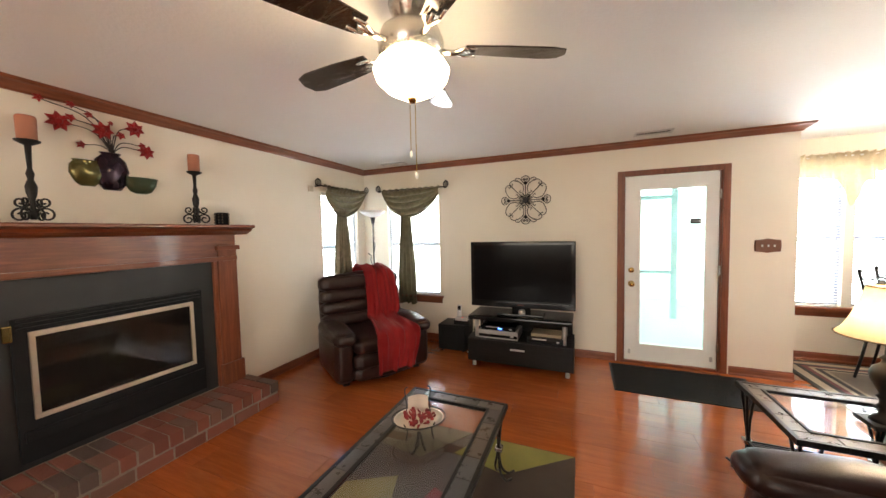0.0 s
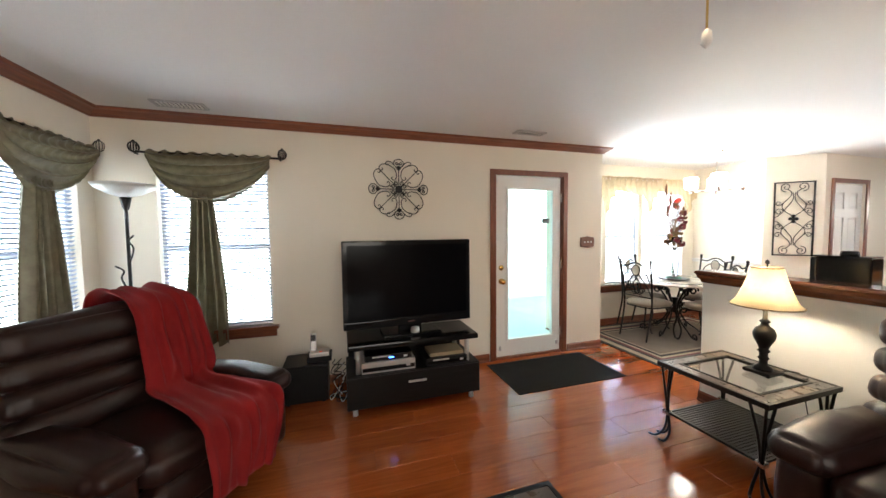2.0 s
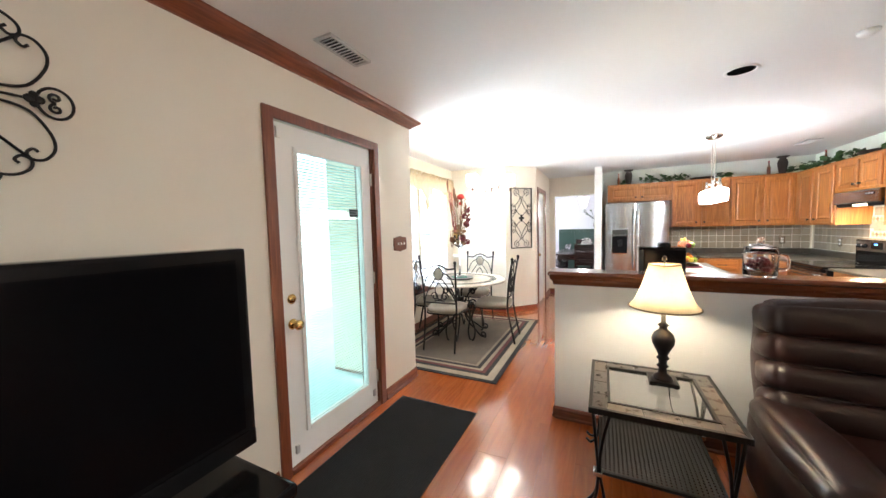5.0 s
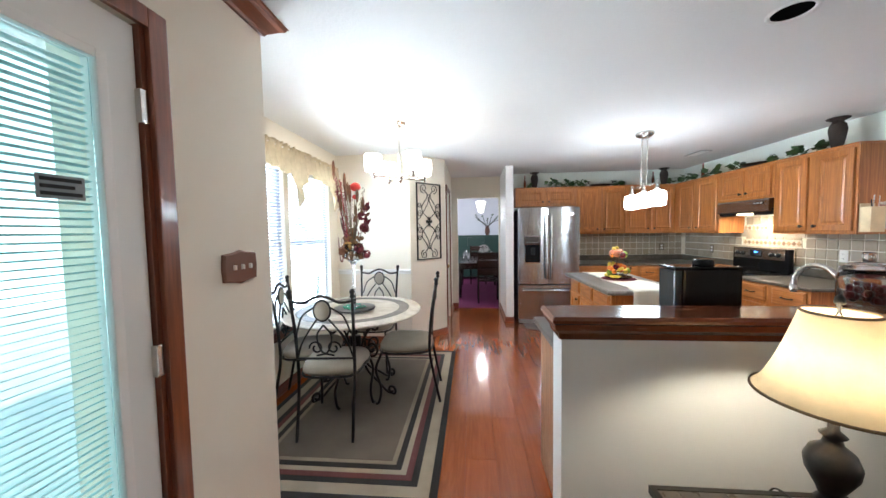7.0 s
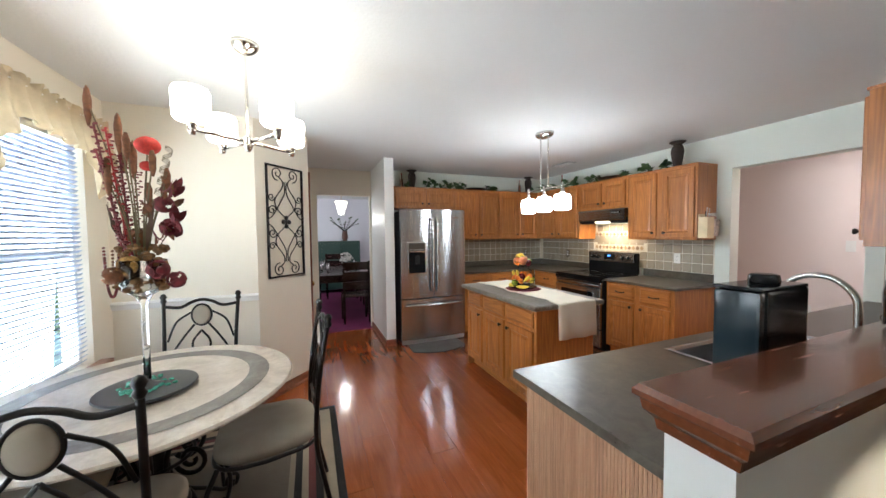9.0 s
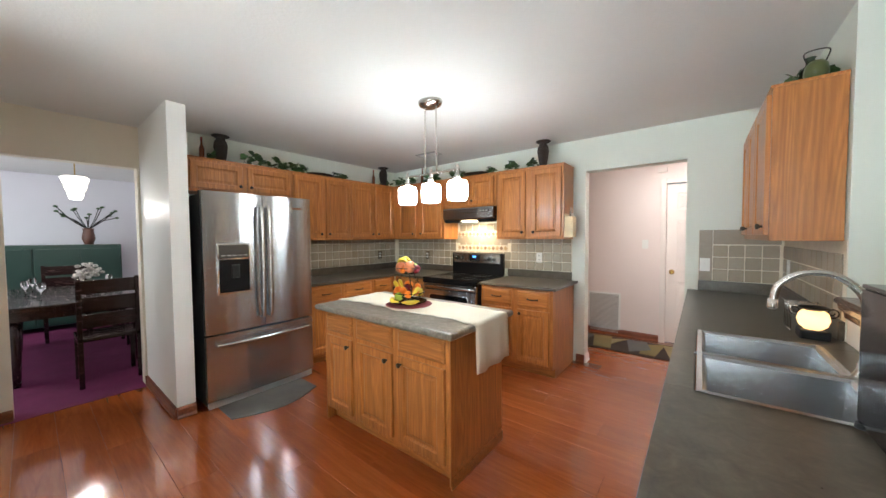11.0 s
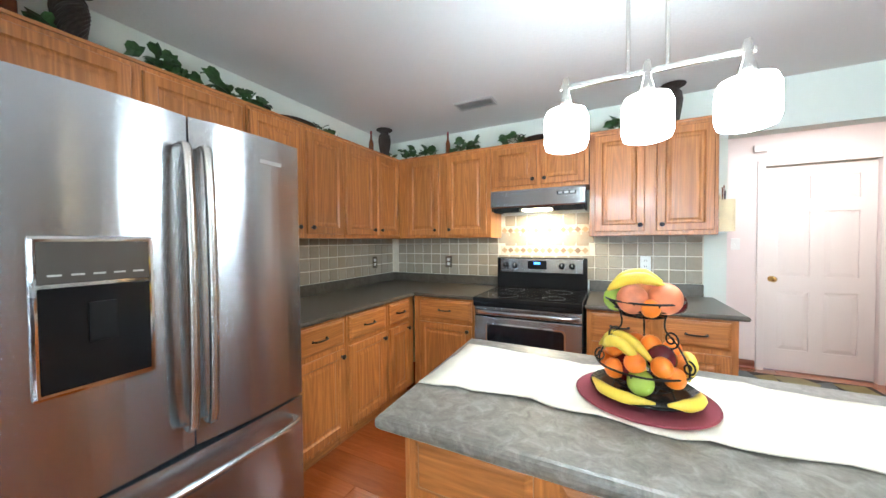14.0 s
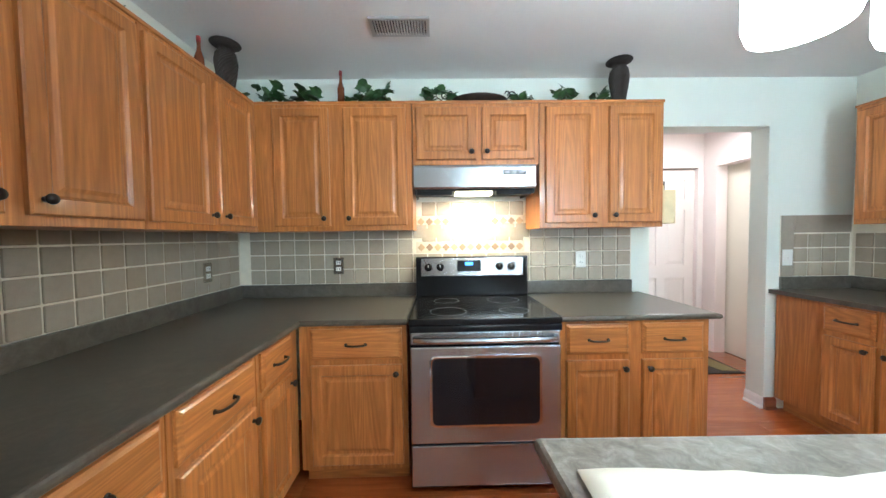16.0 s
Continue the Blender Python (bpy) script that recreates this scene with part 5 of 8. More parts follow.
green_glaze = plain("green_bronze_glaze", (0.11, 0.10, 0.035), 0.18, 0.6, 0.35, 8)
dark_glaze = plain("dark_purple_glaze", (0.035, 0.022, 0.035), 0.15, 0.6, 0.5, 14)
half_vase([(0.035, 1.85), (0.060, 1.875), (0.085, 1.93), (0.080, 1.985), (0.06, 2.01), (0.07, 2.018)], -0.085, green_glaze, "bowl")
half_vase([(0.045, 1.835), (0.070, 1.87), (0.098, 1.97), (0.082, 2.04), (0.046, 2.075), (0.060, 2.09)], 0.04, dark_glaze, "vase")
half_vase([(0.03, 1.825), (0.065, 1.84), (0.095, 1.89), (0.105, 1.935), (0.110, 1.94)], 0.20, plain("green_glaze", (0.07, 0.10, 0.06), 0.18, 0.6, 0.3), "bowl")
red_petal = plain("red_metal_petal", (0.30, 0.012, 0.012), 0.3, 0.3, 0.25, 20)
heads = [(-0.285, 2.345, 0.026), (-0.150, 2.350, 0.024), (-0.070, 2.310, 0.024), (0.037, 2.285, 0.017), (0.170, 2.282, 0.058), (-0.207, 2.229, 0.062), (-0.155, 2.266, 0.028), (-0.005, 2.226, 0.060), (0.088, 2.216, 0.028), (0.205, 2.170, 0.026), (0.230, 2.132, 0.052), (-0.116, 2.110, 0.026)]
for y, z, r in heads:
    iron_part("stem", [curve([(0.03, 0.04, 2.085), (0.035, y * 0.35 + 0.02, 2.09 + (z - 2.09) * 0.7 + 0.02), (0.03, y, z)], 6)], 0.003, ws)
    bm = bm_new()
    n = 7 if r > 0.04 else 5
    for k in range(n):
        a = 2 * math.pi * k / n + y * 9
        ca, sa = math.cos(a), math.sin(a)
        loft(bm, [[(0.030 + d, y + r * (u * ca - w * sa), z + r * (u * sa + w * ca)) for d, u, w in ((0.0, 0.05, 0.0), (0.012, 0.45, -0.34), (0.004, 1.05, 0.0), (0.012, 0.45, 0.34))], [(0.036 + d, y + r * (u * ca - w * sa), z + r * (u * sa + w * ca)) for d, u, w in ((0.004, 0.05, 0.0), (0.016, 0.45, -0.30), (0.004, 1.0, 0.0), (0.016, 0.45, 0.30))]])
    ball(bm, (0.046, y, z), r * 0.3, 0.6, 1, 1, 8, 5)
    part("flower", bm, red_petal, ws)


# curtains: a swag and a hanging tail on an iron rod
def curtain_set(name, label, at, rz, w):
    """Along local x from 0 to w; the wall is at y = 0 and the room at -y."""
    root = thing(name, label, "curtain", at, rz, "window scarves")
    rod = iron_part("rod", [[(-0.08, -0.05, 2.10), (w + 0.08, -0.05, 2.10)]], 0.009, root)
    for x in (-0.09, w + 0.09):
        bm = bm_new()
        for k in range(6):
            a = k / 6 * math.pi
            tube(bm, [(x + 0.035 * math.sin(t) * math.cos(a), -0.05 + 0.035 * math.sin(t) * math.sin(a), 2.135 - 0.035 * 1.2 * math.cos(t)) for t in [math.pi * j / 10 for j in range(11)]], 0.003, 5)
            tube(bm, [(x - 0.035 * math.sin(t) * math.cos(a), -0.05 - 0.035 * math.sin(t) * math.sin(a), 2.135 - 0.035 * 1.2 * math.cos(t)) for t in [math.pi * j / 10 for j in range(11)]], 0.003, 5)
        ball(bm, (x, -0.05, 2.18), 0.010)
        part("finial", bm, M["iron"], rod, "", True)
        iron_part("bracket", [[(x * 0.98, 0.0, 2.09), (x * 0.98, -0.05, 2.09)]], 0.007, root)
    # swag
    nu, nv = 44, 72
    rows = []
    for j in range(nv + 1):
        v = j / nv
        line = []
        for i in range(nu + 1):
            u = i / nu
            depth = 0.05 + 0.36 * math.sin(math.pi * min(1, max(0, 0.02 + 0.96 * u ** 0.85))) ** 0.7
            z = 2.115 - v * depth + (0.010 * math.sin(u * 60) if v < 0.1 else 0)
            fold = 0.052 * (abs(math.sin(v * 15 + 1.6 * math.sin(u * 3.1) + 0.8 * u)) ** 0.6 - 0.6) * math.sin(math.pi * min(1, max(0, u))) ** 0.4 + 0.008 * math.sin(u * 75 + v * 4) * (1 - v) ** 2
            line.append((u * w + 0.03 * (v - 0.3) * (0.5 - u), -0.062 - 0.045 * math.sin(math.pi * v) + fold, z))
        rows.append(line)
    part("swag", loft(bm_new(), rows, False, False), M["green_cloth"], root, "", True)
    # tail
    rows = []
    for j in range(25):
        v = j / 24
        line = []
        for i in range(49):
            u = i / 48
            half = 0.075 + 0.085 * min(1, v * 1.4)
            x = w * 0.40 + (u - 0.5) * 2 * half
            y = -0.050 + (0.026 + 0.016 * v) * math.sin(u * 30 + 0.9 * math.sin(v * 3)) + 0.007 * math.sin(u * 77 + v * 2)
            line.append((x, y, 1.86 - v * 1.36 + 0.012 * math.sin(u * 21) * v))
        rows.append(line)
    part("tail", loft(bm_new(), rows, False, False), M["green_cloth"], root, "", True)
    return root


curtain_set("curtain", "olive green satin swag and tail on an iron rod", (-1.74, 4.75, 0), 0, 0.88)
curtain_set("curtain", "olive green satin swag and tail on an iron rod", (XW, 3.86, 0), 90, 0.80)

# uplighter between the windows
fl = thing("floor_lamp", "dark torchiere floor lamp with white glass bowl", "floor lamp", (-1.80, 4.50, 0))
part("base", lathe(bm_new(), [(0.13, 0.0), (0.13, 0.015), (0.10, 0.025), (0.02, 0.035)], n=24), M["iron"], fl, "", True)
part("pole", lathe(bm_new(), [(0.011, 0.03), (0.011, 1.62), (0.02, 1.64), (0.035, 1.72)], n=12), M["iron"], fl, "", True)
part("bowl_shade", lathe(bm_new(), [(0.03, 1.72), (0.10, 1.745), (0.165, 1.785), (0.185, 1.815), (0.18, 1.815), (0.10, 1.76), (0.02, 1.735)], n=28), plain("white_frosted_glass", (0.72, 0.72, 0.70), 0.4), fl, "white glass bowl shade", True)
for z, s in ((1.40, 1), (1.18, -1)):
    iron_part("side_arm", [curve([(0, 0, z - 0.18), (0.04 * s, -0.02, z - 0.06), (0.02 * s, -0.03, z), (0.06 * s, -0.05, z + 0.04)], 6)], 0.006, fl)


# recliner with a red throw
def lounge(name, label, at, rz, w, seats, category):
    """Overstuffed leather seating; its front looks towards -y, w is the whole width."""
    root = thing(name, label, category, at, rz)
    aw = 0.19
    lean = Matrix.Translation((0, 0.24, 0.40)) @ Matrix.Rotation(radians(-9), 4, "X") @ Matrix.Translation((0, -0.24, -0.40))
    part("base", B(-w / 2 + 0.05, w / 2 - 0.05, -0.34, 0.38, 0.03, 0.34, 0.03), M["leather"], root, "", True)
    for s in (-1, 1):
        c = s * (w / 2 - aw / 2)
        arm = part("arm", pillow(bm_new(), c - aw / 2, c + aw / 2, -0.42, 0.34, 0.05, 0.47, 0.025, 3, 0.07), M["leather"], root, "", True)
        part("arm_pad", pillow(bm_new(), c - aw / 2 - 0.012, c + aw / 2 + 0.012, -0.46, 0.26, 0.42, 0.555, 0.035, 3, 0.065), M["leather"], arm, "", True)
    sw = (w - 2 * aw) / seats
    for k in range(seats):
        x0 = -w / 2 + aw + k * sw
        part("seat_cushion", pillow(bm_new(), x0 + 0.005, x0 + sw - 0.005, -0.46, 0.26, 0.30, 0.475, 0.035, 3, 0.07), M["leather"], root, "", True)
        for z0, z1, y in ((0.05, 0.20, -0.46), (0.17, 0.33, -0.485)):
            part("footrest", pillow(bm_new(), x0 + 0.005, x0 + sw - 0.005, y, y + 0.15, z0, z1, 0.028, 3, 0.055), M["leather"], root, "", True)
        x0b, x1b = (x0 - (aw * 0.7 if k == 0 else 0), x0 + sw + (aw * 0.7 if k == seats - 1 else 0))
        back = part("backrest", turn(pillow(bm_new(), x0b + 0.01, x1b - 0.01, 0.22, 0.44, 0.34, 0.97, 0.02, 3, 0.08), lean), M["leather"], root, "", True)
        for z0, z1, y in ((0.43, 0.61, 0.12), (0.575, 0.745, 0.135), (0.71, 0.88, 0.145), (0.845, 1.03, 0.15)):
            part("back_roll", turn(pillow(bm_new(), x0b + 0.008, x1b - 0.008, y, y + 0.22, z0, z1, 0.034, 3, 0.07), lean), M["leather"], back, "", True)
    for sx in (-1, 1):
        for y in (-0.30, 0.34):
            part("foot", B(sx * (w / 2 - 0.12) - 0.03, sx * (w / 2 - 0.12) + 0.03, y - 0.03, y + 0.03, 0.0, 0.045), M["black_m"], root)
    return root


lounge("recliner", "dark brown leather recliner with a red throw over it", (-1.30, 3.68, 0), 56, 1.02, 1, "armchair")
lounge("sofa", "dark brown leather reclining sofa against the half wall", (1.97, 1.41, 0), -90, 2.04, 3, "sofa")

throw = thing("throw_blanket", "deep red knitted throw draped over the recliner", "blanket", (-1.30, 3.68, 0), 56)
path = curve([(0, 0.54, 0.62), (0, 0.60, 0.90), (0, 0.56, 1.065), (0, 0.40, 1.10), (0, 0.21, 1.03), (0, 0.15, 0.83), (0, 0.085, 0.63), (0, 0.02, 0.545), (0, -0.20, 0.535), (0, -0.44, 0.525), (0, -0.535, 0.45), (0, -0.555, 0.30), (0, -0.545, 0.13)], 6)
rows = []
for k, p in enumerate(path):
    v = k / (len(path) - 1)
    left = -0.04 + 0.05 * math.sin(v * 5) - (0.06 if v > 0.62 else 0) * min(1, (v - 0.62) * 8)
    right = 0.37 - 0.10 * max(0, v - 0.5) * 2 + 0.02 * math.sin(v * 17)
    line = []
    for i in range(49):
        u = i / 48
        ripple = 0.022 * math.sin(u * 15 + 3 * math.sin(v * 4)) + 0.010 * math.sin(u * 33 + v * 9) + 0.014 * noise.noise((u * 5, v * 11, 2.0))
        line.append((left + (right - left) * u, p.y - 0.012 - abs(ripple) * (1 if v > 0.3 else 0.2), p.z + 0.012 + ripple * 0.6 + 0.012 * noise.noise((u * 3, v * 6, 0)) * (v > 0.2)))
    rows.append(line)
ob = part("knit_cloth", loft(bm_new(), rows, False, False), M["red"], throw, "", True)
ob.modifiers.new("thick", "SOLIDIFY").thickness = 0.012


# tables with iron legs and slate-bordered glass tops
slate = piece_mat("slate_inlay", [(0.0, (0.045, 0.036, 0.03)), (0.35, (0.085, 0.062, 0.046)), (0.7, (0.055, 0.058, 0.062)), (1.0, (0.13, 0.092, 0.062))], 0.28, 0.3, 20)


def iron_table(name, label, at, w, d, h, border, shelf, category):
    root = thing(name, label, category, at)
    rim = bm_new()
    for x0, x1, y0, y1 in ((-w / 2, w / 2, -d / 2, -d / 2 + 0.018), (-w / 2, w / 2, d / 2 - 0.018, d / 2), (-w / 2, -w / 2 + 0.018, -d / 2 + 0.018, d / 2 - 0.018), (w / 2 - 0.018, w / 2, -d / 2 + 0.018, d / 2 - 0.018)):
        box(rim, x0, x1, y0, y1, h - 0.028, h)
    i = border
    for x0, x1, y0, y1 in ((-w / 2 + i, w / 2 - i, -d / 2 + i, -d / 2 + i + 0.014), (-w / 2 + i, w / 2 - i, d / 2 - i - 0.014, d / 2 - i), (-w / 2 + i, -w / 2 + i + 0.014, -d / 2 + i + 0.014, d / 2 - i - 0.014), (w / 2 - i - 0.014, w / 2 - i, -d / 2 + i + 0.014, d / 2 - i - 0.014)):
        box(rim, x0, x1, y0, y1, h - 0.024, h + 0.002)
    top = part("top_frame", rim, M["iron"], root)
    g = part("glass_top", B(-w / 2 + i + 0.014, w / 2 - i - 0.014, -d / 2 + i + 0.014, d / 2 - i - 0.014, h - 0.014, h - 0.005), M["glass"], root)
    nx, ny = max(3, round((w - 0.04) / 0.14)), max(3, round((d - 0.04 - 2 * border) / 0.14))
    for k in range(nx):
        a = -w / 2 + 0.018 + (w - 0.036) * k / nx
        b = -w / 2 + 0.018 + (w - 0.036) * (k + 1) / nx
        for y0, y1 in ((-d / 2 + 0.018, -d / 2 + i), (d / 2 - i, d / 2 - 0.018)):
            part("slate_tile", B(a + 0.001, b - 0.001, y0, y1, h - 0.016, h - 0.002, 0.002, 1), slate, top)
    for k in range(ny):
        a = -d / 2 + i + (d - 2 * i) * k / ny
        b = -d / 2 + i + (d - 2 * i) * (k + 1) / ny
        for x0, x1 in ((-w / 2 + 0.018, -w / 2 + i), (w / 2 - i, w / 2 - 0.018)):
            part("slate_tile", B(x0, x1, a + 0.001, b - 0.001, h - 0.016, h - 0.002, 0.002, 1), slate, top)
    sx0, sy0, sz = w / 2 - 0.045, d / 2 - 0.045, 0.19
    for sx in (-1, 1):
        for sy in (-1, 1):
            lines = []
            for ox, oy in ((0.0, 0.0), (-0.075, 0.0), (0.0, -0.075)):
                lines.append(curve([((w / 2 - 0.02 + ox) * sx, (d / 2 - 0.02 + oy) * sy, h - 0.028), ((sx0 + ox * 0.35 + 0.01) * sx, (sy0 + oy * 0.35 + 0.01) * sy, sz + 0.15), ((sx0 + ox * 0.1) * sx, (sy0 + oy * 0.1) * sy, sz),
                                    ((sx0 + 0.01 + ox * 0.5) * sx, (sy0 + 0.01 + oy * 0.5) * sy, 0.07), ((sx0 + 0.045 + ox * 0.9) * sx, (sy0 + 0.045 + oy * 0.9) * sy, 0.014), ((sx0 + 0.075 + ox) * sx, (sy0 + 0.075 + oy) * sy, 0.016)], 5))
            leg = iron_part("leg", lines, 0.0075, root)
            part("leg_collar", B(sx0 * sx - 0.022, sx0 * sx + 0.022, sy0 * sy - 0.022, sy0 * sy + 0.022, sz - 0.012, sz + 0.012, 0.004), M["nickel"], leg)
    if shelf:
        bm = bm_new()
        for x0, x1, y0, y1 in ((-sx0, sx0, -sy0, -sy0 + 0.012), (-sx0, sx0, sy0 - 0.012, sy0), (-sx0, -sx0 + 0.012, -sy0, sy0), (sx0 - 0.012, sx0, -sy0, sy0)):
            box(bm, x0, x1, y0, y1, sz - 0.008, sz + 0.006)
        sh = part("shelf_frame", bm, M["iron"], root)
        bm = bm_new()
        k = -sx0 + 0.02
        while k < sx0 - 0.015:
            box(bm, k, k + 0.012, -sy0 + 0.012, sy0 - 0.012, sz - 0.003, sz + 0.002)
            k += 0.020
        k = -sy0 + 0.02
        while k < sy0 - 0.015:
            box(bm, -sx0 + 0.012, sx0 - 0.012, k, k + 0.012, sz - 0.001, sz + 0.004)
            k += 0.020
        part("woven_shelf", bm, plain("dark_woven_metal", (0.045, 0.04, 0.036), 0.45, 0.4), sh)
    return root


iron_table("end_table", "black iron end table with slate border and glass top", (2.09, 2.865, 0), 0.635, 0.62, 0.54, 0.085, True, "side table")
iron_table("coffee_table", "black iron coffee table with slate border and glass top", (0.155, 1.975, 0), 0.635, 1.19, 0.45, 0.09, False, "coffee table")

# table lamp
lamp = thing("table_lamp", "dark turned table lamp with a glowing cream shade", "table lamp", (2.197, 2.813, 0.54))
part("foot_plate", B(-0.07, 0.07, -0.07, 0.07, 0.008, 0.028, 0.006), M["iron"], lamp)
for x in (-0.055, 0.055):
    for y in (-0.055, 0.055):
        part("foot", ball(bm_new(), (x, y, 0.006), 0.012, 1, 1, 0.5, 10, 6), M["iron"], lamp)
part("stem", lathe(bm_new(), [(0.05, 0.028), (0.042, 0.045), (0.022, 0.06), (0.02, 0.09), (0.03, 0.10), (0.02, 0.112), (0.022, 0.135), (0.032, 0.145), (0.022, 0.158), (0.03, 0.18), (0.052, 0.225), (0.056, 0.255), (0.045, 0.285), (0.022, 0.305), (0.018, 0.32), (0.028, 0.33), (0.012, 0.345), (0.010, 0.40)], n=20), M["iron"], lamp, "", True)
bm = bm_new()
prof = []
for i in range(11):
    t = i / 10
    prof.append((0.168 - 0.085 * t ** 0.62 - 0.01 * t, 0.43 + 0.235 * t))
loft(bm, [[(r * (1 + (0.0 if k % 6 else 0.012)) * math.cos(2 * math.pi * k / 48), r * (1 + (0.0 if k % 6 else 0.012)) * math.sin(2 * math.pi * k / 48), z) for k in range(48)] for r, z in prof], False)
shade_mat = sheer("cream_lamp_shade", (0.58, 0.44, 0.26), 0.14)
sh = part("shade", bm, shade_mat, lamp, "glowing cream panelled shade", True)
trim_mat = plain("brown_trim_cord", (0.12, 0.07, 0.03), 0.7)
for r, z in ((0.169, 0.43), (0.073, 0.665)):
    part("shade_trim", tube(bm_new(), [(r * math.cos(2 * math.pi * k / 40), r * math.sin(2 * math.pi * k / 40), z) for k in range(41)], 0.004, 6), trim_mat, sh)
part("finial", lathe(bm_new(), [(0.004, 0.665), (0.004, 0.685), (0.012, 0.69), (0.010, 0.705), (0.0, 0.715)], n=12), M["iron"], lamp, "", True)
iron_part("harp", [curve([(0.0, 0.0, 0.40), (0.04, 0, 0.48), (0.045, 0, 0.58), (0.0, 0, 0.67)], 6), curve([(0.0, 0.0, 0.40), (-0.04, 0, 0.48), (-0.045, 0, 0.58), (0.0, 0, 0.67)], 6)], 0.002, lamp)
part("cord", tube(bm_new(), curve([(0.05, -0.03, 0.012), (0.18, -0.06, 0.01), (0.26, -0.07, -0.05), (0.28, -0.10, -0.30), (0.29, -0.25, -0.52)], 6), 0.003, 6), M["black_m"], lamp)

# bowl with potpourri on the coffee table
bowl = thing("metal_bowl_stand", "black wire stand holding a cream dish of red petals", "decorative bowl", (0.095, 2.13, 0.45), 30)
bowl.scale = (0.78, 0.78, 0.85)
part("dish", lathe(bm_new(), [(0.03, 0.055), (0.09, 0.062), (0.13, 0.09), (0.135, 0.092), (0.09, 0.07), (0.0, 0.062)], n=28, sx=1.25), plain("cream_ceramic", (0.72, 0.66, 0.56), 0.3), bowl, "", True)
part("back_panel", loft(bm_new(), [[(x, 0.075 + 0.03 * (1 - (x / 0.07) ** 2), z) for x in (-0.07, -0.035, 0, 0.035, 0.07)] for z in (0.09, 0.14, 0.19)], False, False), plain("cream_ceramic_panel", (0.72, 0.64, 0.54), 0.35), bowl, "", True)
iron_part("wire_stand", [[(0.165 * math.cos(t) * 1.1, 0.14 * math.sin(t), 0.095) for t in [2 * math.pi * k / 36 for k in range(37)]], curve([(-0.10, 0.08, 0.0), (-0.08, 0.09, 0.12), (-0.09, 0.11, 0.22), (-0.07, 0.12, 0.235)], 6), curve([(0.10, 0.08, 0.0), (0.08, 0.09, 0.12), (0.09, 0.11, 0.22), (0.07, 0.12, 0.235)], 6),
                         curve([(-0.09, -0.09, 0.0), (-0.08, -0.07, 0.05), (-0.10, -0.09, 0.10)], 6), curve([(0.09, -0.09, 0.0), (0.08, -0.07, 0.05), (0.10, -0.09, 0.10)], 6)], 0.004, bowl)
petal = plain("dried_red_petal", (0.22, 0.012, 0.016), 0.7, 0, 0.5, 40)
random.seed(4)
bm = bm_new()
for k in range(46):
    a, r = random.uniform(0, 6.28), 0.09 * math.sqrt(random.random())
    p = Vector((r * math.cos(a) * 1.2, r * math.sin(a) - 0.01, 0.085 + random.uniform(0, 0.035)))
    q = bm_new()
    ball(q, (0, 0, 0), random.uniform(0.012, 0.022), 1, 0.8, 0.35, 7, 5)
    turn(q, Matrix.Translation(p) @ Euler((random.uniform(-1, 1), random.uniform(-1, 1), a)).to_matrix().to_4x4())
    tm = bpy.data.meshes.new("t")
    q.to_mesh(tm)
    q.free()
    bm.from_mesh(tm)
    bpy.data.meshes.remove(tm)
part("petals", bm, petal, bowl)

# rug under the coffee table
rug = thing("area_rug", "dark brown rug with olive, tan and wine angular patches", "rug")
part("rug_base", B(-0.55, 0.85, 1.15, 2.87, 0.001, 0.012, 0.004), fabric("brown_rug_pile", (0.03, 0.018, 0.012), (0.045, 0.028, 0.02), 300), rug)
patches = [((0.25, 2.862), (0.842, 2.862), (0.45, 2.55), (0.10, 2.62), (0.16, 0.15, 0.035)), ((-0.54, 2.86), (0.15, 2.86), (-0.1, 2.5), (-0.54, 2.55), (0.10, 0.08, 0.05)), ((0.10, 2.3), (0.45, 2.15), (0.35, 1.75), (-0.05, 1.8), (0.16, 0.02, 0.025)),
           ((-0.5, 2.1), (-0.15, 2.3), (-0.05, 2.0), (-0.4, 1.7), (0.17, 0.15, 0.05)), ((0.45, 1.95), (0.84, 2.1), (0.84, 1.5), (0.55, 1.6), (0.12, 0.11, 0.05)), ((-0.5, 1.5), (0.0, 1.65), (0.1, 1.25), (-0.45, 1.2), (0.10, 0.075, 0.045))]
for *q, c in patches:
    bm = loft(bm_new(), [[(x, y, 0.010) for x, y in q], [(x, y, 0.014) for x, y in q]])
    part("rug_patch", bm, fabric("rug_patch_pile", c, shade(c, 1.35), 300), rug)

# television and its stand
tv = thing("television", "large black flat-screen television, switched off", "television", (0.27, 4.275, 0), 2)
part("panel", B(-0.565, 0.565, 0.0, 0.085, 0.638, 1.375, 0.012), M["black"], tv)
part("screen", B(-0.525, 0.525, -0.003, 0.002, 0.715, 1.335), M["screen"], tv)
part("bezel_lip", B(-0.56, 0.56, -0.008, 0.0, 0.640, 0.700, 0.006), M["black"], tv)
part("badge", B(-0.030, 0.030, -0.010, -0.007, 0.667, 0.675), plain("dull_red_badge", (0.10, 0.03, 0.025), 0.4), tv)
part("neck", B(-0.10, 0.10, 0.02, 0.07, 0.585, 0.66, 0.01), M["black"], tv)
part("base_plate", B(-0.25, 0.25, -0.11, 0.16, 0.572, 0.59, 0.008), M["black"], tv)
part("puck", lathe(bm_new(), [(0.035, 0.59), (0.038, 0.60), (0.034, 0.632), (0.0, 0.634)], 0.02, -0.07, 18), M["silver"], tv, "", True)
ts = thing("tv_stand", "black television stand with a drawer and steel posts", "tv stand", (0.27, 4.05, 0))
bw = wood("black_ash", (0.010, 0.009, 0.009), (0.005, 0.0045, 0.0045), 0.42, "x", 0.0)
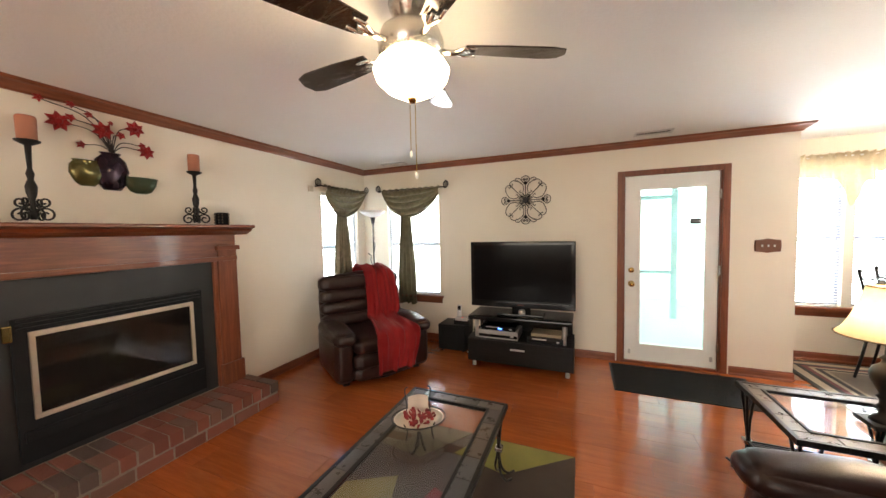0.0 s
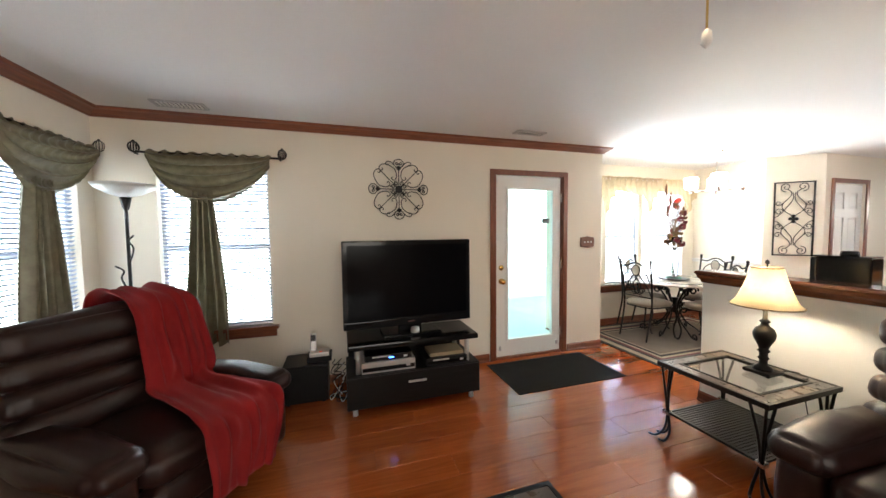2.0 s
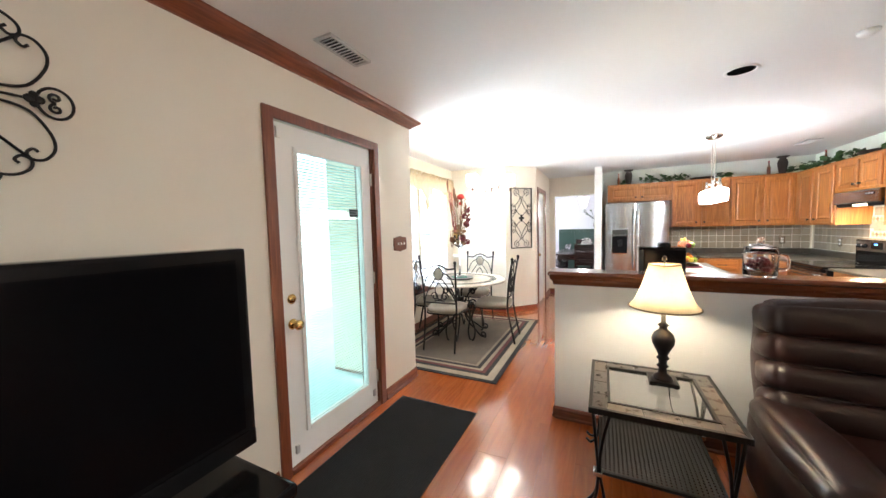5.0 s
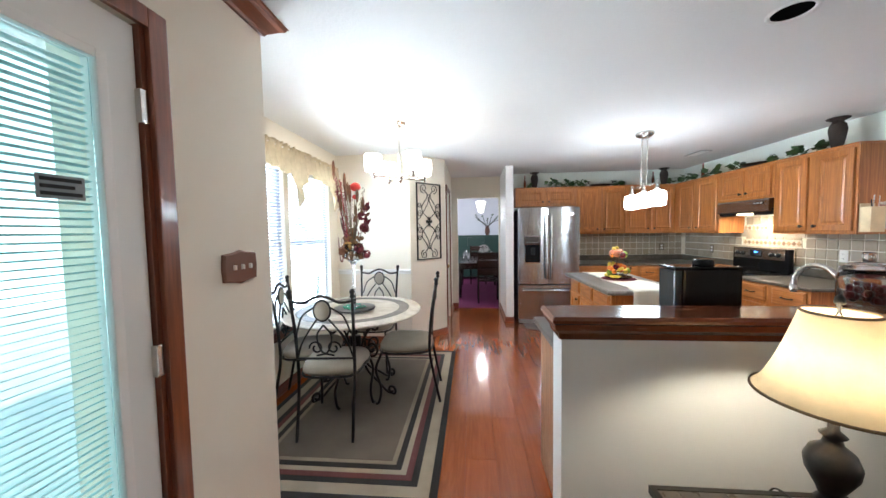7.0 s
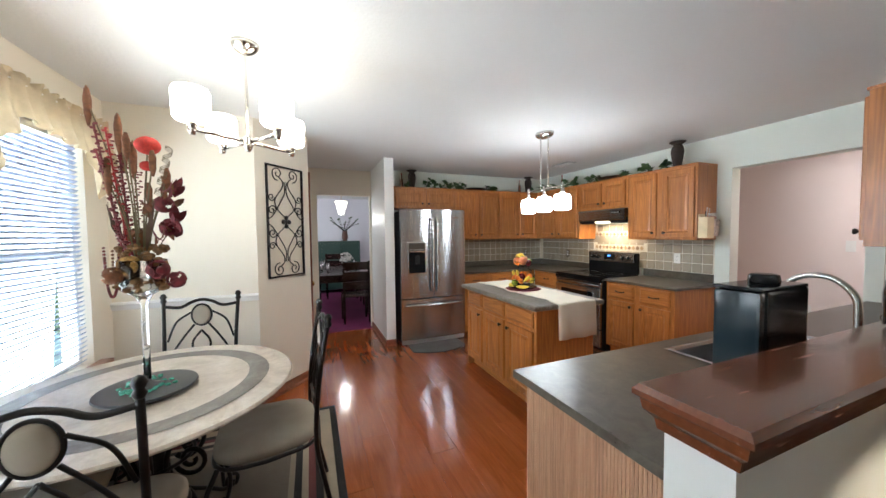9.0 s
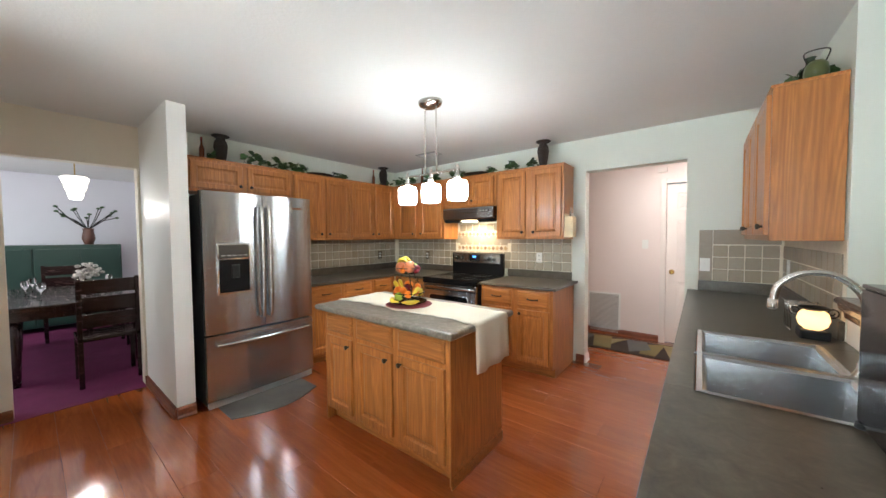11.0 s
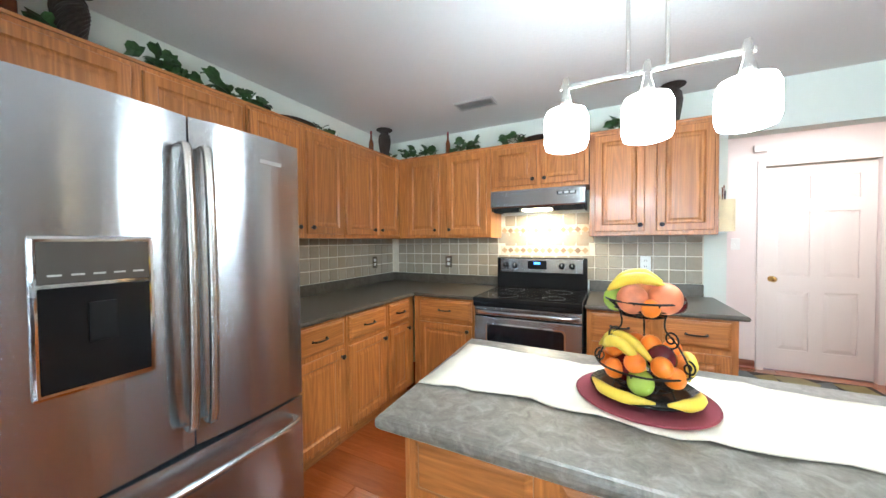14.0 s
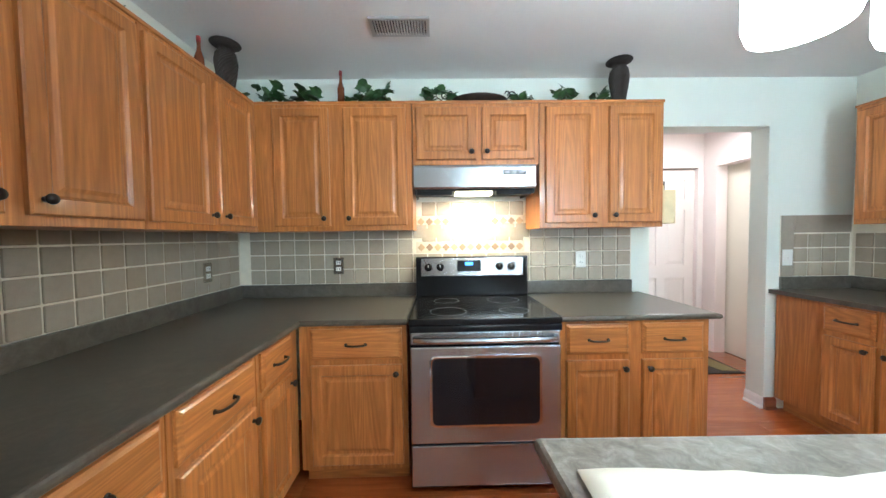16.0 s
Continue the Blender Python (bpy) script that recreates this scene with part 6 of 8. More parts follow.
bw.node_tree.nodes["Principled BSDF"].inputs["Specular IOR Level"].default_value = 0.22
part("drawer_unit", B(-0.55, 0.55, 0.0, 0.48, 0.07, 0.325, 0.006), bw, ts)
dr = part("drawer_front", B(-0.545, 0.545, -0.012, 0.0, 0.075, 0.32, 0.004), bw, ts)
part("handle", B(-0.075, 0.075, -0.024, -0.012, 0.235, 0.252, 0.004), M["silver"], dr)
part("back_panel", B(-0.53, 0.53, 0.44, 0.455, 0.325, 0.528), bw, ts)
part("top_shelf", B(-0.54, 0.54, 0.0, 0.46, 0.528, 0.572, 0.012), M["black"], ts)
for x in (-0.46, 0.46):
    for y in (0.07, 0.40):
        part("post", lathe(bm_new(), [(0.02, 0.325), (0.02, 0.528)], x, y, 14), M["silver"], ts, "", True)
for x in (-0.49, 0.49):
    for y in (0.05, 0.43):
        part("foot", lathe(bm_new(), [(0.018, 0.0), (0.022, 0.004), (0.018, 0.07)], x, y, 12), M["silver"], ts, "", True)


def player(name, label, at, w, d, h, mat, category):
    root = thing(name, label, category, at)
    part("case", B(-w / 2, w / 2, 0, d, 0, h, 0.004), mat, root)
    part("fascia", B(-w / 2 + 0.006, w / 2 - 0.006, -0.003, 0.001, h * 0.18, h * 0.55, 0.001), M["black"], root)
    part("tray_slot", B(-w * 0.35, w * 0.05, -0.005, -0.002, h * 0.62, h * 0.82, 0.001), M["silver"], root)
    part("button", B(w * 0.32, w * 0.40, -0.006, -0.002, h * 0.35, h * 0.6, 0.002), M["silver"], root)
    return root


player("video_recorder", "silver video recorder on the stand", (0.05, 4.09, 0.325), 0.43, 0.30, 0.085, M["silver"], "video recorder")
player("disc_player", "black disc player on the stand", (0.54, 4.09, 0.325), 0.36, 0.28, 0.06, M["black_m"], "disc player")
box_ = player("cable_box", "black cable box with blue clock display", (0.05, 4.11, 0.41), 0.38, 0.24, 0.05, M["black"], "cable box")
part("clock_digits", B(0.0, 0.042, -0.006, -0.003, 0.019, 0.029), glow("blue_digits", (0.05, 0.2, 1.0), 6.0, (0.0, 0.05, 0.2)), box_)
game = thing("flat_case", "tan flat case lying on the disc player", "case", (0.55, 4.12, 0.385))
part("case_body", B(-0.15, 0.15, 0, 0.2, 0, 0.03, 0.004), plain("tan_plastic", (0.35, 0.28, 0.18), 0.5), game)

sub = thing("subwoofer", "black boxy subwoofer on the floor", "loudspeaker", (-0.60, 4.40, 0))
part("cabinet_body", B(-0.19, 0.17, 0.0, 0.32, 0.015, 0.33, 0.008), bw, sub)
part("grille_cloth", B(-0.18, 0.16, -0.012, 0.0, 0.03, 0.315, 0.006), M["mat"], sub)
for x in (-0.15, 0.13):
    for y in (0.03, 0.29):
        part("foot", lathe(bm_new(), [(0.015, 0.0), (0.015, 0.016)], x, y, 10), M["black_m"], sub)
box2 = thing("router_box", "small black box on the subwoofer", "electronics", (-0.50, 4.46, 0.33))
part("case", B(-0.10, 0.10, 0, 0.16, 0, 0.05, 0.006), M["black_m"], box2)
ph = thing("cordless_phone", "silver cordless telephone standing in its base", "telephone", (-0.50, 4.50, 0.38))
part("base_unit", turn(B(-0.08, 0.08, -0.05, 0.07, 0.0, 0.035, 0.01), Matrix.Identity(4)), M["silver"], ph)
hs = part("handset", turn(B(-0.025, 0.025, -0.014, 0.014, 0.0, 0.165, 0.008), Matrix.Translation((-0.05, 0.02, 0.02)) @ Matrix.Rotation(radians(-12), 4, "X")), M["silver"], ph)
part("earpiece", turn(B(-0.02, 0.02, -0.018, -0.013, 0.10, 0.15, 0.004), Matrix.Translation((-0.05, 0.02, 0.02)) @ Matrix.Rotation(radians(-12), 4, "X")), M["black"], hs)
for i in range(4):
    for j in range(3):
        part("key", turn(B(-0.017 + j * 0.013, -0.008 + j * 0.013, -0.017, -0.013, 0.025 + i * 0.017, 0.036 + i * 0.017, 0.001), Matrix.Translation((-0.05, 0.02, 0.02)) @ Matrix.Rotation(radians(-12), 4, "X")), M["white"], hs)
part("display", B(0.0, 0.02, -0.03, -0.015, 0.034, 0.038), glow("red_display", (1.0, 0.1, 0.05), 0.8, (0.2, 0.02, 0.02)), ph)
cb = thing("cable_bundle", "grey tangle of cables beside the stand", "cable")
random.seed(9)
for k in range(6):
    pts = [(-0.40 + random.uniform(0, 0.14), 4.52 + random.uniform(0, 0.15), 0.28 - 0.05 * i + random.uniform(-0.02, 0.02)) if i < 5 else (-0.40 + random.uniform(-0.03, 0.16), 4.35 + random.uniform(0, 0.3), 0.006) for i in range(9)]
    part("cable", tube(bm_new(), curve(pts, 5), 0.004, 6), M["white"] if k % 3 == 0 else M["black_m"], cb)

dm = thing("door_mat", "black ribbed door mat on the wood floor", "mat", (1.765, 4.315, 0))
part("pad", B(-0.595, 0.595, -0.335, 0.335, 0.0, 0.008, 0.003), M["mat"], dm)
for i in range(44):
    part("rib", B(-0.575, 0.575, -0.32 + i * 0.0148, -0.312 + i * 0.0148, 0.008, 0.0105, 0.001, 1), M["mat"], dm)


# iron wall medallion
md = thing("wall_medallion", "round black wrought iron scroll wall medallion", "wall art", (0.262, 4.725, 1.865))
part("centre_plate", B(-0.034, 0.034, -0.012, 0.006, -0.034, 0.034, 0.012, 3), M["iron"], md)
MR = 0.292
for k in range(4):
    m = Matrix.Rotation(radians(90 * k), 4, "Y")
    arm = [[(0, 0, 0.03), (0, 0, 0.76 * MR)], [(0.165 * MR * math.sin(t), 0, MR * (0.86 - 0.14 * math.cos(t))) for t in [2 * math.pi * q / 28 for q in range(29)]]]
    for s in (-1, 1):
        c_scroll = [(0.20, 0.40), (0.235, 0.385), (0.235, 0.335), (0.18, 0.30), (0.11, 0.33), (0.075, 0.45), (0.13, 0.66), (0.34, 0.80), (0.51, 0.825), (0.63, 0.75), (0.645, 0.655), (0.58, 0.615), (0.53, 0.66), (0.56, 0.70)]
        arm.append(curve([(s * x * MR, 0, z * MR) for x, z in c_scroll], 5))
        arm.append([(s * x, y, z) for x, y, z in spiral(0.085 * MR, 0.20 * MR, 0.075 * MR, 0.02 * MR, radians(100), -1.3)])
        arm.append([(s * x, y, z) for x, y, z in spiral(0.06 * MR, 0.86 * MR, 0.055 * MR, 0.015 * MR, radians(180), 1.2)])
        if k % 2 == 0:
            arm.append(curve([(s * x * MR, 0, z * MR) for x, z in ((0.13, 0.78), (0.26, 0.90), (0.38, 0.91), (0.43, 0.84), (0.37, 0.79), (0.32, 0.83))], 5))
    iron_part("scroll_arm", [[m @ Vector(p) for p in ln] for ln in arm], 0.0044, md)
    bm = bm_new()
    for dx, dz, r in ((0, 0.67, 0.014), (0, 0.74, 0.013), (-0.05, 0.70, 0.011), (0.05, 0.70, 0.011)):
        ball(bm, m @ Vector((dx * MR, -0.004, dz * MR)), r, 1, 0.5, 1, 10, 6)
    part("leaf_boss", bm, M["iron"], md, "", True)
    m2 = Matrix.Rotation(radians(90 * k + 45), 4, "Y")
    iron_part("diagonal_bar", [[m2 @ Vector(p) for p in ((0, 0, 0.03), (0, 0, 0.88 * MR))]], 0.0044, md)
for x, z in ((0, 0.13), (0, -0.13)):
    part("wall_peg", B(x - 0.004, x + 0.004, 0.0, 0.025, z - 0.004, z + 0.004), M["iron"], md)

# switch plate, alarm sensor, vents, detectors
sp = thing("switch_plate", "carved brown wooden plate with three switches", "wall plate", (2.537, 4.75, 1.302))
bm = bm_new()
o = [(-0.095, -0.055), (-0.03, -0.062), (0, -0.07), (0.03, -0.062), (0.095, -0.055), (0.10, 0.0), (0.095, 0.055), (0.03, 0.062), (0, 0.07), (-0.03, 0.062), (-0.095, 0.055), (-0.10, 0.0)]
loft(bm, [[(x, 0, z) for x, z in o], [(x, -0.009, z) for x, z in o], [(x * 0.93, -0.014, z * 0.9) for x, z in o]])
part("plate", bm, plain("carved_brown_wood", (0.16, 0.06, 0.03), 0.45, 0, 0.15), sp)
for x in (-0.046, 0, 0.046):
    part("toggle", B(x - 0.005, x + 0.005, -0.024, -0.012, -0.010, 0.010, 0.002), M["white"], sp)
al = thing("alarm_sensor", "small beige alarm sensor on the wall", "sensor", (XW, 3.68, 2.05))
part("case", B(0, 0.03, -0.03, 0.03, -0.035, 0.035, 0.006), plain("beige_plastic", (0.62, 0.55, 0.42), 0.5), al)


def vent(name, label, at, rz, w, d, slats, dark=0.5):
    root = thing(name, label, "air vent", at, rz, "ceiling vents")
    bm = bm_new()
    for x0, x1, y0, y1 in ((-w / 2, w / 2, -d / 2, -d / 2 + 0.018), (-w / 2, w / 2, d / 2 - 0.018, d / 2), (-w / 2, -w / 2 + 0.018, -d / 2 + 0.018, d / 2 - 0.018), (w / 2 - 0.018, w / 2, -d / 2 + 0.018, d / 2 - 0.018)):
        box(bm, x0, x1, y0, y1, -0.012, -0.001)
    part("frame", bm, M["silver"], root)
    # black sheet gives the shade of a duct between the slats
    part("shade_backing", B(-w / 2 + 0.01, w / 2 - 0.01, -d / 2 + 0.01, d / 2 - 0.01, -0.003, -0.001), M["black_m"], root)
    for i in range(slats):
        x = -w / 2 + 0.022 + (w - 0.044) * (i + 0.5) / slats
        part("slat", turn(B(-0.0012, 0.0012, -d / 2 + 0.018, d / 2 - 0.018, -0.007, 0.006), Matrix.Translation((x, 0, -0.0085)) @ Matrix.Rotation(radians(38), 4, "Y")), M["white"], root)
    return root


vent("ceiling_vent", "white slatted ceiling vent", (1.525, 4.40, C), 0, 0.32, 0.12, 11)
vent("ceiling_vent", "white slatted ceiling vent", (-1.42, 4.47, C), 0, 0.34, 0.13, 11)
vent("ceiling_vent", "grey slatted ceiling vent over the worktop", (5.92, 0.78, C), 0, 0.31, 0.15, 18, 0.6)
rl = thing("recessed_light", "unlit recessed ceiling light with a white ring", "ceiling light", (2.945, 2.305, C))
part("trim_ring", lathe(bm_new(), [(0.092, -0.001), (0.09, -0.008), (0.075, -0.006), (0.072, -0.001)], n=32, cap=False), M["white"], rl, "", True)
# flat black disc stands in for the shade inside an open can
can_m = plain("can_shade_black", (0.004, 0.004, 0.004), 0.9, 0, 0.1, bumpy=0)
can_m.node_tree.nodes["Principled BSDF"].inputs["Specular IOR Level"].default_value = 0.0
part("can", lathe(bm_new(), [(0.0, -0.0015), (0.074, -0.002)], n=32, cap=False), can_m, rl)
sd = thing("smoke_detector", "round white smoke detector on the ceiling", "smoke detector", (2.69, 1.86, C))
part("case", lathe(bm_new(), [(0.0, -0.026), (0.030, -0.025), (0.041, -0.014), (0.043, -0.001)], n=28), M["white"], sd, "", True)

# ceiling fan
fan = thing("ceiling_fan", "five-blade ceiling fan with a glowing glass bowl", "ceiling fan", (0.24, 1.87, 0))
part("canopy", lathe(bm_new(), [(0.02, 2.34), (0.06, 2.36), (0.085, 2.40), (0.09, 2.419)], n=28), M["nickel"], fan, "", True)
mh = part("motor_housing", lathe(bm_new(), [(0.06, 2.185), (0.10, 2.195), (0.13, 2.22), (0.135, 2.27), (0.12, 2.31), (0.07, 2.34), (0.03, 2.35)], n=32), M["nickel"], fan, "", True)
fan_glass = glow("lit_fan_bowl", (1.0, 0.78, 0.48), 17.0)
part("glass_bowl", lathe(bm_new(), [(0.0, 2.052), (0.05, 2.058), (0.105, 2.085), (0.145, 2.125), (0.155, 2.16), (0.14, 2.185), (0.11, 2.19)], n=32), fan_glass, fan, "glowing frosted glass bowl", True)
part("bowl_finial", lathe(bm_new(), [(0.0, 2.030), (0.012, 2.036), (0.022, 2.048), (0.02, 2.054)], n=14), M["brass"], fan, "", True)
blade_mat = wood("dark_blade_wood", (0.035, 0.022, 0.015), (0.018, 0.011, 0.008), 0.25, "x", 0.3)
for k in range(5):
    a = radians(29 + 72 * k)
    m = Matrix.Rotation(a, 4, "Z")
    bm = bm_new()
    o = [(0.22, -0.045), (0.40, -0.062), (0.58, -0.068), (0.64, -0.052), (0.66, 0.0), (0.64, 0.052), (0.58, 0.068), (0.40, 0.062), (0.22, 0.045)]
    loft(bm, [[(x, y, -0.003) for x, y in o], [(x, y, 0.003) for x, y in o]])
    turn(bm, m @ Matrix.Translation((0, 0, 2.255)) @ Matrix.Rotation(radians(11), 4, "X"))
    bl_ = part("blade", bm, blade_mat, fan)
    bm = bm_new()
    tube(bm, [m @ Vector(p) for p in ((0.11, 0, 2.245), (0.17, 0, 2.24), (0.24, 0, 2.25))], 0.012, 8)
    for s in (-1, 1):
        tube(bm, [m @ Vector(p) for p in ((0.17, 0, 2.243), (0.22, 0.03 * s, 2.246), (0.27, 0.03 * s, 2.250))], 0.007, 6)
    part("blade_iron", bm, M["nickel"], bl_, "", True)
for x, z1, r in ((-0.012, 1.84, 0.007), (0.012, 1.752, 0.008)):
    ch = part("pull_chain", tube(bm_new(), [(x, 0, 2.05), (x, 0, z1)], 0.0018, 5), M["brass"], fan)
    part("chain_bob", lathe(bm_new(), [(0.001, z1 - 0.03), (r, z1 - 0.02), (r * 0.8, z1 - 0.005), (0.002, z1)], x, 0, 10), M["white"], ch, "", True)


# ---- dining nook ----
def flat_outline(bm, pts, z0, z1):
    return loft(bm, [[(x, y, z0) for x, y in pts], [(x, y, z1) for x, y in pts]])


nr = thing("dining_rug", "taupe bordered rug with black, wine and tan stripes", "rug")
cols = [(0.020, 0.018, 0.017), (0.30, 0.25, 0.18), (0.020, 0.018, 0.017), (0.11, 0.03, 0.03), (0.30, 0.25, 0.18), (0.020, 0.018, 0.017), (0.24, 0.20, 0.145), (0.13, 0.105, 0.08)]
ins = [0.0, 0.045, 0.12, 0.16, 0.20, 0.235, 0.275, 0.305]
for k, (c, i) in enumerate(zip(cols, ins)):
    f = fabric("rug_band_pile", c, shade(c, 1.3), 280)
    part("rug_band", B(2.87 + i, 5.085 - i, 3.98 + i, 5.40 - i, 0.001 + 0.0 * k, 0.008 + 0.0016 * k, 0.0015, 1), f, nr)

table = thing("dining_table", "round stone-topped dining table on scrolled iron base", "dining table", (4.10, 4.84, 0))
marble = stone("cream_travertine", (0.50, 0.43, 0.35), (0.66, 0.59, 0.50), (0.76, 0.70, 0.62), 6, 0.22)
grey_m = stone("grey_marble", (0.13, 0.118, 0.105), (0.20, 0.182, 0.165), (0.29, 0.27, 0.25), 9, 0.22)
part("tabletop", lathe(bm_new(), [(0.0, 0.722), (0.56, 0.722), (0.592, 0.727), (0.60, 0.738), (0.592, 0.748), (0.0, 0.750)], n=72), marble, table, "", False)
bm = bm_new()
loft(bm, [[(r * math.cos(2 * math.pi * i / 72), r * math.sin(2 * math.pi * i / 72), 0.7512) for i in range(72)] for r in (0.40, 0.49)], False)
part("inlay_ring", bm, grey_m, table)
part("hub", lathe(bm_new(), [(0.05, 0.30), (0.05, 0.33), (0.30, 0.705), (0.32, 0.722)][:2] + [(0.05, 0.5)], n=16), M["iron"], table, "", True)
for k in range(6):
    m = Matrix.Rotation(radians(60 * k + 15), 4, "Z")
    lines = [curve([(0.34, 0, 0.72), (0.22, 0, 0.66), (0.10, 0, 0.50), (0.06, 0, 0.36), (0.12, 0, 0.20), (0.24, 0, 0.10), (0.32, 0, 0.035), (0.375, 0, 0.03)], 7), spiral(0.36, 0.055, 0.045, 0.012, radians(-90), 1.2), spiral(0.17, 0.40, 0.075, 0.015, radians(200), 1.5), spiral(0.20, 0.60, 0.05, 0.012, radians(180), -1.3)]
    iron_part("scroll_leg", [[m @ Vector(p) for p in ln] for ln in lines], 0.011, table, None, 8)
iron_part("ring", [[(0.16 * math.cos(t), 0.16 * math.sin(t), 0.42) for t in [2 * math.pi * i / 40 for i in range(41)]], [(0.33 * math.cos(t), 0.33 * math.sin(t), 0.712) for t in [2 * math.pi * i / 40 for i in range(41)]]], 0.009, table)

ls = thing("lazy_susan", "round black slate turntable on the table", "turntable", (4.05, 4.82, 0.7515))
part("disc", lathe(bm_new(), [(0.0, 0.012), (0.175, 0.012), (0.18, 0.018), (0.178, 0.026), (0.0, 0.027)], n=40), plain("black_slate_disc", (0.035, 0.034, 0.034), 0.4), ls)
part("foot_ring", lathe(bm_new(), [(0.08, 0.0), (0.08, 0.012)], n=24), M["black_m"], ls)
bd = thing("glass_beads", "green glass beads ringed on the turntable", "beads", (4.05, 4.82, 0.7785))
bead_m = plain("green_bead", (0.10, 0.42, 0.30), 0.1, 0, 0.4, 60)
random.seed(12)
b_me = mesh_of(ball(bm_new(), (0, 0, 0.005), 0.011, 1, 1, 0.5, 8, 5), bead_m, True)
for k in range(44):
    a, r = random.uniform(0, 6.28), random.uniform(0.055, 0.105)
    o = new("bead", b_me)
    o.parent = bd
    o.location = (r * math.cos(a), r * math.sin(a), 0)

seat_m = fabric("taupe_seat_cloth", (0.30, 0.26, 0.20), (0.38, 0.33, 0.26), 350)


def chair():
    """A scrolled iron dining chair; its front looks towards +x, the back stands at -x."""
    root = thing("dining_chair", "black scrolled iron dining chair with taupe padded seat", "chair", (0, 0, 0), 0, "chairs round the dining table")
    bm = bm_new()
    o = []
    for k in range(32):
        a = 2 * math.pi * k / 32
        cx, sy = math.cos(a), math.sin(a)
        o.append((0.22 * math.copysign(abs(cx) ** 0.55, cx), 0.225 * math.copysign(abs(sy) ** 0.55, sy) * (1.0 if cx > 0 else 0.93)))
    loft(bm, [[(x * k, y * k, z) for x, y in o] for k, z in ((0.94, 0.435), (1.0, 0.45), (1.0, 0.475), (0.93, 0.495), (0.6, 0.505), (0.1, 0.508))])
    part("seat", bm, seat_m, root, "taupe padded seat", True)
    iron_part("seat_frame", [[(x, y, 0.428) for x, y in o + o[:1]]], 0.009, root)
    for s in (-1, 1):
        iron_part("front_leg", [curve([(0.19, 0.19 * s, 0.43), (0.235, 0.215 * s, 0.30), (0.20, 0.20 * s, 0.14), (0.215, 0.21 * s, 0.03), (0.24, 0.22 * s, 0.012)], 6)], 0.011, root, None, 8)
        post = iron_part("back_post", [curve([(-0.285, 0.19 * s, 0.012), (-0.235, 0.19 * s, 0.25), (-0.205, 0.195 * s, 0.46), (-0.225, 0.20 * s, 0.75), (-0.265, 0.21 * s, 0.99)], 6)], 0.0115, root, None, 8)
        bm = lathe(bm_new(), [(0.012, 0.985), (0.018, 1.0), (0.012, 1.012), (0.020, 1.028), (0.012, 1.045), (0.0, 1.05)], -0.268, 0.211 * s, 12)
        part("finial", bm, M["iron"], post, "", True)

    def bx(z):
        return -0.205 - 0.06 * max(0, (z - 0.46) / 0.53) ** 1.3
    top = [(0.205, 0.965), (0.12, 0.955), (0.06, 0.985), (0, 1.0), (-0.06, 0.985), (-0.12, 0.955), (-0.205, 0.965)]
    iron_part("top_rail", [curve([(bx(z), y, z) for y, z in top], 5)], 0.010, root, None, 8)
    iron_part("lower_rail", [[(bx(0.56), -0.195, 0.56), (bx(0.56), 0.195, 0.56)]], 0.008, root)
    ring = [(bx(0.90), 0.056 * math.cos(t), 0.90 + 0.070 * math.sin(t)) for t in [2 * math.pi * k / 28 for k in range(29)]]
    lines = [ring]
    for s in (-1, 1):
        lines.append(curve([(bx(0.84), 0.04 * s, 0.84), (bx(0.76), 0.10 * s, 0.76), (bx(0.66), 0.16 * s, 0.66), (bx(0.57), 0.19 * s, 0.57)], 6))
        lines.append(curve([(bx(0.92), 0.06 * s, 0.92), (bx(0.86), 0.14 * s, 0.86), (bx(0.76), 0.185 * s, 0.74)], 6))
        lines.append([(bx(z), y * s, z) for y, z in [(0.06 + 0.048 * math.cos(t) * (1 - 0.09 * t), 0.635 + 0.05 * math.sin(t) * (1 - 0.09 * t)) for t in [0.35 * k for k in range(22)]]])
        lines.append(curve([(bx(0.80), 0.0, 0.80), (bx(0.72), -0.05 * s, 0.72), (bx(0.66), -0.02 * s, 0.61), (bx(0.58), 0.06 * s, 0.58)], 6))
    iron_part("back_scroll", lines, 0.0065, root)
    bm = bm_new()
    o2 = [(0.050 * math.cos(t), 0.064 * math.sin(t)) for t in [2 * math.pi * k / 28 for k in range(28)]]
    loft(bm, [[(bx(0.90) + d, y * k, 0.90 + z * k) for y, z in o2] for d, k in ((-0.012, 0.75), (-0.006, 1.0), (0.006, 1.0), (0.012, 0.75))])
    part("back_pad", bm, seat_m, root, "oval padded cushion", True)
    return root


ch = chair()
ch.matrix_basis = pose(3.59, 4.80, 0.018, 0, 0, 4)
copy_thing(ch, pose(4.045, 4.35, 0.018, 0, 0, 94))
copy_thing(ch, pose(4.60, 4.83, 0.018, 0, 0, 178))
copy_thing(ch, pose(3.88, 5.12, 0.018, 0, 0, -78))

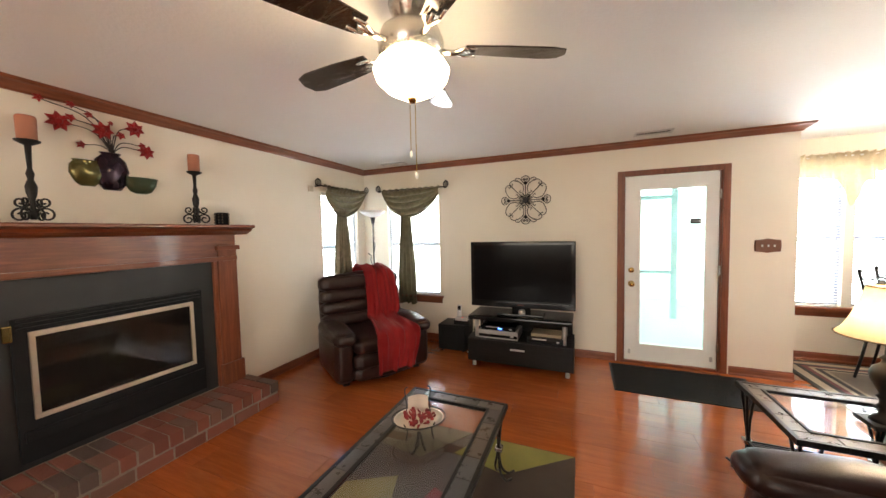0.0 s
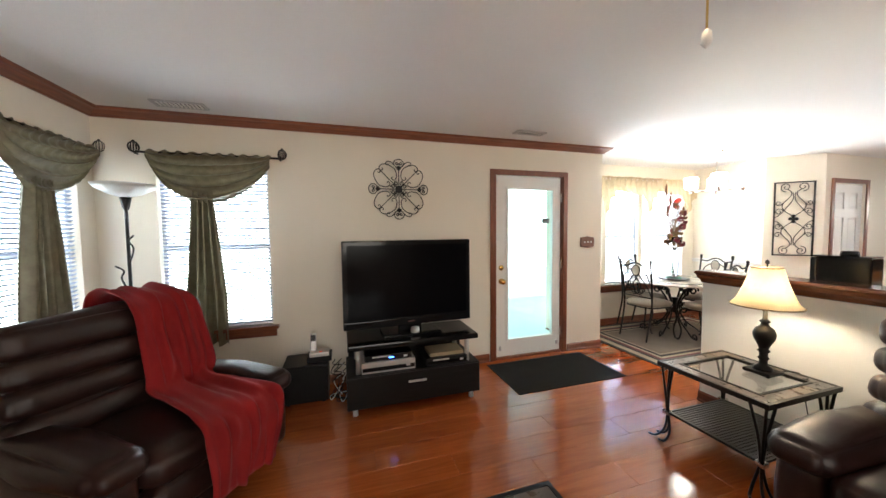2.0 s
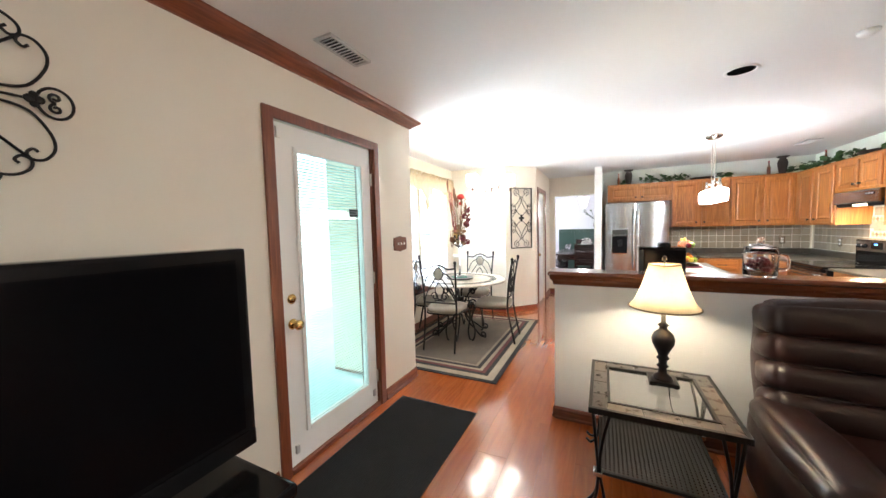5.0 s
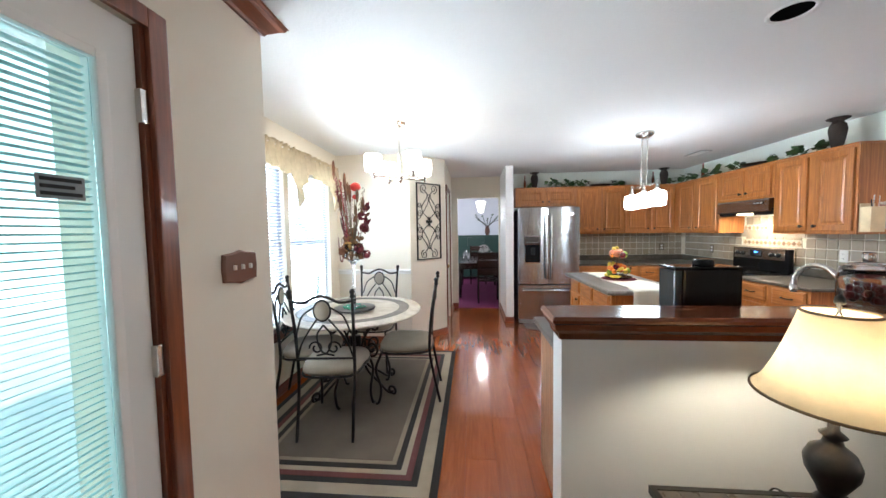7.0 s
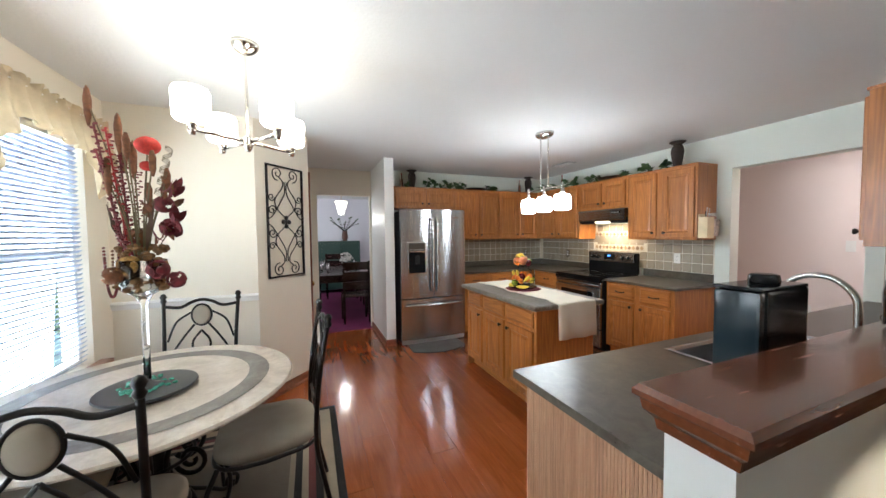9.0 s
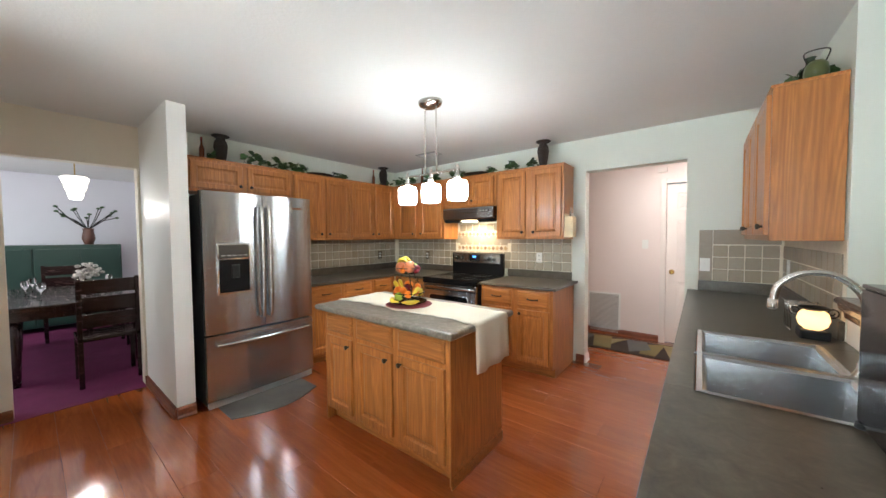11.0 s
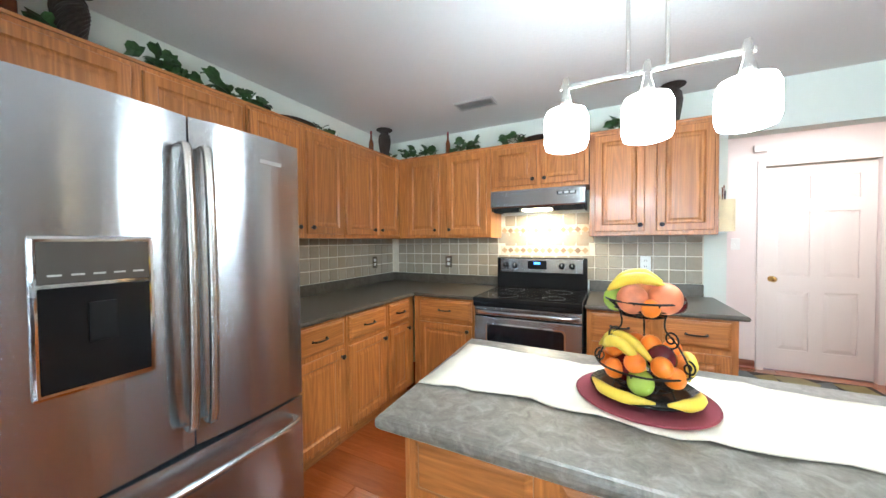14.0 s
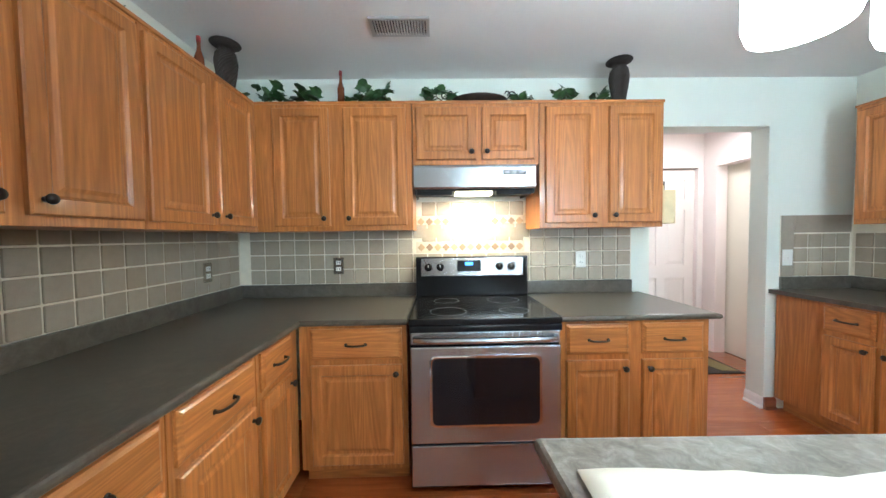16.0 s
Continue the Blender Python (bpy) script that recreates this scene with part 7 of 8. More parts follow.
# tall glass vase with dried flowers
va = thing("flower_vase", "tall stemmed glass vase of dried red and brown flowers", "flower arrangement", (4.05, 4.82, 0.779))
part("glass_stem", lathe(bm_new(), [(0.06, 0.0), (0.058, 0.006), (0.014, 0.02), (0.012, 0.20), (0.012, 0.36), (0.03, 0.40), (0.07, 0.43), (0.085, 0.50), (0.088, 0.56), (0.084, 0.56), (0.066, 0.44), (0.0, 0.41)], n=24, cap=False), M["glass"], va, "", True)
moss = plain("tan_dried_moss", (0.17, 0.085, 0.030), 0.9, 0, 0.5, 50, 0.6, 60)
bm = bm_new()
random.seed(21)
for k in range(120):
    a, r, z = random.uniform(0, 6.28), 0.088 * math.sqrt(random.random()), random.uniform(0.43, 0.62)
    ball(bm, (r * math.cos(a), r * math.sin(a), z), random.uniform(0.010, 0.020), 1, 1, 0.7, 6, 4)
part("moss_fill", bm, moss, va)
wine = plain("wine_red_petal", (0.12, 0.008, 0.012), 0.8, 0, 0.5, 40)
scarlet = plain("scarlet_ball_flower", (0.42, 0.022, 0.012), 0.8, 0, 0.3, 90, 0.8, 150)
brown = plain("brown_dried_head", (0.14, 0.055, 0.022), 0.9, 0, 0.4, 60, 0.6, 120)
gold_f = plain("gold_dried_bloom", (0.36, 0.19, 0.045), 0.8, 0, 0.4, 60, 0.6, 120)
stem_m = plain("dry_stem", (0.12, 0.09, 0.04), 0.8)


def stem(x, y, z):
    part("stem", tube(bm_new(), curve([(x * 0.1, y * 0.1, 0.48), (x * 0.45, y * 0.45, 0.48 + (z - 0.48) * 0.55), (x, y, z)], 5), 0.003, 5), stem_m, va)


for x, y, z, r in ((-0.03, -0.05, 1.05, 0.045), (-0.02, -0.04, 0.965, 0.025)):
    stem(x, y, z)
    part("ball_flower", ball(bm_new(), (x, y, z), r, 1, 1, 0.85, 16, 10), scarlet, va, "", True)
for k in range(8):
    a = k * 0.8
    x, y, z = 0.10 * math.cos(a), 0.10 * math.sin(a), 0.86 + 0.2 * ((k * 5) % 7) / 7
    stem(x, y, z)
    part("seed_head", lathe(bm_new(), [(0.004, z - 0.06), (0.012, z - 0.03), (0.014, z + 0.02), (0.006, z + 0.05)], x, y, 8), brown, va, "", True)
for sx, sy, top in ((0.10, 0.08, 1.08), (0.13, 0.05, 0.96), (0.06, 0.12, 1.12)):
    bm = bm_new()
    for k in range(26):
        f = k / 25
        for q in range(2):
            ball(bm, (sx * (0.3 + 0.7 * f) + random.uniform(-0.016, 0.016), sy * (0.3 + 0.7 * f) + random.uniform(-0.016, 0.016), 0.62 + (top - 0.62) * f), 0.0065, 1, 1, 0.6, 6, 4)
    part("flower_spike", bm, wine if sx != 0.14 else brown, va)
bm = bm_new()
for k in range(34):
    f = k / 33
    ball(bm, (0.12 + 0.03 * math.sin(f * 2), 0.10 + 0.02 * f, 0.78 - 0.36 * f + 0.1 * math.sin(f * 3)), 0.010, 1, 1, 0.9, 6, 4)
part("hanging_spike", bm, wine, va)
for x, y, z, r, m in ((-0.01, -0.11, 0.70, 0.05, wine), (-0.04, -0.10, 0.80, 0.045, wine), (-0.07, -0.08, 0.52, 0.05, wine), (-0.03, -0.13, 0.47, 0.045, wine), (-0.06, 0.02, 0.54, 0.05, gold_f), (-0.07, 0.07, 0.50, 0.045, brown), (0.03, 0.02, 0.66, 0.05, brown)):
    bm = bm_new()
    for k in range(18):
        d = Vector((random.gauss(0, 1), random.gauss(0, 1), random.gauss(0, 1))).normalized() * r * 0.7
        q = bm_new()
        ball(q, (0, 0, 0), r * 0.42, 1, 0.9, 0.3, 7, 5)
        turn(q, Matrix.Translation(Vector((x, y, z)) + d) @ d.to_track_quat("Z", "Y").to_matrix().to_4x4())
        tm = bpy.data.meshes.new("t")
        q.to_mesh(tm)
        q.free()
        bm.from_mesh(tm)
        bpy.data.meshes.remove(tm)
    part("bloom", bm, m, va)
# drooping strings of beads, berry spikes and curled dark leaves
for k, (oy, low) in enumerate(((0.105, 0.40), (0.085, 0.43), (0.12, 0.46))):
    bm = bm_new()
    for i in range(46):
        t = i / 45
        ball(bm, (0.02 + 0.015 * k, oy + 0.028 * math.cos(math.pi * t * 1.0), 0.74 - (0.74 - low) * math.sin(math.pi * min(1.0, 0.15 + 0.85 * t))), 0.0062, 1, 1, 0.9, 6, 4)
    part("bead_string", bm, wine if k != 1 else brown, va)
for x, y, top in ((0.0, 0.10, 1.12), (-0.03, 0.12, 1.02), (0.03, 0.15, 1.14), (0.05, 0.08, 1.05)):
    bm = bm_new()
    for i in range(40):
        f = i / 39
        ball(bm, (x * f + random.uniform(-0.010, 0.010), y * (0.4 + 0.6 * f) + random.uniform(-0.011, 0.011), 0.58 + (top - 0.58) * f), random.uniform(0.006, 0.011), 1, 1, 0.6, 6, 4)
    tube(bm, [(x * f, y * (0.4 + 0.6 * f), 0.58 + (top - 0.58) * f) for f in (0, 0.25, 0.5, 0.75, 1)], 0.004, 5)
    part("berry_spike", bm, red_petal if x == 0.0 else wine, va)
plume = plain("pale_dried_plume", (0.34, 0.25, 0.16), 0.9, 0, 0.4, 60, 0.6, 140)
for x, y, z in ((0.04, 0.17, 1.24), (-0.02, 0.05, 1.12), (0.02, 0.02, 1.02)):
    stem(x, y, z)
    part("plume", lathe(bm_new(), [(0.004, z - 0.11), (0.013, z - 0.06), (0.015, z), (0.010, z + 0.04), (0.002, z + 0.06)], x, y, 8), plume if z > 1.3 else brown, va, "", True)
for k in range(22):
    a = random.uniform(0, 6.28)
    x, y, z = -0.02 + 0.055 * math.cos(a), -0.075 + 0.055 * math.sin(a), random.uniform(0.60, 0.86)
    ln = random.uniform(0.05, 0.09)
    q = bm_new()
    loft(q, [[(-0.003, 0, 0), (0.003, 0, 0)], [(-0.016, 0.006, ln * 0.4), (0.016, 0.006, ln * 0.4)], [(-0.012, -0.004, ln * 0.75), (0.012, -0.004, ln * 0.75)], [(-0.001, -0.014, ln), (0.001, -0.014, ln)]], False, False)
    turn(q, Matrix.Translation((x, y, z)) @ Euler((random.uniform(-0.8, 0.8), random.uniform(-0.8, 0.8), a)).to_matrix().to_4x4())
    part("curled_leaf", q, wine if k % 3 else brown, va)
for k in range(3):
    pts = [(-0.04 - 0.10 * t - 0.012 * math.sin(t * 40 + k), -0.06 - 0.10 * t - 0.014 * math.cos(t * 40 + k), 0.75 + 0.28 * t) for t in [i / 40 for i in range(41)]]
    part("curly_twig", tube(bm_new(), pts, 0.0015, 4), stem_m, va)
leaf_m = plain("dark_dried_leaf", (0.09, 0.05, 0.03), 0.8, 0, 0.4)
for k in range(5):
    a = k * 1.26
    bm = loft(bm_new(), [[(0.05 * math.cos(a), 0.05 * math.sin(a), 0.60), (0.052 * math.cos(a + 0.1), 0.052 * math.sin(a + 0.1), 0.60)], [(0.10 * math.cos(a - 0.1), 0.10 * math.sin(a - 0.1), 0.70), (0.11 * math.cos(a + 0.08), 0.11 * math.sin(a + 0.08), 0.70)], [(0.12 * math.cos(a + 0.1), 0.12 * math.sin(a + 0.1), 0.80), (0.121 * math.cos(a + 0.13), 0.121 * math.sin(a + 0.13), 0.80)]], False, False)
    part("leaf", bm, leaf_m, va)

# chandelier
cd = thing("chandelier", "satin nickel chandelier with four glowing white shades", "chandelier", (4.20, 4.42, 0))
part("canopy", lathe(bm_new(), [(0.02, 2.37), (0.05, 2.385), (0.065, 2.405), (0.068, 2.419)], n=24), M["nickel"], cd, "", True)
part("rod", lathe(bm_new(), [(0.008, 1.93), (0.008, 2.38)], n=10), M["nickel"], cd)
part("hub", lathe(bm_new(), [(0.0, 1.872), (0.012, 1.88), (0.022, 1.90), (0.028, 1.93), (0.012, 1.955)], n=16), M["nickel"], cd, "", True)
cg = glow("lit_white_shade", (1.0, 0.90, 0.74), 22.0)
for k in range(4):
    m = Matrix.Rotation(radians(90 * k + 38), 4, "Z")
    arm = iron_part("arm", [[m @ Vector(p) for p in ((0.0, 0, 1.925), (0.12, 0, 1.925), (0.25, 0, 1.925))]], 0.010, cd, M["nickel"])
    p = m @ Vector((0.25, 0, 0))
    part("cup", lathe(bm_new(), [(0.012, 1.90), (0.016, 1.915), (0.022, 1.945), (0.030, 1.96)], p.x, p.y, 14), M["nickel"], arm, "", True)
    part("shade", lathe(bm_new(), [(0.02, 1.958), (0.062, 1.962), (0.072, 1.975), (0.075, 2.085), (0.068, 2.102), (0.03, 2.105)], p.x, p.y, 22), cg, arm, "glowing white glass shade", True)

# valance over the nook windows
vl = thing("window_valance", "cream sheer scalloped valance on a rod", "valance")
iron_part("rod", [[(2.80, 5.44, 2.20), (5.25, 5.44, 2.20)]], 0.010, vl, M["white"])
rows = []
nu, nv = 260, 16
for j in range(nv + 1):
    v = j / nv
    line = []
    for i in range(nu + 1):
        u = i / nu
        x = 2.80 + 2.45 * u
        sc = (u * 3.0) % 1.0
        depth = 0.21 + 0.10 * sc + 0.27 * max(0.0, 1 - abs(sc - 0.80) / 0.14)
        z = 2.235 - v * depth + 0.008 * math.sin(u * 230)
        y = 5.425 + (0.010 + 0.012 * v) * math.sin(u * 150 + 1.5 * math.sin(v * 3)) + (0.018 * math.sin(u * 260) if v < 0.12 else 0) - 0.03 * v
        line.append((x, y, z))
    rows.append(line)
part("cloth", loft(bm_new(), rows, False, False), M["cream_cloth"], vl, "", True)
for x in (2.80, 5.25):
    part("bracket", B(x - 0.008, x + 0.008, 5.43, 5.50, 2.19, 2.21), M["white"], vl)

# iron panel on the angled wall
ax_dir = Vector((5.80 - 5.36, 4.14 - 4.55, 0)).normalized()
ang = math.degrees(math.atan2(ax_dir.y, ax_dir.x))
mid = Vector((5.575, 4.345, 0)) + Vector((-0.68, -0.73, 0)) * 0.014
ap = thing("iron_wall_panel", "tall rectangular black iron scroll wall panel", "wall art", (mid.x, mid.y, 1.567), ang)
W2, H2 = 0.205, 0.50
bm = bm_new()
for x0, x1, z0, z1 in ((-W2, W2, -H2, -H2 + 0.014), (-W2, W2, H2 - 0.014, H2), (-W2, -W2 + 0.014, -H2 + 0.014, H2 - 0.014), (W2 - 0.014, W2, -H2 + 0.014, H2 - 0.014)):
    box(bm, x0, x1, -0.008, 0.008, z0, z1)
part("frame", bm, M["iron"], ap)
for q in (-1, 1):
    for s in (-1, 1):
        lines = [curve([(0.012 * s, 0, 0.04 * q), (0.10 * s, 0, 0.12 * q), (0.115 * s, 0, 0.20 * q), (0.04 * s, 0, 0.30 * q), (0.03 * s, 0, 0.36 * q), (0.07 * s, 0, 0.40 * q)], 6),
                 [(s * x, y, q * z) for x, y, z in spiral(0.085, 0.43, 0.062, 0.012, radians(-90), 1.4)],
                 [(s * x, y, q * z) for x, y, z in spiral(0.150, 0.10, 0.045, 0.010, radians(180), -1.3)],
                 [(s * x, y, q * z) for x, y, z in spiral(0.155, 0.215, 0.036, 0.010, radians(180), 1.3)],
                 curve([(0.19 * s, 0, 0.02 * q), (0.14 * s, 0, 0.06 * q), (0.07 * s, 0, 0.16 * q), (0.012 * s, 0, 0.26 * q), (0.012 * s, 0, 0.36 * q)], 6)]
        iron_part("scroll", lines, 0.0048, ap)
bm = bm_new()
for dx, dz in ((0.032, 0), (-0.032, 0), (0, 0.038), (0, -0.038), (0, 0)):
    ball(bm, (dx, -0.002, dz), 0.022, 1.0, 0.45, 1.0, 10, 6)
part("cross_boss", bm, M["iron"], ap, "", True)

# ---- on the kitchen island ----
pm = thing("placemat", "round wine-red woven placemat on the runner", "placemat", (4.895, 2.21, IT + 0.011))
pm.scale = (0.93, 0.93, 1)
part("disc", lathe(bm_new(), [(0.0, 0.0), (0.177, 0.0), (0.182, 0.003), (0.177, 0.006), (0.0, 0.0065)], n=40, sx=1.0), fabric("wine_weave", (0.20, 0.03, 0.045), (0.26, 0.045, 0.06), 500), pm)
st = thing("fruit_stand", "two-tier black wire fruit stand full of fruit", "fruit stand", (4.895, 2.21, IT + 0.018))
st.scale = (0.82, 0.82, 0.93)
part("plate", lathe(bm_new(), [(0.06, 0.0), (0.12, 0.006), (0.158, 0.018), (0.160, 0.022), (0.12, 0.012), (0.0, 0.008)], n=36), M["black"], st, "", True)


def wire_bowl(name, z0, r0, r1, h):
    rim = None
    for r, z in ((r1, z0 + h), (r0, z0), ((r0 + r1) / 2, z0 + h * 0.45)):
        ring = [[(r * math.cos(2 * math.pi * i / 40), r * math.sin(2 * math.pi * i / 40), z) for i in range(41)]]
        if rim is None:
            rim = iron_part(name, ring, 0.0030, st)
        else:
            iron_part("wire_ring", ring, 0.0026, rim)
    for k in range(10):
        a = 2 * math.pi * k / 10
        iron_part("wire_spoke", [[(r * math.cos(a), r * math.sin(a), z) for r, z in ((r0 * 0.2, z0), (r0, z0), ((r0 + r1) / 2, z0 + h * 0.45), (r1, z0 + h))]], 0.0026, rim)


wire_bowl("lower_bowl", 0.035, 0.085, 0.140, 0.055)
wire_bowl("upper_bowl", 0.235, 0.065, 0.112, 0.045)
for a in (0.4, 0.4 + 2.09, 0.4 + 4.19):
    m = Matrix.Rotation(a, 4, "Z")
    lines = [curve([(0.140, 0, 0.09), (0.138, 0, 0.12), (0.105, 0, 0.17), (0.070, 0, 0.205), (0.078, 0, 0.25), (0.112, 0, 0.28)], 6), spiral(0.088, 0.180, 0.026, 0.006, radians(-120), 1.5), spiral(0.138, 0.115, 0.020, 0.005, radians(90), -1.4), curve([(0.11, 0, 0.0), (0.10, 0, 0.02), (0.09, 0, 0.04)], 4)]
    iron_part("scroll_support", [[m @ Vector(p) for p in ln] for ln in lines], 0.0028, st)
F = {"orange": plain("orange_peel", (0.82, 0.20, 0.012), 0.4, 0, 0.08, 20, 0.4, 260), "apple": plain("green_apple_skin", (0.36, 0.48, 0.08), 0.25, 0, 0.2, 12), "mango": plain("mango_blush_skin", (0.66, 0.26, 0.10), 0.3, 0, 0.45, 9), "plum": plain("dark_red_apple_skin", (0.13, 0.012, 0.018), 0.22, 0, 0.4, 10), "peach": plain("peach_skin", (0.70, 0.22, 0.10), 0.5, 0, 0.45, 9), "lemon": plain("lemon_skin", (0.78, 0.55, 0.06), 0.35, 0, 0.1, 20, 0.3, 200)}
ban_m = plain("banana_skin", (0.80, 0.58, 0.06), 0.45, 0, 0.14, 14)
fruits = [("orange", 0.085, 0.07, 0.085, 0.037), ("orange", 0.105, -0.01, 0.085, 0.037), ("orange", 0.03, 0.10, 0.115, 0.037), ("orange", 0.085, 0.04, 0.138, 0.036), ("orange", -0.075, 0.085, 0.085, 0.037), ("orange", -0.105, 0.02, 0.105, 0.037), ("apple", 0.015, 0.105, 0.066, 0.038), ("plum", -0.045, 0.055, 0.125, 0.042), ("orange", -0.04, 0.105, 0.115, 0.036), ("lemon", -0.09, -0.04, 0.09, 0.035), ("orange", 0.02, -0.03, 0.14, 0.042), ("apple", -0.04, -0.09, 0.085, 0.038), ("orange", 0.06, -0.08, 0.095, 0.037), ("orange", -0.02, 0.03, 0.155, 0.036), ("plum", 0.05, 0.05, 0.085, 0.042), ("orange", -0.085, -0.03, 0.135, 0.034),
          ("peach", 0.035, 0.06, 0.285, 0.046), ("peach", -0.055, 0.045, 0.290, 0.048), ("apple", 0.080, -0.005, 0.275, 0.040), ("apple", -0.02, -0.06, 0.275, 0.040), ("orange", -0.012, 0.085, 0.266, 0.033), ("mango", -0.01, -0.01, 0.30, 0.040), ("lemon", 0.06, -0.06, 0.28, 0.036), ("plum", -0.085, -0.01, 0.272, 0.038)]
for kind, x, y, z, r in fruits:
    nm = {"plum": "apple", "peach": "mango"}.get(kind, kind)
    part(nm, ball(bm_new(), (x, y, z), r * (0.84 if kind == "orange" else 1.0), 1.0, 1.0, 0.92, 18, 12), F[kind], st, "", True)


def banana(p0, p1, lift, out):
    a, b = Vector(p0), Vector(p1)
    side = Vector((-(b - a).y, (b - a).x, 0)).normalized() * out
    pts = curve([a, a * 0.72 + b * 0.28 + side * 0.8 + Vector((0, 0, lift * 0.8)), a * 0.5 + b * 0.5 + side + Vector((0, 0, lift)), a * 0.28 + b * 0.72 + side * 0.8 + Vector((0, 0, lift * 0.8)), b], 5)
    n = len(pts)
    bm = bm_new()
    rings = []
    for i, p in enumerate(pts):
        f = i / (n - 1)
        r = 0.017 * min(1, 0.28 + 3.2 * f, 0.22 + 3.0 * (1 - f))
        d = (pts[min(i + 1, n - 1)] - pts[max(i - 1, 0)]).normalized()
        u = d.cross(Vector((0, 0, 1))).normalized()
        w = d.cross(u)
        rings.append([p + u * r * math.cos(2 * math.pi * j / 8) + w * r * math.sin(2 * math.pi * j / 8) for j in range(8)])
    loft(bm, rings)
    part("banana", bm, ban_m, st, "", True)


banana((0.15, 0.03, 0.032), (-0.02, 0.145, 0.030), 0.0, -0.045)
banana((-0.15, 0.03, 0.035), (-0.05, 0.14, 0.03), 0.0, 0.03)
banana((0.13, -0.03, 0.125), (-0.03, 0.09, 0.11), 0.055, -0.02)
banana((0.12, 0.03, 0.13), (0.0, 0.10, 0.10), 0.05, -0.03)
banana((-0.10, -0.02, 0.12), (-0.11, 0.08, 0.08), 0.02, 0.02)
banana((0.105, 0.03, 0.305), (-0.055, 0.06, 0.325), 0.030, -0.01)
banana((0.10, 0.0, 0.31), (-0.05, 0.02, 0.335), 0.030, -0.01)

# pendant lamp over the island
pd = thing("pendant_lamp", "nickel bar pendant with three glowing white shades", "pendant lamp", (4.868, 1.98, 0))
part("canopy", lathe(bm_new(), [(0.06, 2.375), (0.09, 2.39), (0.098, 2.405), (0.098, 2.419)], n=32, sx=1.0, sy=0.85), M["nickel"], pd, "", True)
for x in (-0.055, 0.055):
    part("rod", lathe(bm_new(), [(0.0065, 1.885), (0.0065, 2.38)], x, 0, 10), M["nickel"], pd)
part("bar", B(-0.27, 0.27, -0.008, 0.008, 1.868, 1.884, 0.003), M["nickel"], pd)
pg = glow("lit_pendant_shade", (0.93, 0.98, 1.0), 50.0)
for x in (-0.25, 0.0, 0.25):
    part("socket", lathe(bm_new(), [(0.024, 1.795), (0.022, 1.83), (0.014, 1.85), (0.012, 1.90), (0.008, 1.91)], x, 0, 16), M["nickel"], pd, "", True)
    part("shade", lathe(bm_new(), [(0.052, 1.652), (0.068, 1.658), (0.075, 1.68), (0.075, 1.765), (0.066, 1.79), (0.03, 1.80)], x, 0, 24), pg, pd, "glowing white glass shade", True)


# ---- on top of the wall cabinets ----
TOP = UT + 0.016
wick = plain("dark_brown_wicker", (0.030, 0.020, 0.016), 0.6, 0, 0.4, 60, 0.8, 160)


def wicker_vase(x, y, s=1.0):
    root = thing("wicker_vase", "dark brown wicker vase with a flared rim", "vase", (x, y, TOP), 0, "vases above the cabinets")
    prof = [(0.030, 0.0), (0.034, 0.02), (0.046, 0.09), (0.053, 0.145), (0.046, 0.185), (0.031, 0.208), (0.036, 0.220)]
    bm = bm_new()
    rings = []
    for j in range(40):
        f = j / 39 * (len(prof) - 1)
        k = min(int(f), len(prof) - 2)
        r = prof[k][0] + (prof[k + 1][0] - prof[k][0]) * (f - k)
        z = prof[k][1] + (prof[k + 1][1] - prof[k][1]) * (f - k)
        rings.append([((r + 0.0022 * (1 if (i + j) % 2 else -1)) * s * math.cos(2 * math.pi * i / 36), (r + 0.0022 * (1 if (i + j) % 2 else -1)) * s * math.sin(2 * math.pi * i / 36), z * s) for i in range(36)])
    loft(bm, rings)
    part("woven_body", bm, wick, root)
    lines = [[(r * s * math.cos(2 * math.pi * i / 32), r * s * math.sin(2 * math.pi * i / 32), z * s) for i in range(33)] for r, z in ((0.066, 0.236), (0.060, 0.233), (0.053, 0.229), (0.046, 0.225), (0.039, 0.221))]
    for k in range(28):
        a = 2 * math.pi * k / 28
        lines.append([(0.036 * s * math.cos(a), 0.036 * s * math.sin(a), 0.219 * s), (0.066 * s * math.cos(a + 0.15), 0.066 * s * math.sin(a + 0.15), 0.236 * s)])
    iron_part("rim", lines, 0.004 * s, root, wick, 5)
    return root


wicker_vase(6.99, 2.70, 1.12)
wicker_vase(6.90, 0.66, 1.10)
wicker_vase(4.575, 0.455, 1.12)


def bottle(x, y, label="slim amber bottle with a red cap", h=0.22, mat=None):
    root = thing("bottle", label, "bottle", (x, y, TOP), 0, "bottles above the cabinets")
    part("glass_body", lathe(bm_new(), [(0.020, 0.0), (0.022, 0.004), (0.022, h * 0.5), (0.010, h * 0.68), (0.008, h * 0.9)], n=16), mat or plain("amber_bottle", (0.16, 0.05, 0.02), 0.15, 0, 0.3), root, "", True)
    part("cap", lathe(bm_new(), [(0.010, h * 0.86), (0.010, h), (0.0, h + 0.002)], n=12), plain("red_wax_cap", (0.25, 0.02, 0.02), 0.5), root, "", True)
    return root


bottle(6.99, 2.86)
bottle(6.95, 0.80)
bottle(6.33, 0.44)


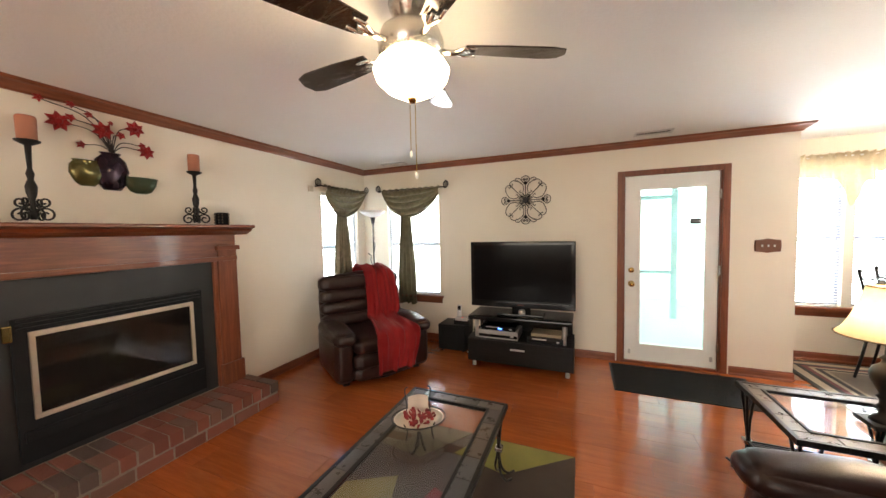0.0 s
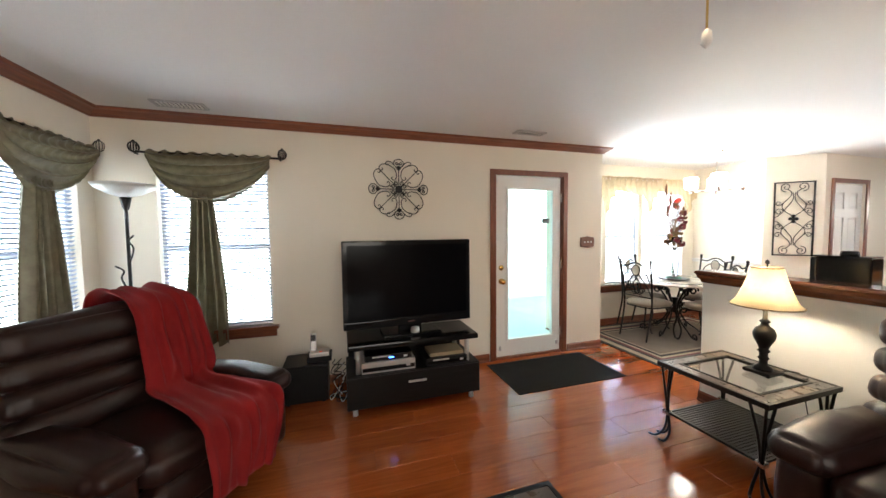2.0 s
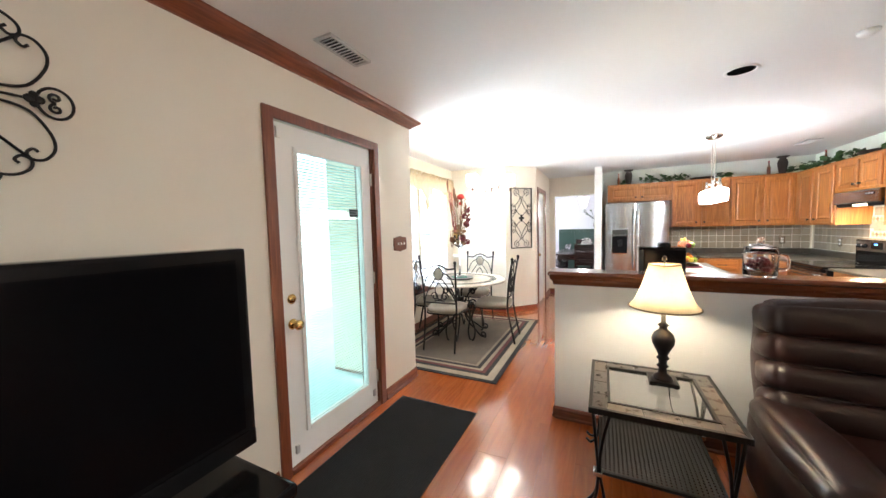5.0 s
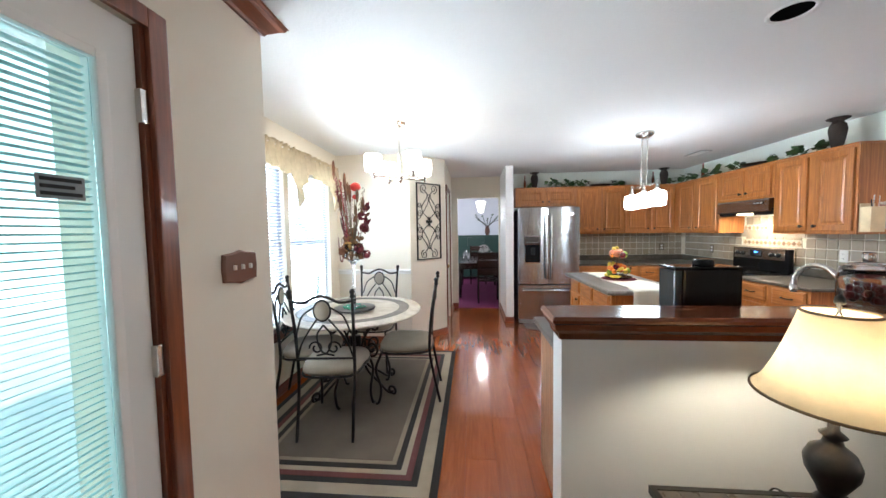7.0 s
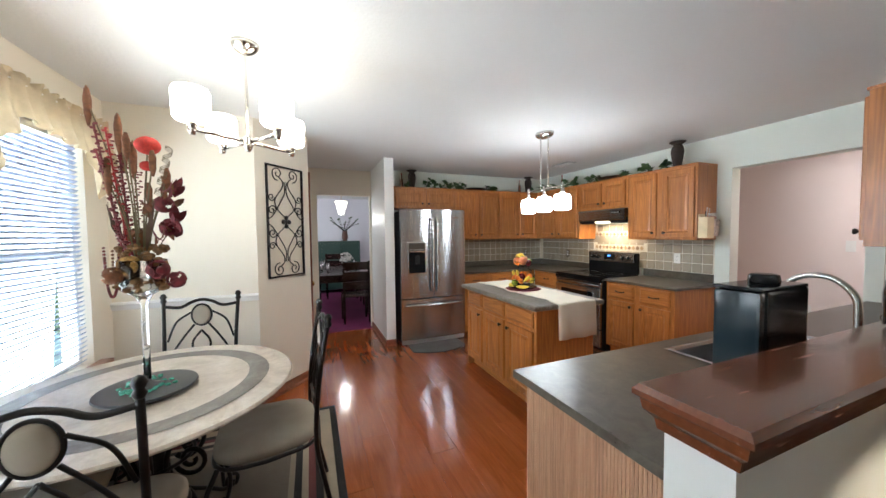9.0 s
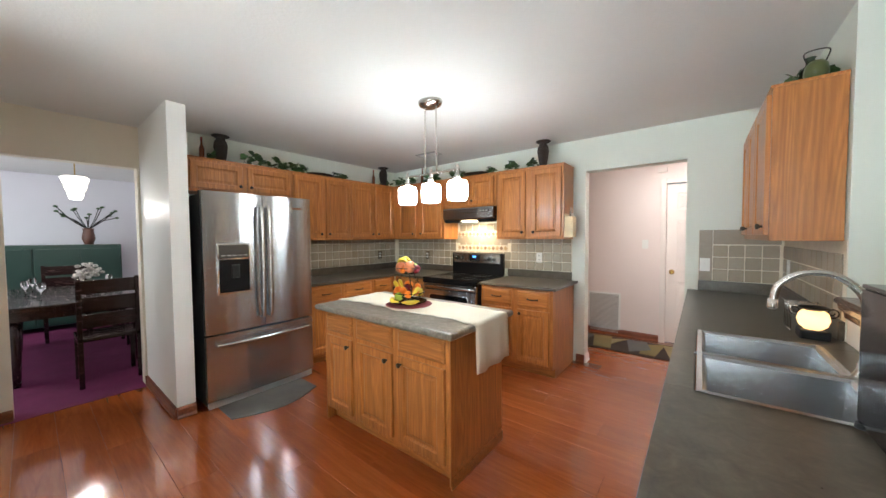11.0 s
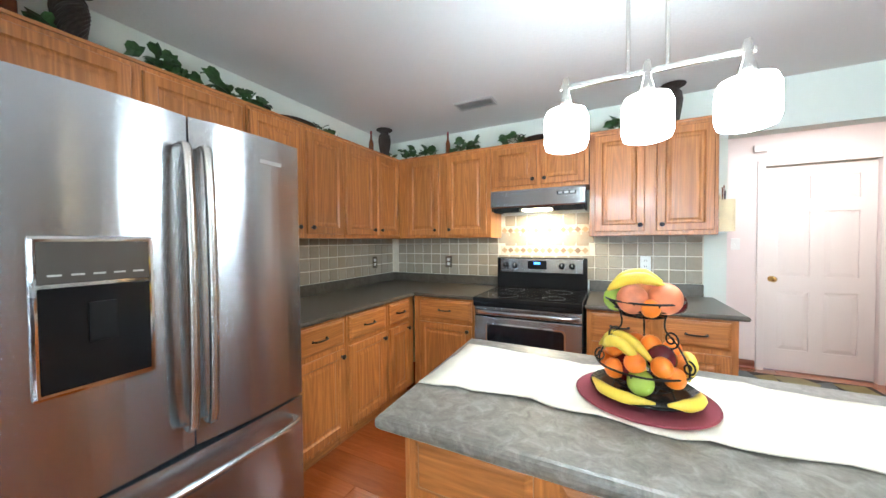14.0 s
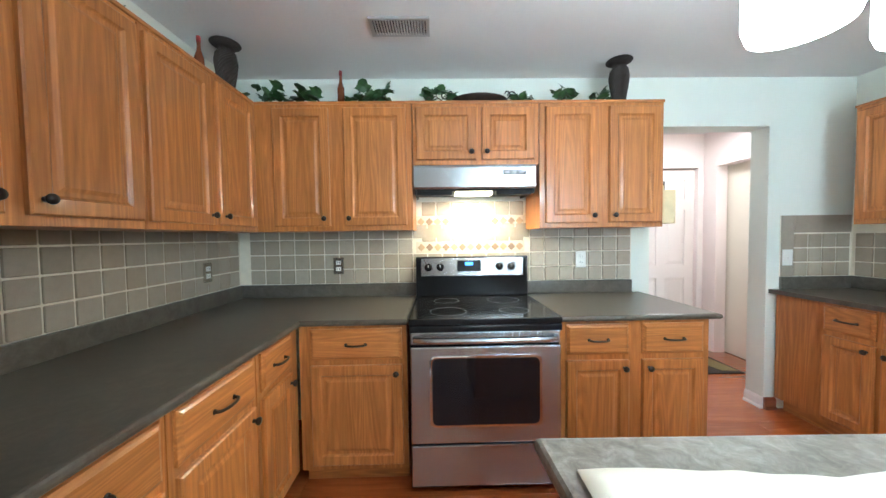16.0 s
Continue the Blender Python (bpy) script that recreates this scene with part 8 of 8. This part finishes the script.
def tray(x, y, rz):
    root = thing("oval_tray", "dark metal oval tray with scrolled handles", "tray", (x, y, TOP), rz, "trays above the cabinets")
    bm = bm_new()
    lathe(bm, [(0.10, 0.004), (0.15, 0.01), (0.175, 0.035), (0.178, 0.04), (0.17, 0.036), (0.145, 0.016), (0.0, 0.010)], n=32, sy=0.7)
    part("pan", bm, plain("dark_bronze_tray", (0.035, 0.025, 0.02), 0.35, 0.5, 0.4, 30), root, "", True)
    for s in (-1, 1):
        iron_part("handle", [[(s * x_, y_, z_) for x_, y_, z_ in curve([(0.15, 0, 0.02), (0.19, 0, 0.06), (0.20, 0, 0.085), (0.18, 0, 0.10), (0.165, 0, 0.085)], 6)], [(s * x_, y_, z_) for x_, y_, z_ in spiral(0.215, 0.07, 0.03, 0.008, radians(180), -1.3)]], 0.004, root)
    return root


tray(5.46, 0.42, 0)
tray(6.98, 1.62, 90)

ivy_m = plain("ivy_leaf_green", (0.035, 0.085, 0.022), 0.5, 0, 0.5, 30)
vine_m = plain("ivy_vine", (0.06, 0.05, 0.025), 0.8)


def ivy(x, y, length, along, seed, n=26, up=0.10):
    """A trailing bunch of ivy leaves along one axis."""
    root = thing("ivy_garland", "trailing dark green ivy garland", "plant", (x, y, TOP), 0 if along == "x" else 90, "ivy above the cabinets")
    rnd = random.Random(seed)
    part("vine", tube(bm_new(), curve([(-length / 2 + length * i / 8, rnd.uniform(-0.02, 0.03), 0.012 + rnd.uniform(0, 0.04)) for i in range(9)], 4), 0.003, 5), vine_m, root)
    for k in range(int(n * 1.35)):
        s = rnd.uniform(0.036, 0.062)
        o = [(0, 0, 0), (0.5, 0.25, 0.1), (0.95, 0.55, 0.02), (0.55, 0.75, 0.08), (0.45, 1.15, 0.0), (0.0, 1.35, -0.12), (-0.45, 1.15, 0.0), (-0.55, 0.75, 0.08), (-0.95, 0.55, 0.02), (-0.5, 0.25, 0.1)]
        bm = bm_new()
        vs = [bm.verts.new(Vector(p) * s) for p in o]
        c = bm.verts.new(Vector((0, 0.6, 0.14)) * s)
        for i in range(len(vs)):
            bm.faces.new((vs[i], vs[(i + 1) % len(vs)], c))
        e = Euler((rnd.uniform(-0.4, 1.3), rnd.uniform(-0.6, 0.6), rnd.uniform(0, 6.28)))
        px = rnd.uniform(-length / 2, length / 2)
        hump = up * (0.35 + 0.65 * abs(math.sin(px * 17 + seed)))
        turn(bm, Matrix.Translation((px, rnd.uniform(-0.05, 0.05), rnd.uniform(0.02, hump))) @ e.to_matrix().to_4x4())
        part("leaf", bm, ivy_m, root)
    return root


for i, (x, y, ln, al_, n, up) in enumerate(((6.62, 0.46, 0.36, "x", 22, 0.10), (6.15, 0.46, 0.24, "x", 18, 0.10), (5.72, 0.46, 0.16, "x", 12, 0.08), (5.18, 0.46, 0.10, "x", 6, 0.05), (4.92, 0.46, 0.13, "x", 9, 0.11), (4.70, 0.46, 0.12, "x", 8, 0.06),
                                           (6.97, 2.42, 0.18, "y", 14, 0.14), (6.97, 2.10, 0.5, "y", 34, 0.12), (6.97, 1.34, 0.22, "y", 14, 0.08), (6.97, 0.58, 0.16, "y", 12, 0.09), (2.80, 0.80, 0.6, "y", 26, 0.10), (2.80, 1.25, 0.4, "y", 22, 0.10), (6.98, 2.78, 0.1, "y", 6, 0.04))):
    ivy(x, y, ln, al_, 31 + i, n, up)
db = thing("dark_bottle", "squat dark green bottle above the cabinets", "bottle", (2.80, 1.40, TOP))
part("glass_body", lathe(bm_new(), [(0.035, 0.0), (0.04, 0.01), (0.04, 0.09), (0.018, 0.12), (0.016, 0.15), (0.022, 0.155)], n=18), plain("dark_green_glass", (0.02, 0.03, 0.015), 0.1), db, "", True)
dl = thing("small_lantern", "small green jug with a wire handle", "jug", (2.80, 1.52, TOP))
part("jug_body", lathe(bm_new(), [(0.03, 0.0), (0.045, 0.03), (0.04, 0.07), (0.025, 0.09)], n=16), plain("olive_jug", (0.08, 0.09, 0.03), 0.3), dl, "", True)
iron_part("wire_handle", [curve([(-0.03, 0, 0.08), (-0.04, 0, 0.14), (0.04, 0, 0.14), (0.03, 0, 0.08)], 5)], 0.003, dl)
sb = thing("small_pot", "small dark pot above the peninsula cabinets", "pot", (2.86, 0.52, TOP))
part("pot_body", lathe(bm_new(), [(0.02, 0.0), (0.035, 0.03), (0.03, 0.07), (0.016, 0.085), (0.022, 0.10)], n=16), wick, sb, "", True)

# ---- peninsula ----
ice = thing("countertop_appliance", "glossy black countertop appliance with a dial on top", "appliance", (2.838, 2.748, CT))
part("body", B(-0.066, 0.066, -0.14, 0.105, 0.012, 0.355, 0.010), M["black"], ice)
part("water_tank", B(-0.062, 0.062, 0.105, 0.138, 0.02, 0.352, 0.010), plain("smoked_teal_tank", (0.012, 0.02, 0.025), 0.06, bumpy=0), ice)
part("lid", B(-0.065, 0.065, -0.138, 0.138, 0.355, 0.367, 0.005), M["black"], ice)
part("dial", lathe(bm_new(), [(0.040, 0.367), (0.042, 0.374), (0.039, 0.394), (0.03, 0.398), (0.0, 0.396)], 0.0, -0.02, 24), M["black"], ice, "", True)
for x in (-0.06, 0.06):
    for y in (-0.12, 0.12):
        part("foot", lathe(bm_new(), [(0.012, 0.0), (0.012, 0.014)], x, y, 10), M["black_m"], ice)
part("cord", tube(bm_new(), curve([(-0.078, 0.08, 0.03), (-0.06, 0.20, 0.008), (0.02, 0.215, 0.006), (0.06, 0.165, 0.006)], 6), 0.004, 6), M["white"], ice)
jar = thing("glass_jar", "lidded glass jar half full of dark red fruit", "jar", (2.625, 2.28, 1.10))
jar.scale = (1, 1, 1.3)
part("glass_body", lathe(bm_new(), [(0.070, 0.0), (0.078, 0.008), (0.080, 0.10), (0.072, 0.125), (0.068, 0.128), (0.074, 0.10), (0.072, 0.012), (0.0, 0.010)], n=30, cap=False), M["glass"], jar, "", True)
part("lid", lathe(bm_new(), [(0.074, 0.128), (0.076, 0.134), (0.04, 0.146), (0.012, 0.152), (0.020, 0.165), (0.015, 0.178), (0.0, 0.18)], n=26), M["glass"], jar, "", True)
bm = bm_new()
random.seed(3)
for k in range(36):
    a, r = random.uniform(0, 6.28), 0.052 * math.sqrt(random.random())
    ball(bm, (r * math.cos(a), r * math.sin(a), 0.026 + random.uniform(0, 0.05)), 0.014, 1, 1, 0.9, 8, 6)
part("fruit_fill", bm, plain("dark_red_berry", (0.14, 0.012, 0.014), 0.35, 0, 0.6, 40), jar)
part("handle", tube(bm_new(), curve([(0.0, -0.078, 0.10), (0.0, -0.12, 0.09), (0.0, -0.12, 0.04), (0.0, -0.078, 0.03)], 5), 0.007, 8), M["glass"], jar, "", True)
wx = thing("wax_warmer", "small glowing amber wax warmer on the worktop", "wax warmer", (2.80, 1.62, CT + 0.02))
part("shell", lathe(bm_new(), [(0.030, 0.022), (0.048, 0.040), (0.056, 0.068), (0.050, 0.098), (0.034, 0.112)], n=20), glow("amber_glass_glow", (1.0, 0.62, 0.30), 2.2, (0.6, 0.4, 0.25)), wx, "glowing amber glass globe", True)
part("dish", lathe(bm_new(), [(0.03, 0.112), (0.05, 0.122), (0.052, 0.128), (0.03, 0.118), (0.0, 0.116)], n=20), M["bronze"], wx, "", True)
part("base_block", B(-0.05, 0.05, -0.05, 0.05, -0.02, 0.022, 0.006), M["black_m"], wx)
for s in (-1, 1):
    iron_part("scroll", [[(x * s, y, z) for x, y, z in spiral(0.060, 0.105, 0.024, 0.006, radians(-100), 1.3)]], 0.003, wx, M["bronze"])
rk = thing("dish_rack", "small chrome wire rack beside the half wall", "dish rack", (2.80, 1.45, CT))
iron_part("wire_frame", [[(-0.06, y, 0.004 + 0.13 * (k % 2)) for k in (0, 1)] + [(0.06, y, 0.134), (0.06, y, 0.004)] for y in (-0.08, -0.04, 0.0, 0.04, 0.08)] + [[(x, -0.08, 0.134), (x, 0.08, 0.134)] for x in (-0.06, 0.06)] + [[(x, -0.08, 0.004), (x, 0.08, 0.004)] for x in (-0.06, 0.06)], 0.0025, rk, M["chrome"])

# pale holder and cards on the cabinet side
pine = plain("pale_pine", (0.70, 0.56, 0.33), 0.5, 0, 0.10, 12)
lr = thing("letter_rack", "pale wooden utensil holder on the cabinet side", "holder", (4.327, 0.455, 1.375))
part("back_board", B(-0.010, 0.0, -0.055, 0.055, 0.0, 0.24, 0.003), pine, lr)
part("front_board", B(-0.085, -0.075, -0.055, 0.055, 0.0, 0.21, 0.003), pine, lr)
for y in (-0.055, 0.045):
    part("side_board", B(-0.075, -0.010, y, y + 0.010, 0.0, 0.21, 0.002), pine, lr)
part("bottom_board", B(-0.075, -0.010, -0.045, 0.045, 0.0, 0.010), pine, lr)
for k, (y, h, a) in enumerate(((-0.03, 0.30, 10), (-0.005, 0.27, -8), (0.022, 0.31, 16))):
    part("utensil", turn(tube(bm_new(), [(0, 0, 0.012), (0, 0, h)], 0.004, 8), Matrix.Translation((-0.042, y, 0.0)) @ Matrix.Rotation(radians(a * 0.4), 4, "X")), M["chrome"] if k != 1 else M["black_m"], lr)
ck = thing("card_rack", "printed cards pinned on the cabinet side", "cards", (4.327, 0.31, 1.40))
for k, (c, a, y) in enumerate((((0.66, 0.62, 0.56), -5, -0.03), ((0.40, 0.20, 0.16), 7, 0.02), ((0.55, 0.47, 0.42), 13, -0.01))):
    part("card", turn(B(-0.002, 0.002, -0.075, 0.065, 0.0, 0.23 - 0.03 * k), Matrix.Translation((-0.005 - 0.012 * k, y, 0.0)) @ Matrix.Rotation(radians(a * 0.6), 4, "X")), plain("printed_card", c, 0.6, 0, 0.5, 30), ck)

# ---- hall ----
hr = thing("hall_runner", "brown hall rug with overlapping olive and blue-grey shapes", "rug")
part("rug_base", B(2.90, 4.75, -0.98, -0.40, 0.001, 0.010, 0.003), fabric("dark_brown_pile", (0.028, 0.017, 0.012), (0.04, 0.025, 0.018), 300), hr)
random.seed(8)
for k in range(9):
    x = 2.95 + k * 0.2
    c = [(0.17, 0.14, 0.055), (0.10, 0.11, 0.11), (0.22, 0.19, 0.10)][k % 3]
    q = [(x, -0.96), (x + 0.22, -0.93 + 0.1 * (k % 2)), (x + 0.12 + 0.1 * (k % 2), -0.45), (x - 0.08 + 0.14 * (k % 2), -0.44 - 0.2 * (k % 3))]
    q = [(min(4.73, max(2.92, a)), b) for a, b in q]
    part("rug_patch", loft(bm_new(), [[(a, b, 0.008) for a, b in q], [(a, b, 0.0125 + 0.0008 * k) for a, b in q]]), fabric("patch_pile", c, shade(c, 1.3), 300), hr)
hg = thing("wall_grille", "white return air grille low on the hall wall", "air vent", (4.29, -1.12, 0.30), 180)
part("frame", B(-0.21, 0.21, -0.008, 0.0, -0.29, 0.29, 0.003), M["white"], hg)
# grey sheet in place of the shaded duct behind the grille
part("shade_backing", B(-0.185, 0.185, -0.010, -0.007, -0.265, 0.265), plain("grille_shade_grey", (0.25, 0.24, 0.23), 0.7), hg)
for i in range(31):
    part("slat", turn(B(-0.185, 0.185, -0.006, 0.006, -0.001, 0.001), Matrix.Translation((0, -0.012, -0.255 + i * 0.017)) @ Matrix.Rotation(radians(35), 4, "X")), M["white"], hg)
cm = thing("door_chime", "small pink-white chime box above the door", "chime", (3.62, -1.12, 2.22), 180)
part("case", B(-0.05, 0.05, -0.035, 0.0, -0.035, 0.035, 0.005), M["pdoor"], cm)

# ---- dining room beyond ----
ft = thing("dining_table", "dark wooden dining table set with glasses", "dining table", (9.05, 3.60, 0.004))
dk = wood("dark_mahogany", (0.030, 0.010, 0.009), (0.014, 0.005, 0.005), 0.25, "x", 0.2)
part("tabletop", B(-0.95, 0.95, -0.55, 0.55, 0.72, 0.76, 0.008), dk, ft)
part("apron", B(-0.88, 0.88, -0.48, 0.48, 0.62, 0.72, 0.004), dk, ft)
for x in (-0.82, 0.82):
    for y in (-0.43, 0.43):
        part("leg", lathe(bm_new(), [(0.03, 0.0), (0.035, 0.1), (0.05, 0.45), (0.045, 0.62)], x, y, 12), dk, ft, "", True)


def far_chair(at, rz):
    root = thing("side_chair", "dark wooden slat-back dining chair", "chair", at, rz, "chairs of the far dining table")
    part("seat", B(-0.22, 0.22, -0.21, 0.21, 0.43, 0.47, 0.01), dk, root)
    for x in (-0.20, 0.20):
        part("leg", B(x - 0.018, x + 0.018, -0.20, -0.164, 0, 0.43, 0.003), dk, root)
        part("back_post", B(x - 0.018, x + 0.018, 0.175, 0.21, 0, 1.02, 0.003), dk, root)
    for z in (0.62, 0.78, 0.94):
        part("back_slat", B(-0.182, 0.182, 0.183, 0.203, z - 0.065, z + 0.065, 0.004), dk, root)
    return root


for x, y, a in ((7.88, 3.45, 90), (8.55, 4.24, 0), (9.20, 4.24, 0), (9.75, 4.24, 0), (8.55, 2.96, 180), (9.30, 2.96, 180), (10.22, 3.60, -90)):
    far_chair((x, y, 0.004), a)
for x, y in ((8.45, 3.45), (8.55, 3.85), (8.95, 3.95), (9.3, 3.9), (9.1, 3.3)):
    gl = thing("wine_glass", "clear stemmed wine glass on the table", "glass", (x, y, 0.764), 0, "glasses on the far table")
    part("bowl", lathe(bm_new(), [(0.03, 0.0), (0.005, 0.008), (0.004, 0.08), (0.025, 0.10), (0.034, 0.14), (0.028, 0.18)], n=14, cap=False), M["glass"], gl, "", True)
fv = thing("flower_vase", "white flowers in a vase on the dark table", "flower arrangement", (9.0, 3.48, 0.764))
part("vase", lathe(bm_new(), [(0.04, 0.0), (0.06, 0.06), (0.04, 0.12)], n=16), M["black"], fv, "", True)
bm = bm_new()
random.seed(5)
for k in range(40):
    d = Vector((random.gauss(0, 1), random.gauss(0, 1), random.gauss(0, 0.8))).normalized() * random.uniform(0.05, 0.12)
    ball(bm, (d.x, d.y, 0.22 + d.z), 0.028, 1, 1, 0.7, 6, 4)
part("bloom_cluster", bm, plain("grey_white_petal", (0.40, 0.38, 0.36), 0.8, 0, 0.6, 30), fv)
hutch = thing("sideboard", "dark green painted sideboard against the wall", "sideboard", (11.1, 3.65, 0.004), -90)
gm = plain("dark_green_paint", (0.02, 0.05, 0.04), 0.35)
part("body", B(-0.7, 0.7, -0.25, 0.28, 0.08, 1.30, 0.01), gm, hutch)
for k in range(3):
    part("door", B(-0.68 + k * 0.46, -0.24 + k * 0.46, -0.27, -0.25, 0.12, 1.24, 0.008), gm, hutch)
for x in (-0.62, 0.62):
    part("foot", B(x - 0.05, x + 0.05, -0.2, 0.2, 0.0, 0.08), gm, hutch)
va2 = thing("twig_vase", "brown vase of twigs on the sideboard", "vase", (11.05, 3.30, 1.304))
part("vase_body", lathe(bm_new(), [(0.05, 0.0), (0.08, 0.10), (0.06, 0.22), (0.07, 0.26)], n=16), plain("brown_vase", (0.12, 0.05, 0.035), 0.4), va2, "", True)
for k in range(14):
    a = k * 0.45
    tip = (0.20 * math.cos(a), 0.34 * math.sin(a), 0.44 + 0.20 * ((k * 3) % 5) / 5)
    part("twig", tube(bm_new(), curve([(0, 0, 0.24), (tip[0] * 0.5, tip[1] * 0.5, 0.38), tip], 4), 0.006, 4), M["iron"], va2)
    part("leaf_tip", ball(bm_new(), tip, 0.028, 1, 1, 0.6, 6, 4), ivy_m, va2)


def picture(at, rz, w, h):
    root = thing("framed_picture", "dark framed picture on the wall", "picture", at, rz, "framed pictures")
    bm = bm_new()
    for x0, x1, z0, z1 in ((-w / 2, w / 2, -h / 2, -h / 2 + 0.05), (-w / 2, w / 2, h / 2 - 0.05, h / 2), (-w / 2, -w / 2 + 0.05, -h / 2 + 0.05, h / 2 - 0.05), (w / 2 - 0.05, w / 2, -h / 2 + 0.05, h / 2 - 0.05)):
        box(bm, x0, x1, -0.03, 0.0, z0, z1)
    part("frame", bm, dk, root)
    part("print", B(-w / 2 + 0.05, w / 2 - 0.05, -0.015, -0.008, -h / 2 + 0.05, h / 2 - 0.05), plain("blue_grey_print", (0.10, 0.11, 0.17), 0.3, 0, 0.7, 6), root)


picture((11.4, 4.85, 1.62), -90, 0.62, 0.82)
fc = thing("crystal_chandelier", "small lit crystal chandelier over the far table", "chandelier", (9.0, 3.55, 0))
part("canopy", lathe(bm_new(), [(0.02, 2.38), (0.06, 2.40), (0.065, 2.419)], n=20), M["brass"], fc, "", True)
part("rod", lathe(bm_new(), [(0.006, 2.12), (0.006, 2.39)], n=8), M["brass"], fc)
for k in range(3):
    part("crystal_tier", lathe(bm_new(), [(0.10 - 0.025 * k, 2.12 - 0.09 * k), (0.12 - 0.025 * k, 2.10 - 0.09 * k), (0.10 - 0.025 * k, 2.04 - 0.09 * k)], n=16), glow("lit_crystal", (1.0, 0.88, 0.70), 5.0), fc)
fchest = thing("wooden_chest", "reddish wooden chest against the dining room wall", "chest", (11.15, 5.25, 0.004), -90)
part("body", B(-0.35, 0.35, -0.22, 0.22, 0.0, 0.95, 0.01), M["cherry_z"], fchest)
for k in range(3):
    dr = part("drawer", B(-0.32, 0.32, -0.24, -0.22, 0.08 + k * 0.29, 0.34 + k * 0.29, 0.008), M["cherry"], fchest)
    part("pull", B(-0.06, 0.06, -0.255, -0.24, 0.20 + k * 0.29, 0.22 + k * 0.29, 0.004), M["brass"], dr)
